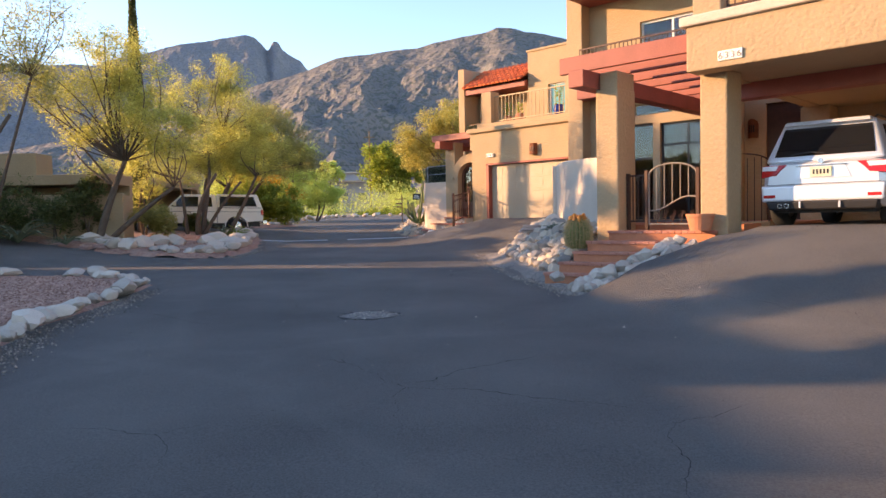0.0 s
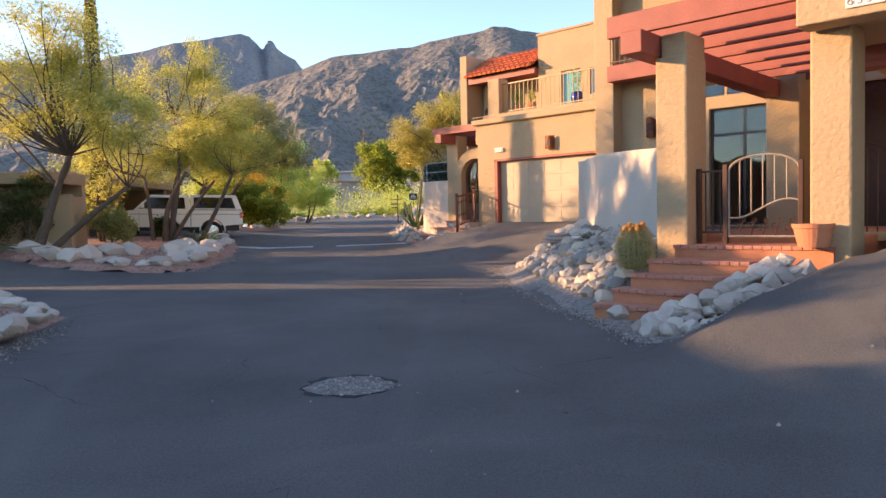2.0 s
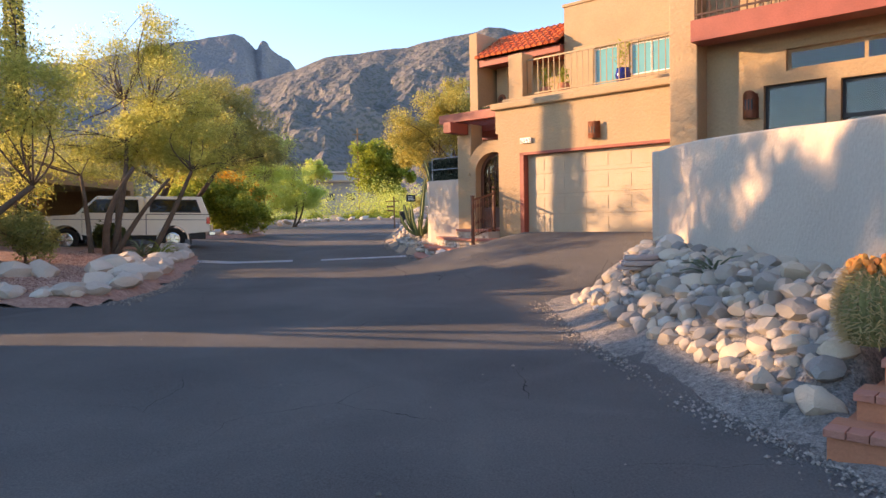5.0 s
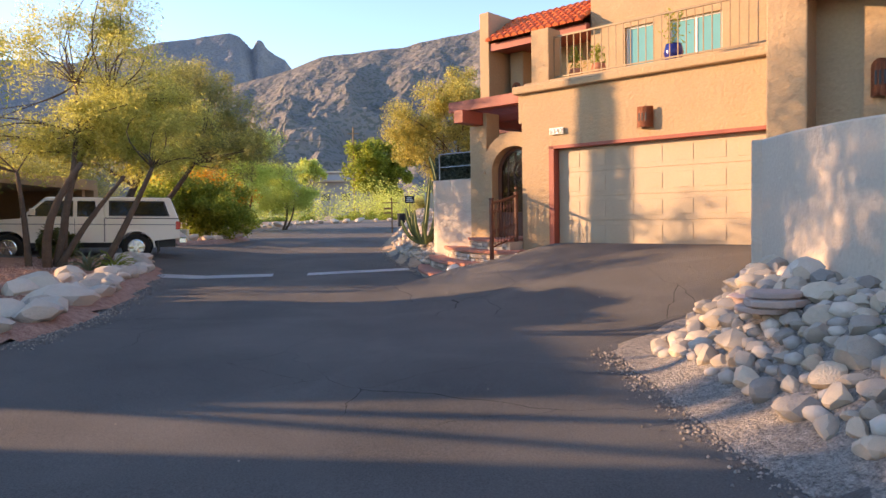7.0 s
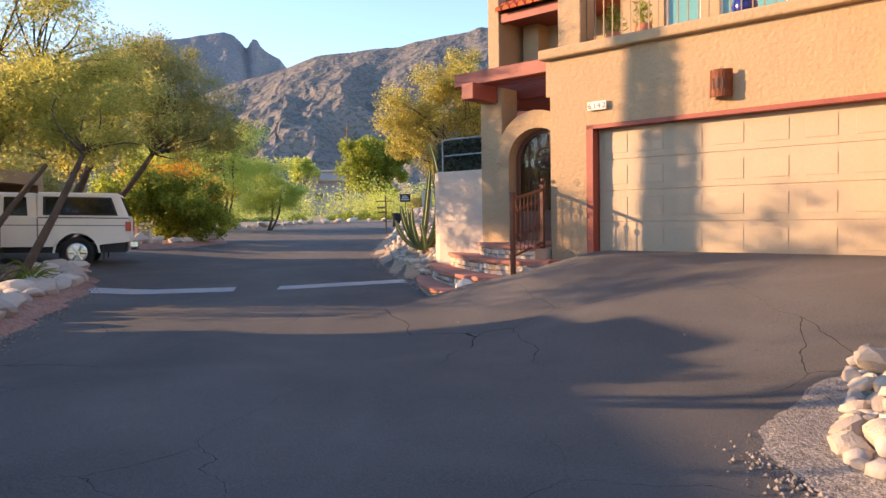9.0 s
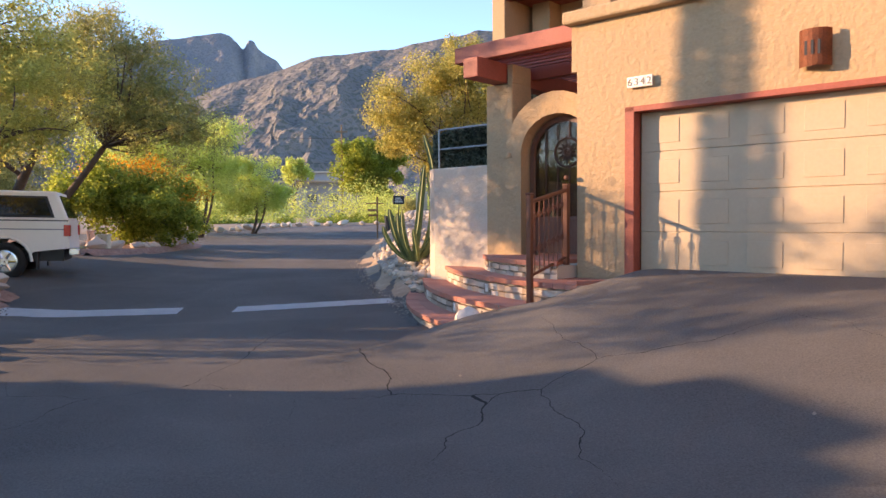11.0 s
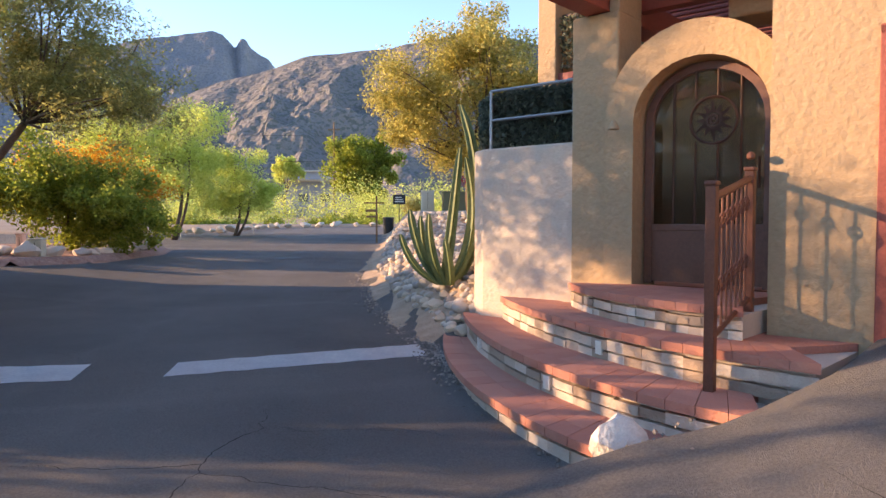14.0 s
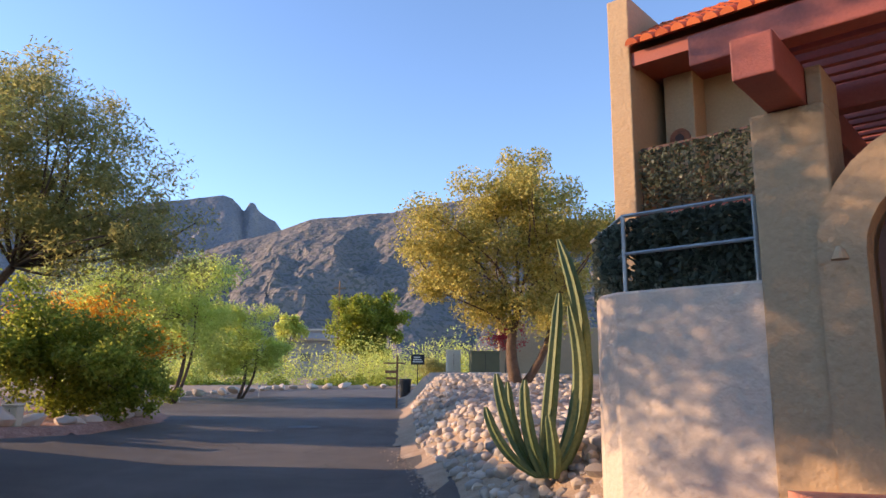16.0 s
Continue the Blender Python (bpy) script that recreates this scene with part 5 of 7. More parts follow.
px, py = to_xy(-4.84, 11.1)
pot("terracotta_pot", "wide terracotta pot at the top of steps", px, py, 1.16, 0.22, 0.27, M_TERRA)
M_PINK = mat("pink_plaster", (0.58, 0.40, 0.34), 0.85, vary=0.12, bump=0.3)
for x, y, z, r in ((-9.3, 20.5, 0.66, 0.30), (-10.3, 20.9, 0.72, 0.30)):
    pot("pink_planter", "low pink plaster planter beside the kerb", x, y, z, r, 0.24, M_PINK)
for x, y, z in ((2.3, 17.75, 0.98), (2.42, 17.35, 0.98)):
    t = thing("pink_tub", "lidded pinkish tub set among river stones", "tub", (x, y, z))
    part("tub", lathe([(0.19, -0.2), (0.22, 0.10), (0.21, 0.12)], (x, y, z)), M_PINK, t)
    part("lid", lathe([(0.25, 0.122), (0.26, 0.14), (0.23, 0.155), (0.08, 0.17)], (x, y, z)), M_PINK, t)


def barrel_cactus(x, y, z, r, h):
    t = thing("barrel_cactus", "round ribbed barrel cactus crowned with orange fruit", "cactus", (x, y, z))
    ribs, n = 21, 12
    b = bmesh.new()
    rows = []
    for j in range(n + 1):
        s = j / n
        rr = r * (math.sin(math.pi * (0.14 + 0.80 * s)) ** 0.55)
        rows.append([b.verts.new((x + rr * (1 if k % 2 else 0.84) * math.cos(math.pi * k / ribs), y + rr * (1 if k % 2 else 0.84) * math.sin(math.pi * k / ribs), z + h * s)) for k in range(2 * ribs)])
    for a, c in zip(rows, rows[1:]):
        for k in range(2 * ribs):
            b.faces.new((a[k], a[(k + 1) % (2 * ribs)], c[(k + 1) % (2 * ribs)], c[k]))
    b.faces.new(rows[-1])
    part("body", b, M_CACTUS, t)
    rnd = random.Random(2)
    sp = bmesh.new()
    for k in range(1, 2 * ribs, 2):
        for j in range(1, 20):
            s = j / 20
            rr = r * (math.sin(math.pi * (0.14 + 0.80 * s)) ** 0.55) * 1.0
            a = math.pi * k / ribs
            c = Vector((x + rr * math.cos(a), y + rr * math.sin(a), z + h * s))
            for _ in range(5):
                d = Vector((math.cos(a) + rnd.uniform(-0.8, 0.8), math.sin(a) + rnd.uniform(-0.8, 0.8), rnd.uniform(-0.7, 0.7))).normalized() * 0.08
                q = d.orthogonal().normalized() * 0.0055
                sp.faces.new((sp.verts.new(c - q), sp.verts.new(c + q), sp.verts.new(c + d)))
    tagged(part("spines", sp, M_SPINE, t), kind="stuff")
    f = bmesh.new()
    for k in range(34):
        a, rr = k * 2.4 + rnd.uniform(-0.3, 0.3), r * 0.72 * math.sqrt(0.15 + 0.85 * k / 34)
        bb = bmesh.new()
        bmesh.ops.create_icosphere(bb, subdivisions=1, radius=rnd.uniform(0.02, 0.036))
        join(f, bb, Matrix.LocRotScale((x + rr * math.cos(a), y + rr * math.sin(a), z + h * (1.0 - 0.10 * (rr / r)) + rnd.uniform(0.0, 0.05)), Euler((rnd.uniform(-0.6, 0.6), rnd.uniform(-0.6, 0.6), 0)), (1, 1, rnd.uniform(1.2, 2.2))))
    part("fruit", f, M_FLOWER, t, "ring of orange fruit")


barrel_cactus(2.40, 12.58, 0.86, 0.215, 0.56)


def rocks_beside_steps():
    rnd = random.Random(9)
    t = thing("rock_edging", "pale boulders lining the side of the steps", "rock edging", (*to_xy(-5.6, 10.2), 0.5))
    for r in range(3):
        for k in range(17):
            s = k / 16
            u, v = -6.12 + 1.05 * s + 0.20 * r + rnd.uniform(-0.07, 0.07), 9.38 + 1.5 * s - 0.10 * r + rnd.uniform(-0.08, 0.08)
            x, y = to_xy(u, v)
            put_rock(t, x, y, max(ground_z(x, y) + 0.06, 0.34 + 0.66 * s - 0.10 * r), rnd.uniform(0.20, 0.34), rnd, M_ROCK, 0.2, 0.8)
    for u, v, sz in ((-5.15, 10.6, 0.55), (-5.4, 10.3, 0.5), (-4.9, 10.85, 0.45), (-6.3, 9.2, 0.3)):
        x, y = to_xy(u, v)
        put_rock(t, x, y, ground_z(x, y) + 0.22, sz, rnd, M_ROCK, 0.22, 0.7)


rocks_beside_steps()


def flagstones(x, y, z):
    """Flat rounded flagstones left lying on the bank."""
    t = thing("flagstone_stack", "pinkish flat flagstones stacked on a river stone bank", "flagstones", (x, y, z))
    rnd = random.Random(21)
    for k in range(3):
        cx, cy, zz, r = x + rnd.uniform(-0.07, 0.07), y + rnd.uniform(-0.07, 0.07), z + 0.065 * k, 0.31 - 0.03 * k
        ring = []
        for i in range(14):
            a = 2 * math.pi * i / 14
            q = r * rnd.uniform(0.88, 1.06)
            ring.append((cx + q * math.cos(a), cy + 0.8 * q * math.sin(a)))
        b = slab(ring, zz, zz + 0.058)
        bmesh.ops.bevel(b, geom=list(b.edges), offset=0.012, segments=1, affect="EDGES")
        part("flagstone", b, M_FLAG, t)
    return t


M_FLAG = mat("pink_flagstone", (0.40, 0.29, 0.25), 0.9, col2=(0.56, 0.44, 0.38), obj_rand=0.4, bump=0.6, bscale=25)
flagstones(2.17, 17.1, ground_z(2.17, 17.1) + 0.06)
bb_w = thing("boulder", "large grey-tan rounded boulder against a court wall", "boulder", (2.72, 17.7, ground_z(2.72, 17.7)))
put_rock(bb_w, 2.72, 17.7, ground_z(2.72, 17.7) + 0.1, 0.42, random.Random(12), M_ROCK, 0.14, 0.7)


def patio_chair(u, v, z, turn):
    """A slatted wooden armchair on the upper balcony."""
    t = thing("patio_chair", "brown slatted wooden armchair on a balcony", "chair", (u, v, z), TURN_H)
    for du in (-0.27, 0.27):
        for dv, h in ((-0.2, 0.6), (0.2, 0.95)):
            part("leg", box(u + du - 0.025, u + du + 0.025, v + dv - 0.025, v + dv + 0.025, z, z + h, 0.005), M_BROWNCHAIR, t)
        part("armrest", box(u + du - 0.035, u + du + 0.035, v - 0.24, v + 0.19, z + 0.6, z + 0.63, 0.005), M_BROWNCHAIR, t)
    for k in range(5):
        part("seat_slat", box(u - 0.26, u + 0.26, v - 0.2 + 0.08 * k, v - 0.13 + 0.08 * k, z + 0.40, z + 0.425, 0.004), M_BROWNCHAIR, t)
    for k in range(4):
        part("back_slat", box(u - 0.24, u + 0.24, v + 0.19, v + 0.21, z + 0.52 + 0.11 * k, z + 0.60 + 0.11 * k, 0.004), M_BROWNCHAIR, t)
    return t


M_BROWNCHAIR = mat("chair_wood", (0.16, 0.085, 0.05), 0.6, vary=0.25, scale=4, fine=40, bump=0.2)
patio_chair(-9.0, 17.3, 4.92, 0)

# ---- steps of the farther house ----
def bez(p, q, r, n=18):
    return [((1 - s) ** 2 * p[0] + 2 * s * (1 - s) * q[0] + s * s * r[0], (1 - s) ** 2 * p[1] + 2 * s * (1 - s) * q[1] + s * s * r[1]) for s in (k / n for k in range(n + 1))]


def steps_b():
    t = thing("entrance_steps", "curved steps with red paver treads and stacked stone risers", "steps", (-18, 19, 0.65), TURN_H)
    specs = [((-20.72, 20.32), (-18.75, 17.75), (-16.62, 17.40), 0.80, 0.5),
             ((-20.50, 20.38), (-18.4, 18.05), (-16.45, 17.92), 1.02, 0.8),
             ((-19.85, 20.22), (-18.0, 18.50), (-16.30, 18.42), 1.26, 1.02),
             ((-18.85, 19.95), (-17.9, 18.95), (-16.9, 18.95), 1.48, 1.26)]
    rnd = random.Random(3)
    for k, (p, q, r, z, zb) in enumerate(specs):
        line = bez(p, q, r, 20)
        back = [(r[0], 20.3 if k == 3 else 19.39), (p[0] + 0.3, 20.3)] if k == 3 else [(r[0], 19.39), (-16.9, 19.39), (-16.9, 20.1), (p[0] + 0.12, 20.3)]
        mid = Vector((-17.6, 20.6))

        def inset(pt, d):
            w = (mid - Vector(pt)).normalized() * d
            return (pt[0] + w.x, pt[1] + w.y)
        core = [inset(a, 0.09) for a in line] + back
        part("core", slab(core, 0.3, z - 0.062), M_CONC, t)
        # stone facing
        acc = 0.0
        for (a, b2) in zip(line, line[1:]):
            for c in range(2 if z - zb > 0.2 else 1):
                h = (z - zb - 0.06) / (2 if z - zb > 0.2 else 1)
                za = zb - 0.02 + c * h
                cut = rnd.uniform(0.0, 0.012)
                j = rnd.uniform(0.02, 0.04)
                e, f = inset(a, j), inset(b2, j)
                e2, f2 = inset(a, 0.11), inset(b2, 0.11)
                part("stone", slab([e, f, f2, e2], za + 0.005, za + h - 0.005 - cut), M_STONE, t)
        for i in {1: (4, 11), 2: (10,)}.get(k, ()):
            a, b2 = line[i], line[i + 1]
            e, f = (a[0] * 0.7 + b2[0] * 0.3, a[1] * 0.7 + b2[1] * 0.3), (a[0] * 0.3 + b2[0] * 0.7, a[1] * 0.3 + b2[1] * 0.7)
            part("step_light", slab([inset(e, 0.015), inset(f, 0.015), inset(f, 0.1), inset(e, 0.1)], zb + 0.03, zb + 0.13), M_SIGN, t, "small louvred step light")
        # pavers of the nosing and behind it
        for i, (a, b2) in enumerate(zip(line, line[1:])):
            for depth0, depth1, drop in ((0.0, 0.21, 0.0), (0.214, 0.42, 0.002), (0.424, 0.63, 0.003)):
                sh = 0.0
                e, f, g, h = inset(a, depth0), inset(b2, depth0), inset(b2, depth1), inset(a, depth1)
                dx, dy = (f[0] - e[0]) * 0.012, (f[1] - e[1]) * 0.012
                quad = [(e[0] + dx, e[1] + dy), (f[0] - dx, f[1] - dy), (g[0] - dx, g[1] - dy), (h[0] + dx, h[1] + dy)]
                bb = slab(quad, z - 0.062, z - drop - rnd.uniform(0, 0.003))
                part("paver", bb, M_PAVER, t)
        part("bed", slab([inset(a, 0.60) for a in line] + back, z - 0.06, z - 0.008), M_PAVERBED, t)
    return t


M_PAVERBED = mat("red_paver_bed", (0.44, 0.18, 0.125), 0.85, vary=0.15, scale=4, bump=0.5, bscale=40)
steps_b()


def handrail():
    t = thing("handrail", "brown iron handrail with twisted collars on curved steps", "handrail", (-16.9, 18.4, 1.0), TURN_H)
    p, q = Vector((-16.92, 18.40)), Vector((-16.98, 19.30))
    M = M_BROWNIRON
    for c, z0, z1 in ((p, 1.0, 2.28), (q, 1.24, 2.42)):
        part("post", box(c.x - 0.032, c.x + 0.032, c.y - 0.032, c.y + 0.032, z0, z1, 0.006), M, t)
        part("cap", box(c.x - 0.04, c.x + 0.04, c.y - 0.04, c.y + 0.04, z1, z1 + 0.03, 0.01), M, t)
    part("ball", lathe([(0.01, 2.5), (0.03, 2.515), (0.03, 2.54), (0.008, 2.56)], (q.x, q.y, 0), 10), M, t)
    part("top_rail", tube([(p.x, p.y, 2.20), (q.x, q.y, 2.37)], 0.026, 8), M, t)
    part("bottom_rail", tube([(p.x, p.y, 1.33), (q.x, q.y, 1.52)], 0.018, 8), M, t)
    n = 8
    for k in range(1, n):
        s = k / n
        c = p.lerp(q, s)
        part("baluster", tube([(c.x, c.y, 1.33 + 0.19 * s), (c.x, c.y, 2.20 + 0.17 * s)], 0.0085, 6), M, t)
        for h in (1.62, 2.02):
            b = bmesh.new()
            for i in range(6):
                a0 = i * math.pi / 3
                tube([(c.x + 0.026 * math.sin(math.pi * j / 6) * math.cos(a0 + j * 0.5), c.y + 0.026 * math.sin(math.pi * j / 6) * math.sin(a0 + j * 0.5), h + 0.19 * s - 0.055 + 0.11 * j / 6) for j in range(7)], 0.005, 4, b)
            part("basket", b, M, t)


M_BROWNIRON = mat("brown_iron", (0.15, 0.055, 0.032), 0.45, 0.2, vary=0.25, scale=14)
handrail()


def entry_door():
    t = thing("entry_door", "dark brown arched iron door with a round sun emblem", "door", (-17.72, 20.5, 1.48), TURN_H)
    v = 20.45
    ua, ub, z0, zs, zt = -18.30, -17.15, 1.48, 2.96, 3.50
    n = 14
    mid = (ua + ub) / 2

    def outline(d, zlo):
        return [(ua + d, zlo)] + [(mid - (ub - ua - 2 * d) / 2 * math.cos(math.pi * k / n), zs + (zt - d - zs) * math.sin(math.pi * k / n)) for k in range(n + 1)] + [(ub - d, zlo)]
    b = bmesh.new()
    o, i = outline(0, z0), outline(0.07, z0 + 0.001)
    r = []
    for (a, c), (e, f) in zip(o, i):
        r.append([b.verts.new((a, v - 0.03, c)), b.verts.new((e, v - 0.03, f)), b.verts.new((e, v + 0.03, f)), b.verts.new((a, v + 0.03, c))])
    for p, q in zip(r, r[1:]):
        for k in range(4):
            b.faces.new((p[k], p[(k + 1) % 4], q[(k + 1) % 4], q[k]))
    part("door_frame", b, M_WOODDOOR, t)
    part("lower_panel", box(ua + 0.07, ub - 0.07, v - 0.015, v + 0.015, z0 + 0.02, z0 + 0.5), M_WOODDOOR, t, "solid brown kick panel")
    part("lock_rail", box(ua + 0.07, ub - 0.07, v - 0.022, v + 0.022, z0 + 0.5, z0 + 0.56, 0.005), M_WOODDOOR, t)
    gp = bmesh.new()
    vs = [gp.verts.new((a, v + 0.012, max(c, z0 + 0.56))) for a, c in outline(0.075, z0 + 0.56)]
    gp.faces.new(vs)
    bmesh.ops.solidify(gp, geom=list(gp.faces), thickness=0.006)
    part("pane", gp, M_SMOKEGLASS, t, "smoked glass").visible_shadow = False
    for k in range(1, 5):
        u = ua + 0.07 + (ub - ua - 0.14) * k / 5
        top = zs + (zt - 0.07 - zs) * math.sqrt(max(0, 1 - ((u - mid) / ((ub - ua) / 2 - 0.07)) ** 2))
        if k in (2, 3):
            part("bar", tube([(u, v - 0.01, z0 + 0.56), (u, v - 0.01, 2.78)], 0.011, 6), M_IRON, t)
            part("bar", tube([(u, v - 0.01, 3.16), (u, v - 0.01, top)], 0.011, 6), M_IRON, t)
        else:
            part("bar", tube([(u, v - 0.01, z0 + 0.56), (u, v - 0.01, top)], 0.011, 6), M_IRON, t)
    b = bmesh.new()
    c = Vector((mid + 0.06, 2.97))
    tube([(c.x + 0.21 * math.cos(a), v - 0.012, c.y + 0.21 * math.sin(a)) for a in (2 * math.pi * k / 24 for k in range(25))], 0.013, 6, b)
    for k in range(12):
        a = 2 * math.pi * k / 12
        L = 0.185 if k % 2 else 0.15
        for s0, s1, w in ((0.07, 0.12, 0.028), (0.12, L, 0.014)):
            d, s = Vector((math.cos(a + 0.1 * (s1 - 0.1) * 10), math.sin(a + 0.1 * (s1 - 0.1) * 10))), Vector((-math.sin(a), math.cos(a)))
            e = Vector((math.cos(a), math.sin(a)))
            p0, p1, p2, p3 = c + e * s0 - s * w, c + e * s0 + s * w, c + d * s1 + s * w * 0.35, c + d * s1 - s * w * 0.35
            f = bmesh.new()
            f.faces.new([f.verts.new((q.x, v - 0.02, q.y)) for q in (p0, p1, p2, p3)])
            bmesh.ops.solidify(f, geom=list(f.faces), thickness=0.012)
            join(b, f)
    scroll(b, (c.x, c.y), 0.075, 2.2, 0, v - 0.016, 0.011)
    part("sun_emblem", b, M_IRON, t, "black iron sun with curled centre")
    hb = bmesh.new()
    tube([(ub - 0.10, v - 0.07, 2.35), (ub - 0.10, v - 0.07, 2.62)], 0.013, 6, hb)
    part("door_handle", hb, M_IRON, t)


M_SMOKEGLASS = glass("smoked_glass", (0.16, 0.15, 0.13))
entry_door()
part_court = bmesh.new()
for u, z in ((-18.46, 2.92), (-17.0, 2.98)):
    t = thing("cone_light", "small stucco cone light on the arch", "wall lamp", (u, 20.12, z), TURN_H)
    part("cone", lathe([(0.055, 0.0), (0.03, 0.06), (0.012, 0.085)], (u, 20.09, z), 12), M_STUCCO, t)
part_court.free()
setting("court_floor", box(-20.3, -16.9, 20.75, 25.2, 0.9, 1.44), M_TERRA, "terracotta floor of an entry court", TURN_H, category="floor")
rw = thing("white_boulder", "white boulder at the foot of curved steps", "boulder", (*to_xy(-17.0, 17.42), 0.6))
rnd_w = random.Random(4)
put_rock(rw, *to_xy(-17.0, 17.36), 0.92, 0.30, rnd_w, M_WHITEROCK, 0.2, 1.15)
put_rock(rw, *to_xy(-17.05, 17.12), 0.66, 0.26, rnd_w, M_ROCK, 0.2, 0.5)


def column_cactus(x, y, z):
    t = thing("column_cactus", "tall many-armed ribbed columnar cactus among stones", "cactus", (x, y, z))
    # each arm: foot, bend and tip (across, along, up) and its radius
    arms = [((0.06, 0.0, 0), (0.62, 0.0, 1.1), (0.16, 0.05, 2.35), 0.082), ((0.0, -0.05, 0), (0.48, -0.1, 0.6), (0.22, -0.1, 1.65), 0.075), ((-0.05, 0.05, 0), (0.05, 0.1, 0.7), (0.16, 0.1, 1.8), 0.07),
            ((0.1, 0.08, 0), (0.5, 0.2, 0.6), (0.45, 0.22, 1.25), 0.07), ((-0.08, 0.0, 0), (-0.42, 0.0, 0.35), (-0.50, 0.02, 0.98), 0.07), ((-0.1, -0.06, 0), (-0.5, -0.1, 0.18), (-0.62, -0.08, 0.66), 0.062),
            ((-0.06, -0.08, 0), (-0.28, -0.2, 0.4), (-0.26, -0.22, 0.92), 0.062), ((0.02, -0.1, 0), (0.02, -0.3, 0.2), (-0.06, -0.34, 0.6), 0.06), ((-0.12, 0.1, 0), (-0.35, 0.2, 0.3), (-0.36, 0.25, 0.9), 0.06)]
    for p, q, e, r in arms:
        p, q, e = Vector(p), Vector(q), Vector(e)
        ribs, n = 6, 12
        b = bmesh.new()
        rows = []
        for j in range(n + 1):
            s = j / n
            c = p * (1 - s) ** 2 + q * 2 * s * (1 - s) + e * s * s + Vector((x, y, z - 0.08))
            rr = r * (0.7 + 0.45 * math.sin(math.pi * min(1, s * 0.8 + 0.2))) * (1 if s < 0.97 else 0.5)
            rows.append([b.verts.new((c.x + rr * (1 if k % 2 else 0.62) * math.cos(math.pi * k / ribs), c.y + rr * (1 if k % 2 else 0.62) * math.sin(math.pi * k / ribs), c.z)) for k in range(2 * ribs)])
        for a, c in zip(rows, rows[1:]):
            for k in range(2 * ribs):
                b.faces.new((a[k], a[(k + 1) % (2 * ribs)], c[(k + 1) % (2 * ribs)], c[k]))
        b.faces.new(rows[-1])
        part("arm", b, M_CACTUS2, t)
    return t


M_CACTUS2 = mat("cactus_green", (0.055, 0.10, 0.035), 0.6, col2=(0.16, 0.20, 0.075), scale=3, fine=30, bump=0.3)
column_cactus(-0.95, 30.0, 1.32)


# ---- vehicles ----
def frustum(b0, b1, z0, t0, t1, z1, bevel=0.03):
    """A tapered block: corner (x, y) pairs of the base and the top."""
    b = bmesh.new()
    lo = [b.verts.new((x, y, z0)) for x, y in ((b0[0], b0[1]), (b1[0], b0[1]), (b1[0], b1[1]), (b0[0], b1[1]))]
    hi = [b.verts.new((x, y, z1)) for x, y in ((t0[0], t0[1]), (t1[0], t0[1]), (t1[0], t1[1]), (t0[0], t1[1]))]
    b.faces.new(lo[::-1])
    b.faces.new(hi)
    for k in range(4):
        b.faces.new((lo[k], lo[(k + 1) % 4], hi[(k + 1) % 4], hi[k]))
    if bevel:
        bmesh.ops.bevel(b, geom=list(b.edges), offset=bevel, segments=3, affect="EDGES", profile=0.6)
    return b


def panel(pts, thick=0.012):
    b = bmesh.new()
    b.faces.new([b.verts.new(p) for p in pts])
    bmesh.ops.recalc_face_normals(b, faces=b.faces)
    bmesh.ops.solidify(b, geom=list(b.faces), thickness=thick)
    return b


def wheel(t, c, r, w, axis, spokes, M_rim):
    """A tyre with a spoked rim; axis is the outward unit vector in plan."""
    ax = Vector((axis[0], axis[1], 0)).normalized()
    sd = Vector((-ax.y, ax.x, 0))
    c = Vector(c)

    def ringmesh(profile, sides=26):
        b = bmesh.new()
        rows = [[b.verts.new(c + ax * o + (sd * math.cos(a) + Vector((0, 0, 1)) * math.sin(a)) * rr) for a in (2 * math.pi * k / sides for k in range(sides))] for rr, o in profile]
        for p, q in zip(rows, rows[1:]):
            for k in range(sides):
                b.faces.new((p[k], p[(k + 1) % sides], q[(k + 1) % sides], q[k]))
        return b
    ty = part("tyre", ringmesh([(r * 0.60, -w / 2), (r * 0.95, -w / 2), (r, -w * 0.36), (r, w * 0.36), (r * 0.95, w / 2), (r * 0.62, w / 2), (r * 0.60, w * 0.40)]), M_TYRE, t, smooth=True)
    b = ringmesh([(r * 0.60, -w * 0.45), (r * 0.60, w * 0.42), (r * 0.53, w * 0.44), (r * 0.50, w * 0.30), (r * 0.22, w * 0.30), (r * 0.20, w * 0.38), (0.01, w * 0.38)])
    for k in range(spokes):
        a = 2 * math.pi * k / spokes
        d = sd * math.cos(a) + Vector((0, 0, 1)) * math.sin(a)
        tube([c + ax * w * 0.34 + d * r * 0.18, c + ax * w * 0.36 + d * r * 0.54], [r * 0.07, r * 0.055], 6, b)
    part("rim", b, M_rim, t)
    return ty


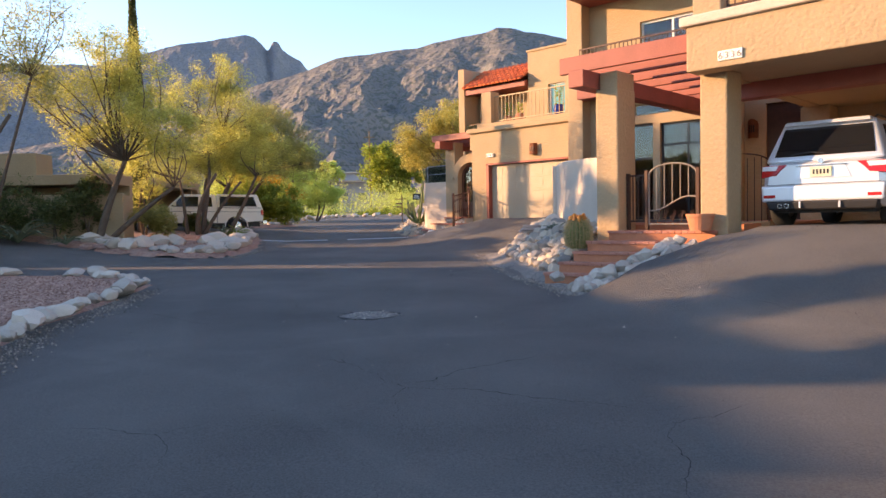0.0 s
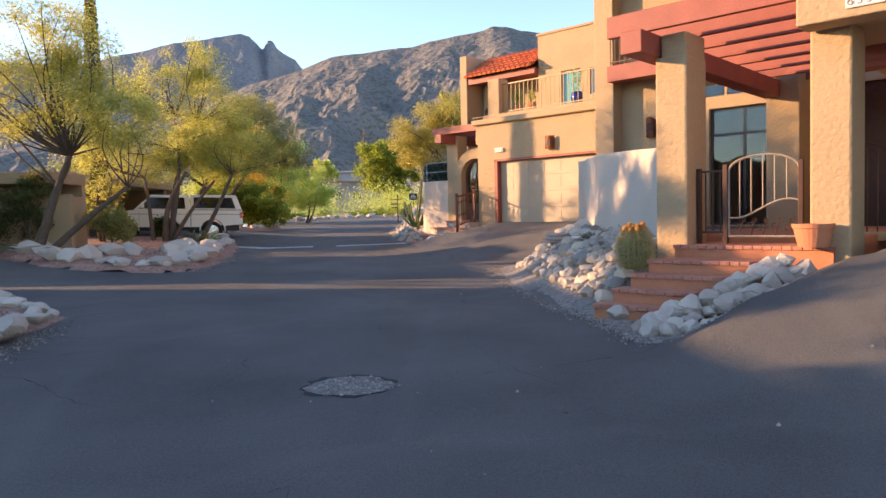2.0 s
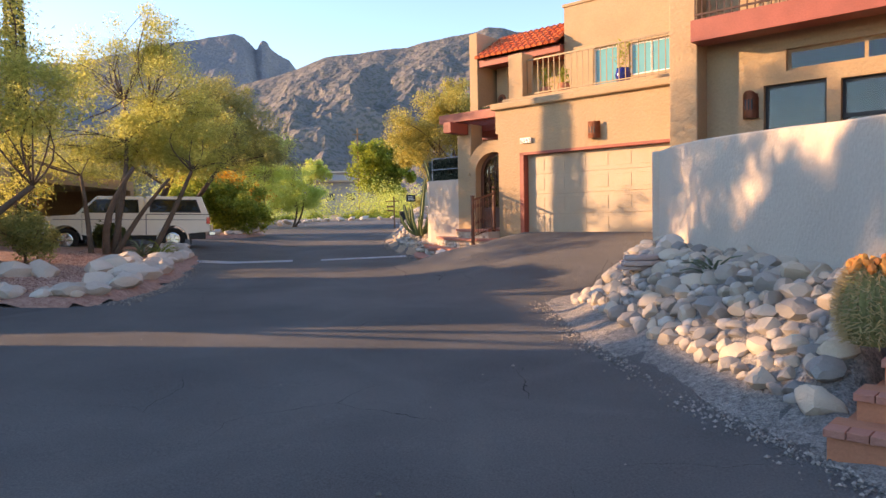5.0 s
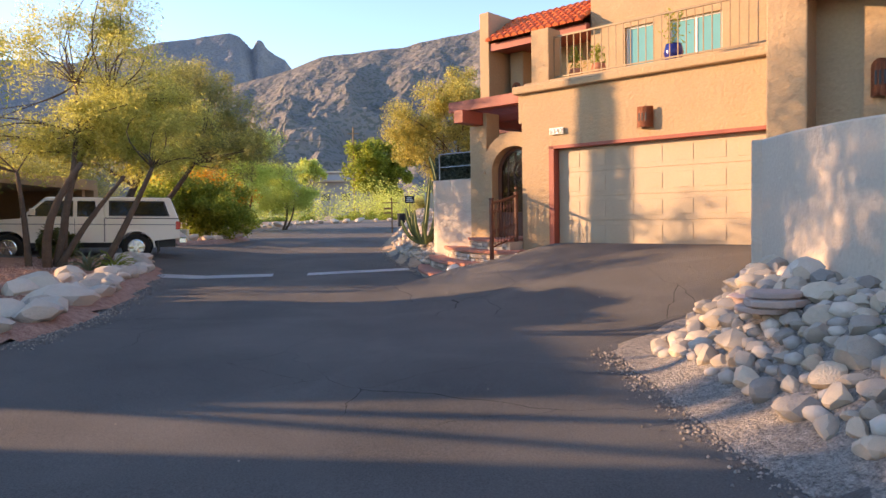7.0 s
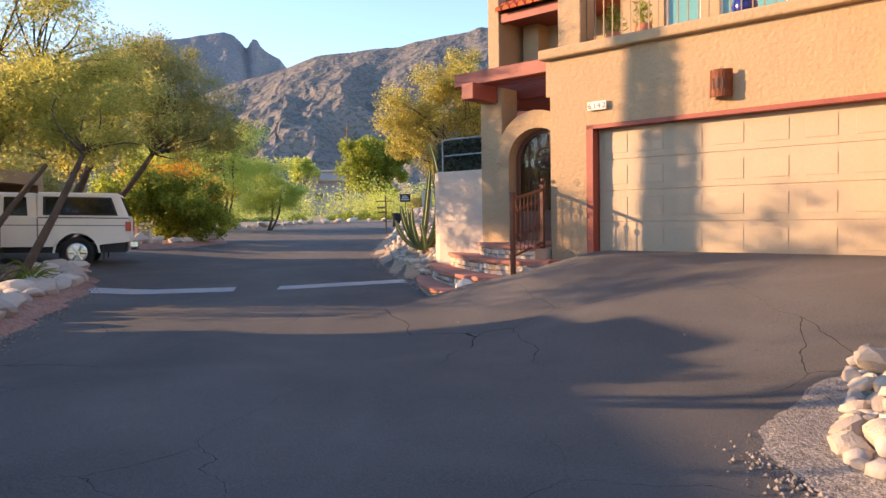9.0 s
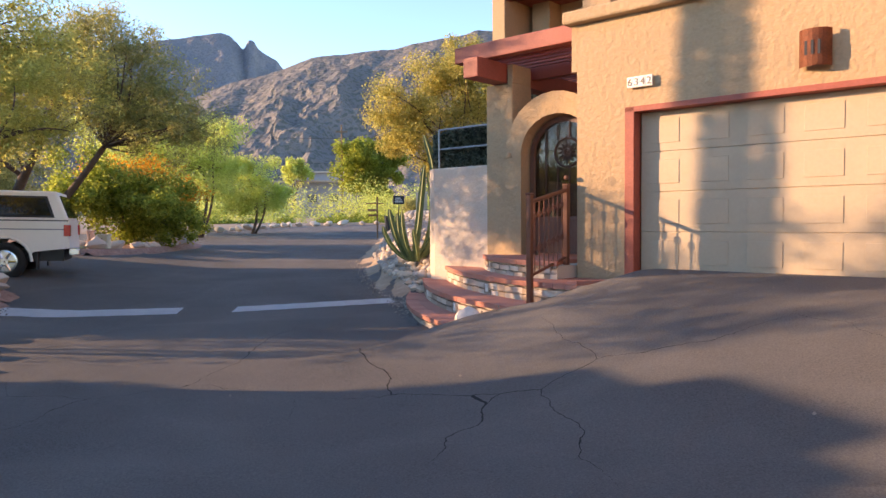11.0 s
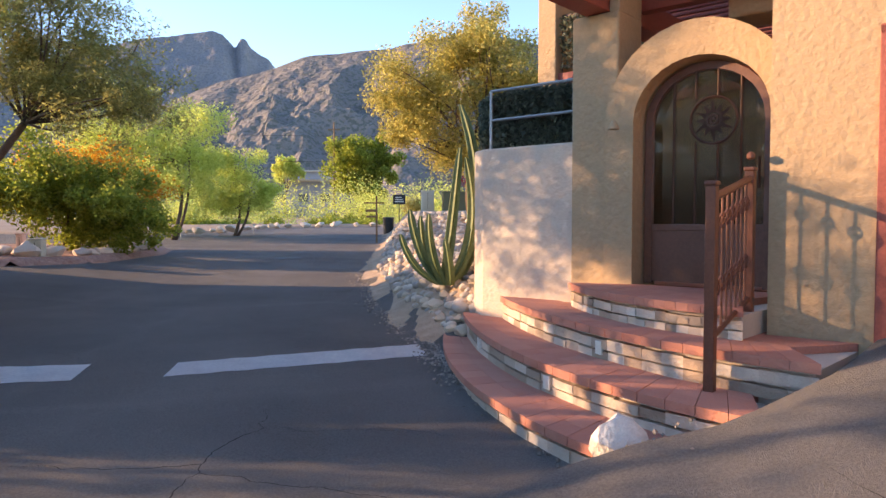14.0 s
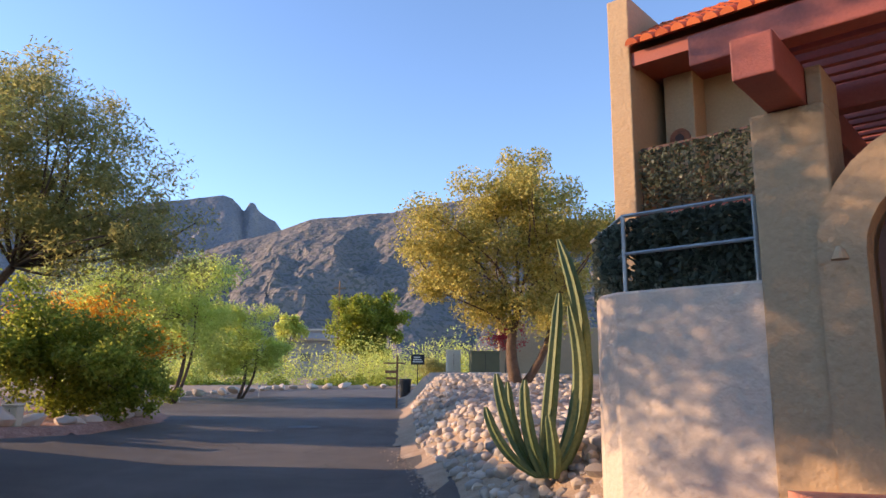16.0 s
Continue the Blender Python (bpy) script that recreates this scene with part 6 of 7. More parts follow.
def suv():
    base = Vector((-3.32, 12.0, 1.19))
    t = thing("suv", "silver sport utility car parked in a carport, rear outward", "car", tuple(base), TURN_H)

    def p(name, bm, m, parent=None, label="", smooth=False):
        return part(name, moved(bm, base), m, parent or t, label, smooth)
    # lower body by sections along its length
    sec = [(0.0, 0.78, 0.42, 0.98), (0.06, 0.86, 0.36, 1.02), (0.25, 0.905, 0.30, 1.05), (1.0, 0.925, 0.28, 1.05), (3.0, 0.925, 0.28, 1.02), (3.9, 0.90, 0.30, 0.96), (4.4, 0.82, 0.34, 0.86), (4.55, 0.70, 0.42, 0.74)]
    b = bmesh.new()
    rows = []
    for y, w, z0, z1 in sec:
        zm = (z0 + z1) / 2
        half = [(w * 0.90, z0), (w * 0.985, z0 + 0.08), (w, zm), (w * 0.985, z1 - 0.14), (w * 0.93, z1 - 0.03), (w * 0.80, z1)]
        rows.append([b.verts.new((x, y, z)) for x, z in half] + [b.verts.new((-x, y, z)) for x, z in half[::-1]])
    for a, c in zip(rows, rows[1:]):
        for k in range(len(a)):
            b.faces.new((a[k], a[(k + 1) % len(a)], c[(k + 1) % len(a)], c[k]))
    b.faces.new(rows[0])
    b.faces.new(rows[-1][::-1])
    body = p("body", b, M_SILVER, smooth=False)
    p("cabin", frustum((-0.86, 0.07), (0.86, 3.45), 1.02, (-0.66, 0.38), (0.66, 2.55), 1.66, 0.06), M_SILVER, smooth=True)
    # rear window following the slope of the hatch
    def hatch(x, s):
        return (x * (1 - 0.16 * s), 0.055 + 0.31 * s, 1.02 + 0.64 * s)
    p("rear_window", panel([hatch(-0.73, 0.16), hatch(0.73, 0.16), hatch(0.72, 0.86), hatch(-0.72, 0.86)], 0.014), M_CARGLASS, label="dark tinted rear window")
    p("spoiler", frustum((-0.62, 0.24), (0.62, 0.55), 1.615, (-0.60, 0.27), (0.60, 0.6), 1.675, 0.015), M_SILVER)
    p("wiper", tube([(0.02, 0.075, 1.14), (-0.18, 0.085, 1.17), (-0.45, 0.075, 1.14)], 0.011, 6), M_BLACK)
    for s in (-1, 1):
        pts = [(s * (0.66 + 0.0), 2.3, 1.60), (s * 0.80, 3.1, 1.12)]
        p("side_window", panel([(s * 0.862, 0.45, 1.08), (s * 0.862, 3.0, 1.08), (s * 0.705, 2.45, 1.56), (s * 0.705, 0.62, 1.56)], 0.012), M_CARGLASS)
        p("tail_light", panel([(s * 0.885, -0.005, 0.80), (s * 0.66, -0.035, 0.83), (s * 0.60, -0.03, 0.90), (s * 0.50, -0.02, 0.985), (s * 0.70, 0.0, 0.985), (s * 0.875, 0.03, 0.985)], 0.04), M_REDLIGHT, label="red tail light")
        p("light_strip", panel([(s * 0.66, -0.03, 0.90), (s * 0.88, 0.012, 0.905), (s * 0.875, 0.02, 0.975), (s * 0.62, -0.015, 0.975)], 0.045), M_CLEARLIGHT, label="pale indicator lens")
        p("reflector", box(s * 0.74 - 0.09, s * 0.74 + 0.09, -0.075, -0.02, 0.46, 0.51, 0.008), M_REDLIGHT, label="red reflector")
        p("roof_rail", tube([(s * 0.60, 0.55, 1.66), (s * 0.62, 0.65, 1.715), (s * 0.62, 2.2, 1.715), (s * 0.60, 2.35, 1.66)], 0.016, 6), M_BLACK)
    p("bumper", frustum((-0.86, -0.07), (0.86, 0.35), 0.40, (-0.88, -0.065), (0.88, 0.35), 0.66, 0.04), M_SILVER, label="silver rear bumper")
    p("bumper_skirt", frustum((-0.76, -0.05), (0.76, 0.3), 0.27, (-0.80, -0.085), (0.80, 0.3), 0.41, 0.03), M_BLACK, label="dark lower bumper")
    for s in (-0.28, 0.28):
        p("bumper_rib", box(s - 0.012, s + 0.012, -0.10, -0.04, 0.30, 0.40), M_SILVER)
    for x in (-0.58, -0.48):
        p("exhaust", lathe([(0.035, 0), (0.038, 0.12), (0.030, 0.12), (0.028, 0.02)], (0, 0, 0), 12), M_CHROME).matrix_basis = Matrix.Translation((x, 0.04, 0.335)) @ Matrix.Rotation(radians(90), 4, "X") @ Matrix.Translation(-base + base)
    p("plate_recess", panel([(-0.42, -0.012, 0.76), (0.42, -0.012, 0.76), (0.33, -0.006, 0.94), (-0.33, -0.006, 0.94)], 0.01), M_SILVER)
    plate = p("licence_plate", box(-0.155, 0.155, -0.034, -0.02, 0.775, 0.93, 0.004), M_PLATE, label="pale licence plate with dark characters")
    for k in range(5):
        p("character_bar", box(-0.11 + 0.05 * k, -0.082 + 0.05 * k, -0.037, -0.0345, 0.82, 0.89), M_BLACK, plate)
    p("handle_strip", box(-0.36, 0.36, -0.03, 0.0, 0.945, 0.965, 0.005), M_CHROME)
    p("badge", tube([(0, -0.028, 1.02), (0, -0.012, 1.02)], 0.042, 16), M_CHROME, label="round chrome badge")
    p("seam", box(-0.80, 0.80, -0.012, 0.0, 0.668, 0.676), M_BLACK)
    p("antenna", frustum((-0.02, 0.62), (0.02, 0.80), 1.67, (-0.008, 0.74), (0.008, 0.79), 1.73, 0.004), M_SILVER)
    for y in (0.82, 3.62):
        for s in (-1, 1):
            wheel(t, base + Vector((s * 0.80, y, 0.36)), 0.36, 0.24, (s, 0), 5, M_CHROME)
    p("underbody", box(-0.7, 0.7, 0.2, 4.2, 0.22, 0.4), M_BLACK)
    return t


M_PLATE = mat("plate_cream", (0.52, 0.55, 0.42), 0.6, vary=0.2, scale=14)
suv()


def truck():
    ang = math.degrees(math.atan2(-0.325, -0.945))
    t = thing("pickup_truck", "white older pickup truck with a matching camper shell", "truck", (0, 0, 0))
    t.matrix_basis = pose(-9.15, 31.40, 0.91, 0.0, -1.3, ang)
    OFFSET[t.name] = Vector((0, 0, 0))

    def arch(cx, r, n=9):
        return [(cx + r * math.cos(math.pi * (1 - k / n)), 0.36 + r * math.sin(math.pi * (1 - k / n))) for k in range(n + 1)]

    def prism(profile, y0, y1, bevel=0.02):
        b = bmesh.new()
        a = [b.verts.new((x, y0, z)) for x, z in profile]
        c = [b.verts.new((x, y1, z)) for x, z in profile]
        b.faces.new(a)
        b.faces.new(c[::-1])
        n = len(profile)
        for k in range(n):
            b.faces.new((a[k], c[k], c[(k + 1) % n], a[(k + 1) % n]))
        return b
    lower = [(-1.12, 0.62), (-0.5, 0.55)] + arch(0, 0.47)[1:-1] + [(0.5, 0.50), (2.55, 0.50)] + arch(3.08, 0.47)[1:-1] + [(3.6, 0.55), (3.86, 0.60), (3.88, 0.95), (3.80, 1.06), (2.75, 1.14), (-1.10, 1.16)]
    part("body", prism(lower, -0.82, 0.82), M_WHITE, t)
    cab = frustum((0.78, -0.80), (2.82, 0.80), 1.13, (0.86, -0.66), (2.20, 0.66), 1.72, 0.05)
    part("cab", cab, M_WHITE, t, smooth=True)
    part("camper_shell", frustum((-1.10, -0.80), (0.80, 0.80), 1.15, (-0.88, -0.68), (0.80, 0.68), 1.74, 0.05), M_WHITE, t, "white camper shell", smooth=True)
    for s in (-1, 1):
        def sp(x, z, out=0.012):
            k = (z - 1.13) / 0.59
            return (x, s * (0.80 - 0.14 * k + out), z)
        part("side_window", panel([sp(1.55, 1.20), sp(2.62, 1.20), sp(2.22, 1.62), sp(1.55, 1.62)], 0.02), M_CARGLASS, t)
        part("side_window", panel([sp(0.98, 1.20), sp(1.45, 1.20), sp(1.45, 1.62), sp(1.02, 1.62)], 0.02), M_CARGLASS, t)
        part("shell_window", panel([(-0.80, s * 0.80, 1.26), (0.62, s * 0.80, 1.26), (0.62, s * 0.725, 1.60), (-0.68, s * 0.725, 1.60)], 0.02), M_CARGLASS, t, "long dark shell window")
        part("window_trim", panel([(-0.86, s * 0.795, 1.22), (0.68, s * 0.795, 1.22), (0.68, s * 0.715, 1.64), (-0.72, s * 0.715, 1.64)], 0.015), M_BLACK, t)
        part("stripe", box(-1.05, 3.4, s * 0.823 - 0.003, s * 0.823 + 0.003, 0.98, 1.0), M_STRIPE, t, "grey side stripe")
        part("stripe", box(-1.10, 0.78, s * 0.818 - 0.003, s * 0.818 + 0.003, 1.150, 1.172), M_BLACK, t)
        part("door_seam", box(1.50, 1.512, s * 0.822 - 0.003, s * 0.822 + 0.003, 0.52, 1.14), M_STRIPE, t)
        part("door_seam", box(2.60, 2.612, s * 0.822 - 0.003, s * 0.822 + 0.003, 0.52, 1.14), M_STRIPE, t)
        part("bed_seam", box(0.77, 0.80, s * 0.822 - 0.003, s * 0.822 + 0.003, 0.52, 1.16), M_STRIPE, t)
        part("tail_light", box(-1.135, -1.02, s * 0.76 - 0.06, s * 0.76 + 0.07, 0.86, 1.08, 0.008), M_REDLIGHT, t, "red tail light")
        part("mirror", box(2.42, 2.55, s * 0.90 - 0.07, s * 0.90 + 0.07, 1.22, 1.40, 0.02), M_WHITE, t)
        part("headlight", box(3.84, 3.90, s * 0.62 - 0.14, s * 0.62 + 0.14, 0.80, 0.96, 0.01), M_CLEARLIGHT, t)
        part("mud_flap", box(-0.56, -0.53, s * 0.66 - 0.12, s * 0.66 + 0.12, 0.2, 0.56), M_BLACK, t)
        for x, r in ((0, 0.47), (3.08, 0.47)):
            b = bmesh.new()
            tube([(px2, s * 0.825, pz) for px2, pz in arch(x, r)], 0.028, 6, b)
            part("arch_trim", b, M_WHITE, t)
            wheel(t, (x, s * 0.72, 0.36), 0.37, 0.26, (0, s), 6, M_CHROME)
    part("windscreen", panel([(2.80, -0.70, 1.17), (2.80, 0.70, 1.17), (2.235, 0.60, 1.68), (2.235, -0.60, 1.68)], 0.02), M_CARGLASS, t)
    part("rear_glass", panel([(-1.095, -0.62, 1.22), (-1.095, 0.62, 1.22), (-0.93, 0.56, 1.66), (-0.93, -0.56, 1.66)], 0.02), M_CARGLASS, t)
    part("bumper", box(-1.30, -1.10, -0.80, 0.80, 0.48, 0.62, 0.02), M_CHROME, t, "chrome step bumper")
    part("bumper", box(3.86, 4.0, -0.80, 0.80, 0.50, 0.66, 0.02), M_CHROME, t)
    part("underbody", box(-1.0, 3.7, -0.6, 0.6, 0.36, 0.58), M_BLACK, t)
    return t


M_STRIPE = mat("grey_stripe", (0.22, 0.22, 0.23), 0.5, vary=0.1)
truck()

# ---- road markings and repairs ----
def strip(name, label, poly, material, dz=0.006):
    bm = bmesh.new()
    (xa, ya), (xb, yb), (xc, yc), (xd, yd) = poly
    n = 14
    rows = []
    for k in range(n + 1):
        s = k / n
        p = (xa + (xb - xa) * s, ya + (yb - ya) * s)
        q = (xd + (xc - xd) * s, yd + (yc - yd) * s)
        j = 0.02 * math.sin(k * 2.7)
        rows.append([bm.verts.new((x, y + j, ground_z(x, y) + dz)) for x, y in (p, q)])
    for a, b in zip(rows, rows[1:]):
        bm.faces.new((a[0], b[0], b[1], a[1]))
    bmesh.ops.solidify(bm, geom=list(bm.faces), thickness=0.004)
    return setting(name, bm, material, label, category="road marking")


strip("line_marking_1", "worn white painted stop line", [(-3.63, 27.06), (-1.28, 27.86), (-1.36, 28.44), (-3.68, 27.62)], M_PAINTLINE)
strip("line_marking_2", "worn white painted stop line", [(-7.0, 26.62), (-4.38, 26.95), (-4.48, 27.58), (-7.05, 27.3)], M_PAINTLINE)


def flat_patch(name, label, x, y, rx, ry, material, seed, dz=0.006, category="road patch"):
    rnd = random.Random(seed)
    bm = bmesh.new()
    n = 28
    c = bm.verts.new((x, y, ground_z(x, y) + dz + 0.004))
    ring = []
    for k in range(n):
        a = 2 * math.pi * k / n
        r = 1 + rnd.uniform(-0.10, 0.10)
        px3, py3 = x + rx * r * math.cos(a), y + ry * r * math.sin(a)
        ring.append(bm.verts.new((px3, py3, ground_z(px3, py3) + dz * 0.6)))
    for k in range(n):
        bm.faces.new((c, ring[k], ring[(k + 1) % n]))
    return setting(name, bm, material, label, category=category)


flat_patch("pothole_rim", "dark tar rim of a mended pothole", -0.96, 9.0, 0.39, 0.36, M_TAR, 1, 0.004)
flat_patch("pothole_patch", "gravelly mended pothole in asphalt", -0.95, 8.98, 0.34, 0.31, M_PATCH, 2, 0.012)
flat_patch("manhole_cover", "round grey manhole cover in the road", -4.9, 41.0, 0.38, 0.42, M_MANHOLE, 3, 0.012, "manhole cover")

# ---- the plots to the west ----
def west_house():
    t = thing("bungalow", "low flat-roofed tan stucco house with a garden wall and carport", "house", (-17, 25, 0.9))
    part("roof", box(-17.15, -10.35, 22.1, 23.9, 2.72, 3.04, 0.02), M_STUCCO, t, "flat roof with a thick stucco edge")
    part("parapet", box(-17.15, -13.0, 22.9, 23.88, 3.04, 3.80, 0.02), M_STUCCO, t)
    part("wall", wall_open(-17.15, -10.36, 0.6, 2.72, 23.65, 23.86, [(-13.4, -12.2, 1.6, 2.5)]), M_STUCCO, t)
    window(t, -13.4, -12.2, 1.6, 2.5, 23.65, M_BLACK, M_CARGLASS, 1, label="dark window")
    part("side_wall", box(-10.56, -10.36, 22.45, 23.65, 0.6, 2.40), M_STUCCO, t)
    part("garden_wall", box(-15.0, -9.95, 22.2, 22.4, 0.7, 2.42, 0.02), M_STUCCO, t, "tan stucco garden wall")
    part("carport_roof", box(-30.2, -12.0, 27.6, 35.3, 3.05, 3.4, 0.02), M_STUCCO, t)
    part("north_wall", box(-15.2, -12.05, 27.4, 27.6, 0.6, 3.05), M_STUCCO, t)
    part("back_wall", box(-30, -12.0, 35.0, 35.3, 0.6, 3.05), M_STUCCO, t)
    part("inner_wall", box(-15.4, -15.2, 27.4, 35.0, 0.6, 3.05), M_STUCCO, t)
    part("carport_post", box(-12.35, -12.15, 34.5, 34.7, 0.8, 3.05), M_STUCCO, t)


west_house()


def sun_block_house(x0, x1, y0, y1, h, label):
    g = ground_z((x0 + x1) / 2, (y0 + y1) / 2)
    t = thing("bungalow", label, "house", ((x0 + x1) / 2, (y0 + y1) / 2, g))
    part("wall", wall_open(x1 - x0 and x0, x1, g - 0.3, g + h, y1 - 0.25, y1, [(x1 - 3.0, x1 - 1.6, g + 1.0, g + 2.2)]), M_STUCCO, t)
    part("wall", box(x1 - 0.25, x1, y0, y1 - 0.25, g - 0.3, g + h), M_STUCCO, t)
    part("wall", box(x0, x0 + 0.25, y0, y1 - 0.25, g - 0.3, g + h), M_STUCCO, t)
    part("wall", box(x0, x1, y0, y0 + 0.25, g - 0.3, g + h), M_STUCCO, t)
    part("roof", box(x0 - 0.1, x1 + 0.1, y0 - 0.1, y1 + 0.1, g + h, g + h + 0.25, 0.03), M_STUCCO, t)


# Houses added out of view; their rooflines keep the low sun off the road.
sun_block_house(-34, -20, -14, 6.9, 4.35, "flat-roofed tan stucco house added out of view on a side plot to block sun")
sun_block_house(-34, -20.2, 6.92, 8.8, 4.2, "low flat-roofed tan stucco wing added out of view between two houses to block sun")
sun_block_house(-34, -20, 8.82, 18.2, 4.35, "flat-roofed tan stucco house added out of view at the end of a side drive to block sun")
sun_block_house(-33, -17.2, 19.5, 24.8, 2.4, "low flat-roofed tan stucco house added out of view behind a garden to block sun")
sun_block_house(-46, -34, 40, 52, 2.9, "flat-roofed tan stucco house added out of view on a side plot to block sun")


def flag():
    t = thing("flag", "striped red and white flag with blue corner", "flag", (-12.5, 28.0, 2.0))
    part("pole", tube([(-12.4, 27.65, 2.0), (-12.7, 28.5, 3.2)], 0.018, 6), M_WHITE, t)

    def cloth(s0, s1, r0, r1, m, name):
        b = bmesh.new()
        rows = []
        for i in range(7):
            s = s0 + (s1 - s0) * i / 6
            row = []
            for j in range(2):
                r = r0 + (r1 - r0) * j
                row.append(b.verts.new((-12.68 + 0.75 * s + 0.04 * math.sin(s * 9), 28.45 + 0.05 * math.sin(s * 7 + 1), 3.12 - 0.62 * r - 0.42 * s)))
            rows.append(row)
        for p, q in zip(rows, rows[1:]):
            b.faces.new((p[0], p[1], q[1], q[0]))
        bmesh.ops.solidify(b, geom=list(b.faces), thickness=0.004)
        part(name, b, m, t)
    for k in range(9):
        cloth(0.4 if k < 5 else 0.0, 1.0, k / 9, (k + 1) / 9, M_FLAGRED if k % 2 == 0 else M_WHITE, "stripe")
    cloth(0.0, 0.4, 0.0, 5 / 9, M_FLAGBLUE, "canton")


M_FLAGRED = mat("flag_red", (0.40, 0.03, 0.05), 0.8, vary=0.1)
M_FLAGBLUE = mat("flag_blue", (0.03, 0.04, 0.16), 0.8, vary=0.1)
flag()


def path_light(x, y):
    g = ground_z(x, y) + 0.1
    t = thing("path_light", "small metal path light on a stake in gravel", "garden lamp", (x, y, g))
    part("stake", tube([(x, y, g - 0.1), (x, y, g + 0.3)], 0.014, 6), M_GALV, t)
    part("lens", lathe([(0.045, 0.28), (0.05, 0.36)], (x, y, g), 12), M_CLEARLIGHT, t)
    part("cap", lathe([(0.08, 0.36), (0.07, 0.39), (0.02, 0.43)], (x, y, g), 12), M_GALV, t)


path_light(-9.9, 24.6)
path_light(-9.2, 56.5)
path_light(-11.2, 51.5)


def utility(name, label, x, y, w, d, h, m, z=None):
    g = ground_z(x, y) + 0.05 if z is None else z
    t = thing(name, label, "utility box", (x, y, g))
    part("base", box(x - w / 2 - 0.05, x + w / 2 + 0.05, y - d / 2 - 0.05, y + d / 2 + 0.05, g - 0.1, g + 0.06, 0.01), M_CONC, t)
    part("cabinet", box(x - w / 2, x + w / 2, y - d / 2, y + d / 2, g + 0.06, g + h, 0.02), m, t)
    part("lid", box(x - w / 2 - 0.015, x + w / 2 + 0.015, y - d / 2 - 0.015, y + d / 2 + 0.015, g + h, g + h + 0.04, 0.01), m, t)
    part("door_seam", box(x - 0.006, x + 0.006, y - d / 2 - 0.004, y - d / 2, g + 0.12, g + h - 0.05), M_BLACK, t)


M_UTIL = mat("utility_green", (0.10, 0.11, 0.06), 0.6, vary=0.15, scale=4)
M_CREAM = mat("cream_metal", (0.55, 0.52, 0.40), 0.6, vary=0.1)
utility("utility_cabinet", "olive green electrical cabinet on the bank", 0.3, 48.0, 1.0, 0.8, 0.75, M_UTIL)
utility("utility_cabinet", "cream electrical cabinet on the bank", -0.75, 48.6, 0.5, 0.6, 0.8, M_CREAM)
utility("utility_pedestal", "small cream service pedestal in gravel", -9.66, 36.8, 0.28, 0.25, 0.42, M_CREAM)
utility("utility_pedestal", "small tan service pedestal in gravel", -10.06, 36.9, 0.16, 0.16, 0.5, M_PINK)


def sign_post(x, y, h, arms, label):
    g = ground_z(x, y)
    t = thing("sign_post", label, "sign", (x, y, g))
    part("post", box(x - 0.035, x + 0.035, y - 0.035, y + 0.035, g - 0.1, g + h, 0.005), M_BROWNWOOD, t)
    for z, w, off, hh in arms:
        part("board", box(x - w / 2 + off, x + w / 2 + off, y - 0.06, y - 0.035, g + z, g + z + hh, 0.004), M_BROWNWOOD, t)


M_BROWNWOOD = mat("brown_board", (0.20, 0.12, 0.06), 0.8, vary=0.25, scale=5)
sign_post(-2.75, 48.8, 1.85, [(1.55, 0.8, -0.1, 0.05), (1.22, 0.45, -0.2, 0.10), (1.0, 0.4, -0.2, 0.08)], "brown wooden post with small hanging boards")
t = thing("small_sign", "small dark sign board on a post with white bars of writing", "sign", (-1.95, 55.0, ground_z(-1.95, 55)))
g = ground_z(-1.95, 55)
part("post", box(-1.97, -1.93, 54.98, 55.02, g - 0.1, g + 1.0), M_BLACK, t)
part("board", box(-2.25, -1.65, 54.95, 54.98, g + 0.9, g + 1.35, 0.005), M_BLACK, t)
for k in range(3):
    part("letter_bar", box(-2.17 + 0.02 * k, -1.73 - 0.05 * k, 54.94, 54.949, g + 1.0 + 0.1 * k, g + 1.05 + 0.1 * k), M_SIGN, t)
g = ground_z(-2.5, 56)
t = thing("waste_bin", "dark round waste bin beside the road", "bin", (-2.5, 56, g))
part("drum", lathe([(0.24, -0.05), (0.27, 0.75), (0.24, 0.76)], (-2.5, 56, g), 16), M_BLACK, t)
part("rim", lathe([(0.29, 0.76), (0.29, 0.82), (0.2, 0.84)], (-2.5, 56, g), 16), M_BLACK, t)


def wall_c():
    t = thing("garden_wall", "tan stucco garden wall behind a bank", "wall", (4.0, 52.0, 1.8))
    part("wall", box(1.6, 9.0, 51.9, 52.15, 1.0, 4.4, 0.03), M_STUCCO, t)
    part("pier", box(1.3, 1.75, 51.75, 52.3, 1.0, 4.6, 0.04), M_STUCCO, t)


wall_c()
t = tree("bougainvillea", "red-flowering shrub against a tan wall", 1.4, 50.6, [(0, 0, 0.1, 0, 1.0, 0.03)], [(0, 0, 1.5, 0.8, 0.5, 0.9, 1500)], L_RED, 80, (0.06, 0.08), category="shrub")
tree("shrub", "rounded clipped grey-green bush beside the road", -1.15, 57.5, [(0, 0, 0.05, 0, 0.5, 0.04)], [(0, 0, 0.75, 1.0, 1.0, 0.62, 6000)], L_GREY, 81, (0.05, 0.09), category="shrub")


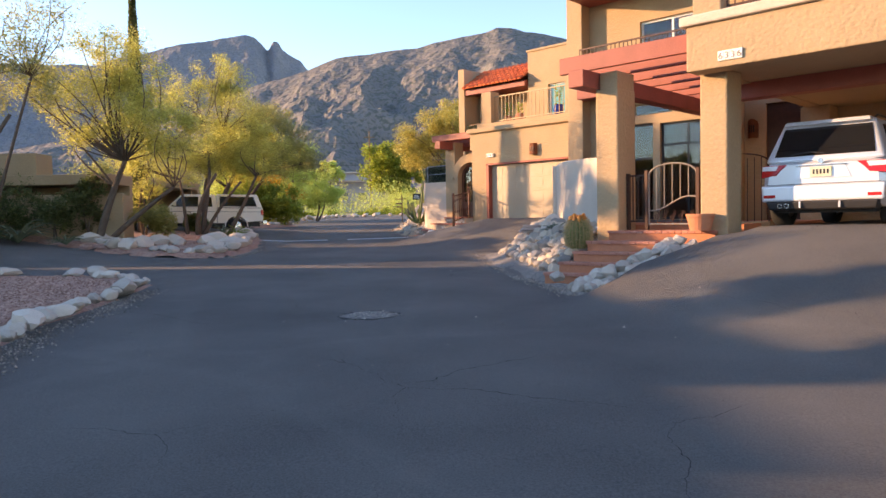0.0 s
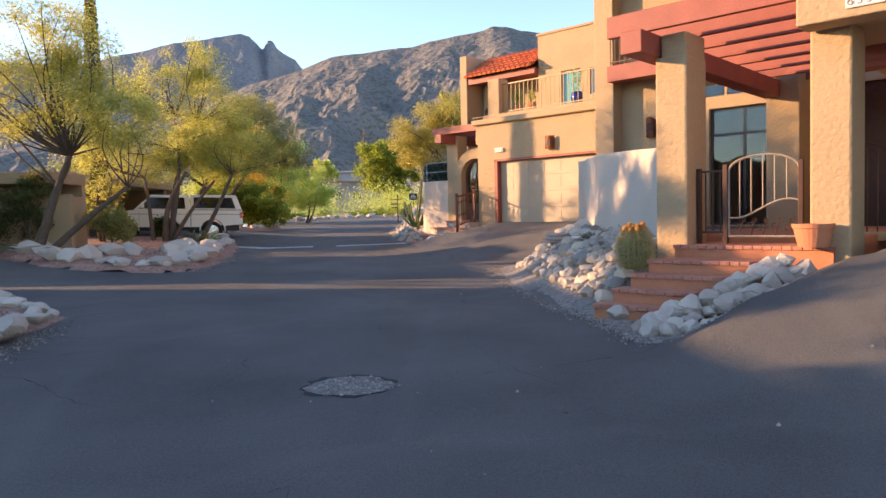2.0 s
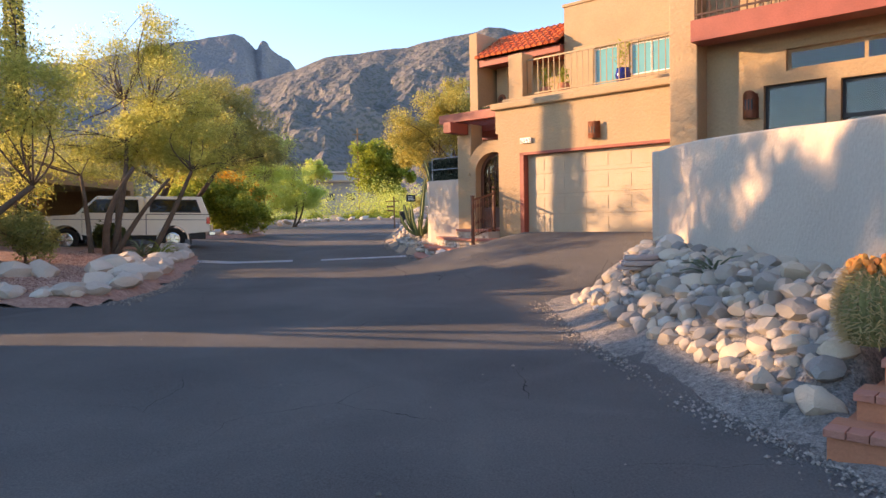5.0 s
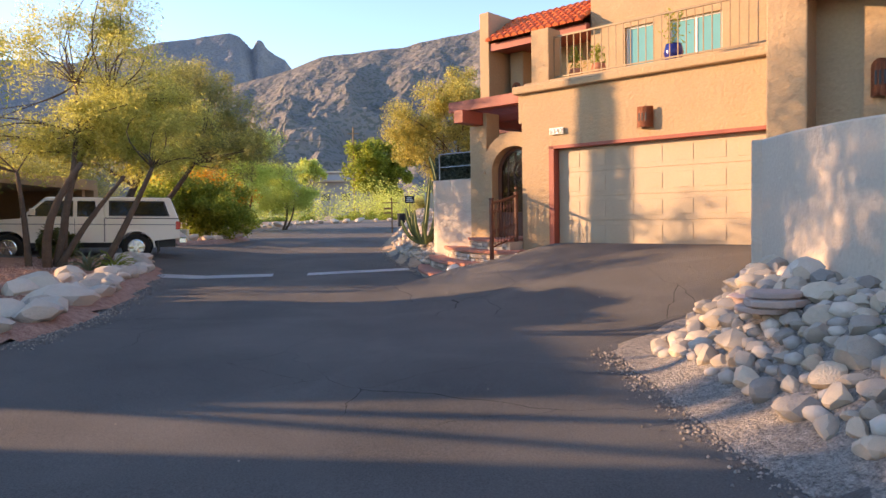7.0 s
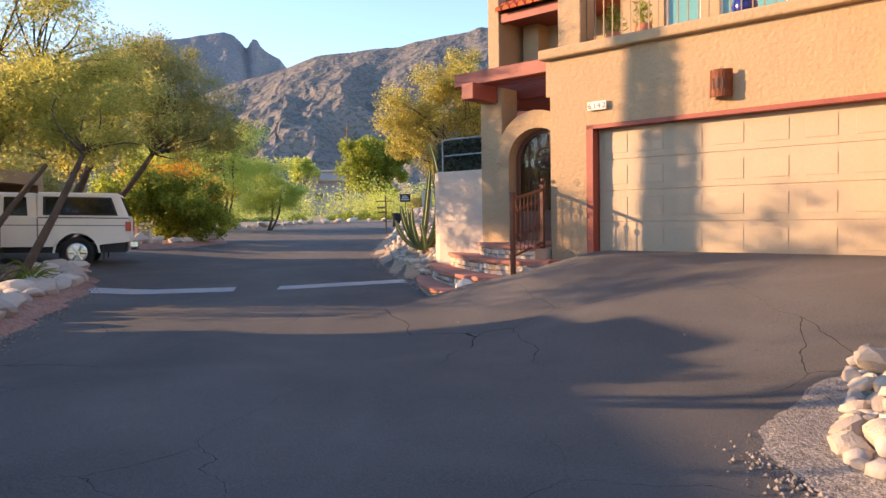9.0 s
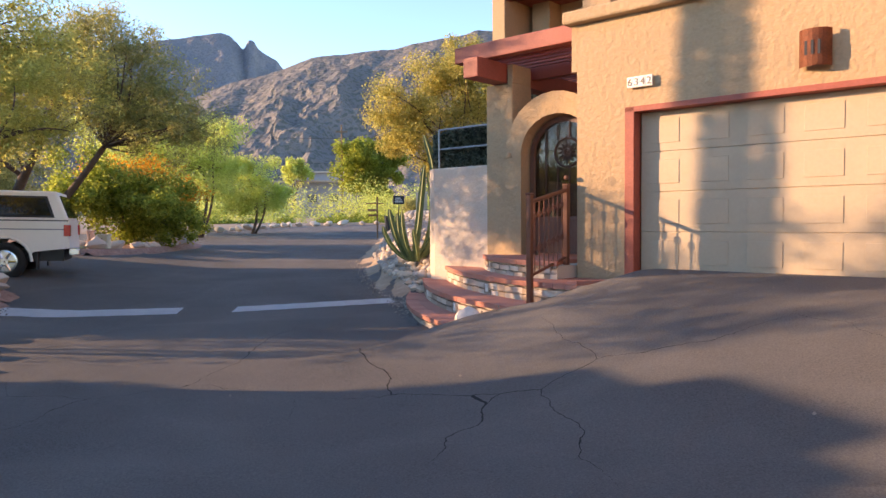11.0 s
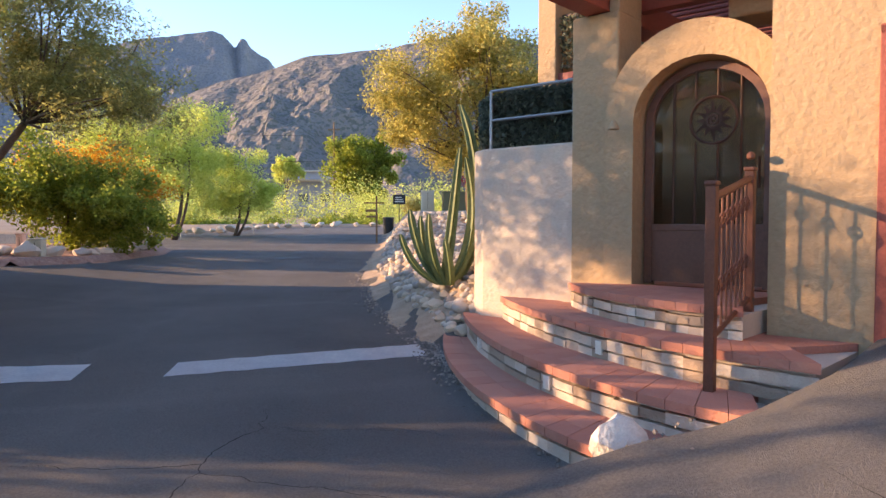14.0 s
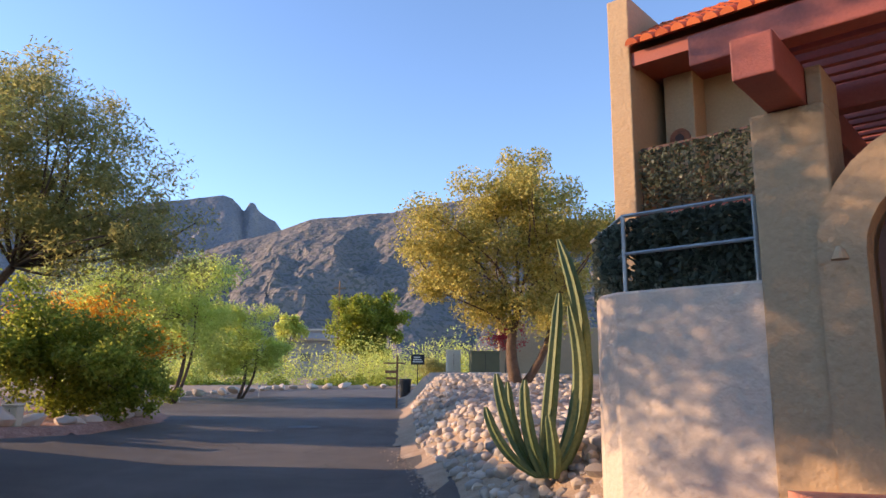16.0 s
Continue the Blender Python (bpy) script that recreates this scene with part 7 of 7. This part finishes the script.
# scrub beyond the end of the road
def scrub(name, label, x0, x1, y0, y1, n, r, h, m, seed):
    rnd = random.Random(seed)
    b = bmesh.new()
    for _ in range(n):
        x, y = rnd.uniform(x0, x1), rnd.uniform(y0, y1)
        rr, hh = r * rnd.uniform(0.6, 1.3), h * rnd.uniform(0.6, 1.3)
        g = base_z(y) - 0.1
        for _ in range(420):
            a, q = rnd.uniform(0, 6.283), math.sqrt(rnd.random())
            zz = hh * rnd.random() * math.sqrt(max(0.05, 1 - q * q * 0.8))
            leaf(b, Vector((x + rr * q * math.cos(a), y + rr * q * math.sin(a), g + zz)), rnd, 0.10, 0.22)
    o = part(name, b, m, None, label)
    return tagged(o, category="scrub", kind="stuff")


scrub("scrub_bright", "bright yellow-green desert brush beyond the road end", -26, 14, 72.5, 92, 90, 2.2, 3.7, L_LIME, 1)
scrub("scrub_low", "low grey-green desert brush along the verge", -18, 10, 70.5, 76, 24, 0.9, 0.8, L_GREEN, 2)
scrub("scrub_far", "distant green trees and brush", -70, 60, 120, 240, 120, 4.5, 4.5, L_FAR, 3)
scrub("scrub_far_side", "distant green trees and brush", -120, -28, 60, 130, 70, 3.5, 4.0, L_FAR, 4)

tree("cottonwood_tree", "tall dark green far tree beside a utility pole", -9.5, 150, [(0, 0, 0.2, 0, 6, 0.4)], [(-3.0, 0, 10.5, 4.6, 4.5, 6.0, 9000), (2.0, 0, 9.0, 4.5, 3.5, 5.5, 8000), (0, 0, 5.5, 4.5, 3.5, 4.0, 6000)], L_GREEN, 90, (0.35, 0.6), z=3.0)
tree("cottonwood_tree", "small bright green far tree by a building", -25, 158, [(0, 0, 0.2, 0, 5, 0.25)], [(0, 0, 9.0, 3.4, 3.0, 2.4, 3500)], L_LIME, 91, (0.35, 0.6), z=3.0)
t = thing("utility_pole", "tall wooden utility pole with a crossarm", "pole", (-15.0, 150, 3.0))
part("pole", tube([(-15.0, 150, 2.5), (-15.0, 150, 20.0)], [0.18, 0.12], 8), M_BROWNWOOD, t)
part("crossarm", box(-16.1, -13.9, 149.93, 150.07, 18.6, 18.8), M_BROWNWOOD, t)
for k, zz in enumerate((14.2, 18.8)):
    part("wire", tube([(-15.0 + s * 60, 150, zz - 2.2 * math.sin(math.pi * (s + 1) / 2) * 0.6) for s in (-1, -0.6, -0.3, 0, 0.3, 0.6, 1)], 0.03, 4), M_BLACK, t)


def far_building(x0, x1, y, z0, z1, label, m):
    t = thing("far_building", label, "building", ((x0 + x1) / 2, y, z0))
    n = max(2, int((x1 - x0) / 4))
    holes = [(x0 + (k + 0.25) * (x1 - x0) / n, x0 + (k + 0.7) * (x1 - x0) / n, z0 + 1.0, z0 + 2.6) for k in range(n)]
    part("wall", wall_open(x0, x1, z0 - 2, z1, y, y + 0.3, holes), m, t)
    part("back", box(x0, x1, y + 6, y + 6.3, z0 - 2, z1), m, t)
    part("roof", box(x0 - 0.5, x1 + 0.5, y - 0.8, y + 6.5, z1, z1 + 0.4), M_CONC, t)
    for a, c, e, f in holes:
        part("window", box(a + 0.01, c - 0.01, y + 0.1, y + 0.15, e + 0.01, f - 0.01), M_CARGLASS, t)


M_FARWHITE = mat("far_white_wall", (0.30, 0.32, 0.36), 0.8, vary=0.08, scale=0.6)
far_building(-33, -15.8, 162, 5.0, 10.0, "long low pale building with dark windows", M_FARWHITE)
far_building(-30, -17, 185, 8.0, 13.5, "flat-roofed pale house on higher ground", M_FARWHITE)

# ---- loose gravel beside the banks ----
def pebbles(name, label, lines, count, spread, seed):
    rnd = random.Random(seed)
    verts, faces = [], []
    for _ in range(count):
        (xa, ya), (xb, yb) = rnd.choice(lines)
        s = rnd.random()
        x, y = xa + (xb - xa) * s + rnd.gauss(0, spread), ya + (yb - ya) * s + rnd.gauss(0, spread)
        r = rnd.uniform(0.006, 0.019)
        z = ground_z(x, y) + r * 0.5
        n = len(verts)
        j = [rnd.uniform(0.7, 1.3) * r for _ in range(6)]
        verts += [(x + j[0], y, z), (x, y + j[1], z), (x - j[2], y, z), (x, y - j[3], z), (x, y, z + j[4] * 0.8), (x, y, z - j[5])]
        faces += [(n, n + 1, n + 4), (n + 1, n + 2, n + 4), (n + 2, n + 3, n + 4), (n + 3, n, n + 4), (n + 1, n, n + 5), (n + 2, n + 1, n + 5), (n + 3, n + 2, n + 5), (n, n + 3, n + 5)]
    me = bpy.data.meshes.new(name)
    me.from_pydata(verts, [], faces)
    me.materials.append(M_PEBBLE)
    return tagged(new(name, me), label, "gravel", kind="stuff")


M_PEBBLE = mat("pebble", (0.12, 0.11, 0.10), 0.9, col2=(0.42, 0.36, 0.31), island=0.8)
pebbles("loose_gravel", "loose grey gravel along the foot of a stone bank", [((1.1, 18.4), (1.12, 15.6)), ((1.12, 15.6), (1.5, 13.1)), ((1.5, 13.1), (1.8, 11.8)), ((1.8, 11.8), (2.0, 10.5)), ((2.0, 10.5), (2.5, 10.5)), ((1.45, 18.0), (1.45, 15.6))], 5200, 0.14, 1)
pebbles("loose_gravel", "loose grey gravel along the road edge", [((-1.15, 28.4), (-1.5, 29.6)), ((-1.5, 29.6), (-1.95, 31.8)), ((-1.95, 31.8), (-2.4, 36)), ((-0.2, 24.2), (-1.1, 27.8)), ((-0.9, 26.6), (-1.2, 28.3))], 3600, 0.12, 2)
pebbles("loose_gravel", "scattered reddish gravel along bed edges", [((-3.9, 5.0), (-4.6, 8.0)), ((-4.6, 8.0), (-5.0, 12.0)), ((-5.7, 19.3), (-5.8, 22.0)), ((-5.8, 22.0), (-7.0, 27.0))], 3000, 0.15, 3)
pebbles("loose_gravel", "few loose stones strewn on asphalt", [((-3.0, 6.0), (1.5, 24.0)), ((-2.5, 20.0), (1.0, 8.0)), ((3.0, 7.0), (1.5, 22.5))], 70, 1.3, 4)
pebbles("loose_gravel", "coarse broken gravel in a mended pothole", [((-1.15, 8.98), (-0.72, 8.98))], 420, 0.10, 5)
M_REDPEBBLE = mat("red_pebble", (0.20, 0.09, 0.065), 0.95, col2=(0.58, 0.36, 0.28), island=0.8)


def bed_pebbles(label, poly_x, poly_y, count, seed, lift):
    rnd = random.Random(seed)
    verts, faces = [], []
    while len(verts) < count * 5:
        x, y = rnd.uniform(*poly_x), rnd.uniform(*poly_y)
        if x > lerp_path([(5, -4.4), (8.2, -5.1), (12.4, -5.5), (14, -7.4), (19, -7.6), (20.5, -6.2), (22.6, -6.4), (28, -7.8)], y):
            continue
        r = rnd.uniform(0.012, 0.032)
        z = ground_z(x, y) + lift + r * 0.3
        n, a = len(verts), rnd.uniform(0, 6.28)
        verts += [(x + r * math.cos(a + k * 1.5708) * rnd.uniform(0.7, 1.2), y + r * math.sin(a + k * 1.5708) * rnd.uniform(0.7, 1.2), z) for k in range(4)] + [(x, y, z + r * 0.7)]
        faces += [(n, n + 1, n + 4), (n + 1, n + 2, n + 4), (n + 2, n + 3, n + 4), (n + 3, n, n + 4)]
    me = bpy.data.meshes.new("bed_gravel_chips")
    me.from_pydata(verts, [], faces)
    me.materials.append(M_REDPEBBLE)
    return tagged(new("bed_gravel_chips", me), label, "gravel", kind="stuff")


bed_pebbles("loose reddish gravel chips in a bed", (-10.5, -4.4), (5.0, 14.0), 16000, 6, 0.10)
bed_pebbles("loose reddish gravel chips under trees", (-10.0, -5.9), (19.4, 28.5), 12000, 7, 0.12)
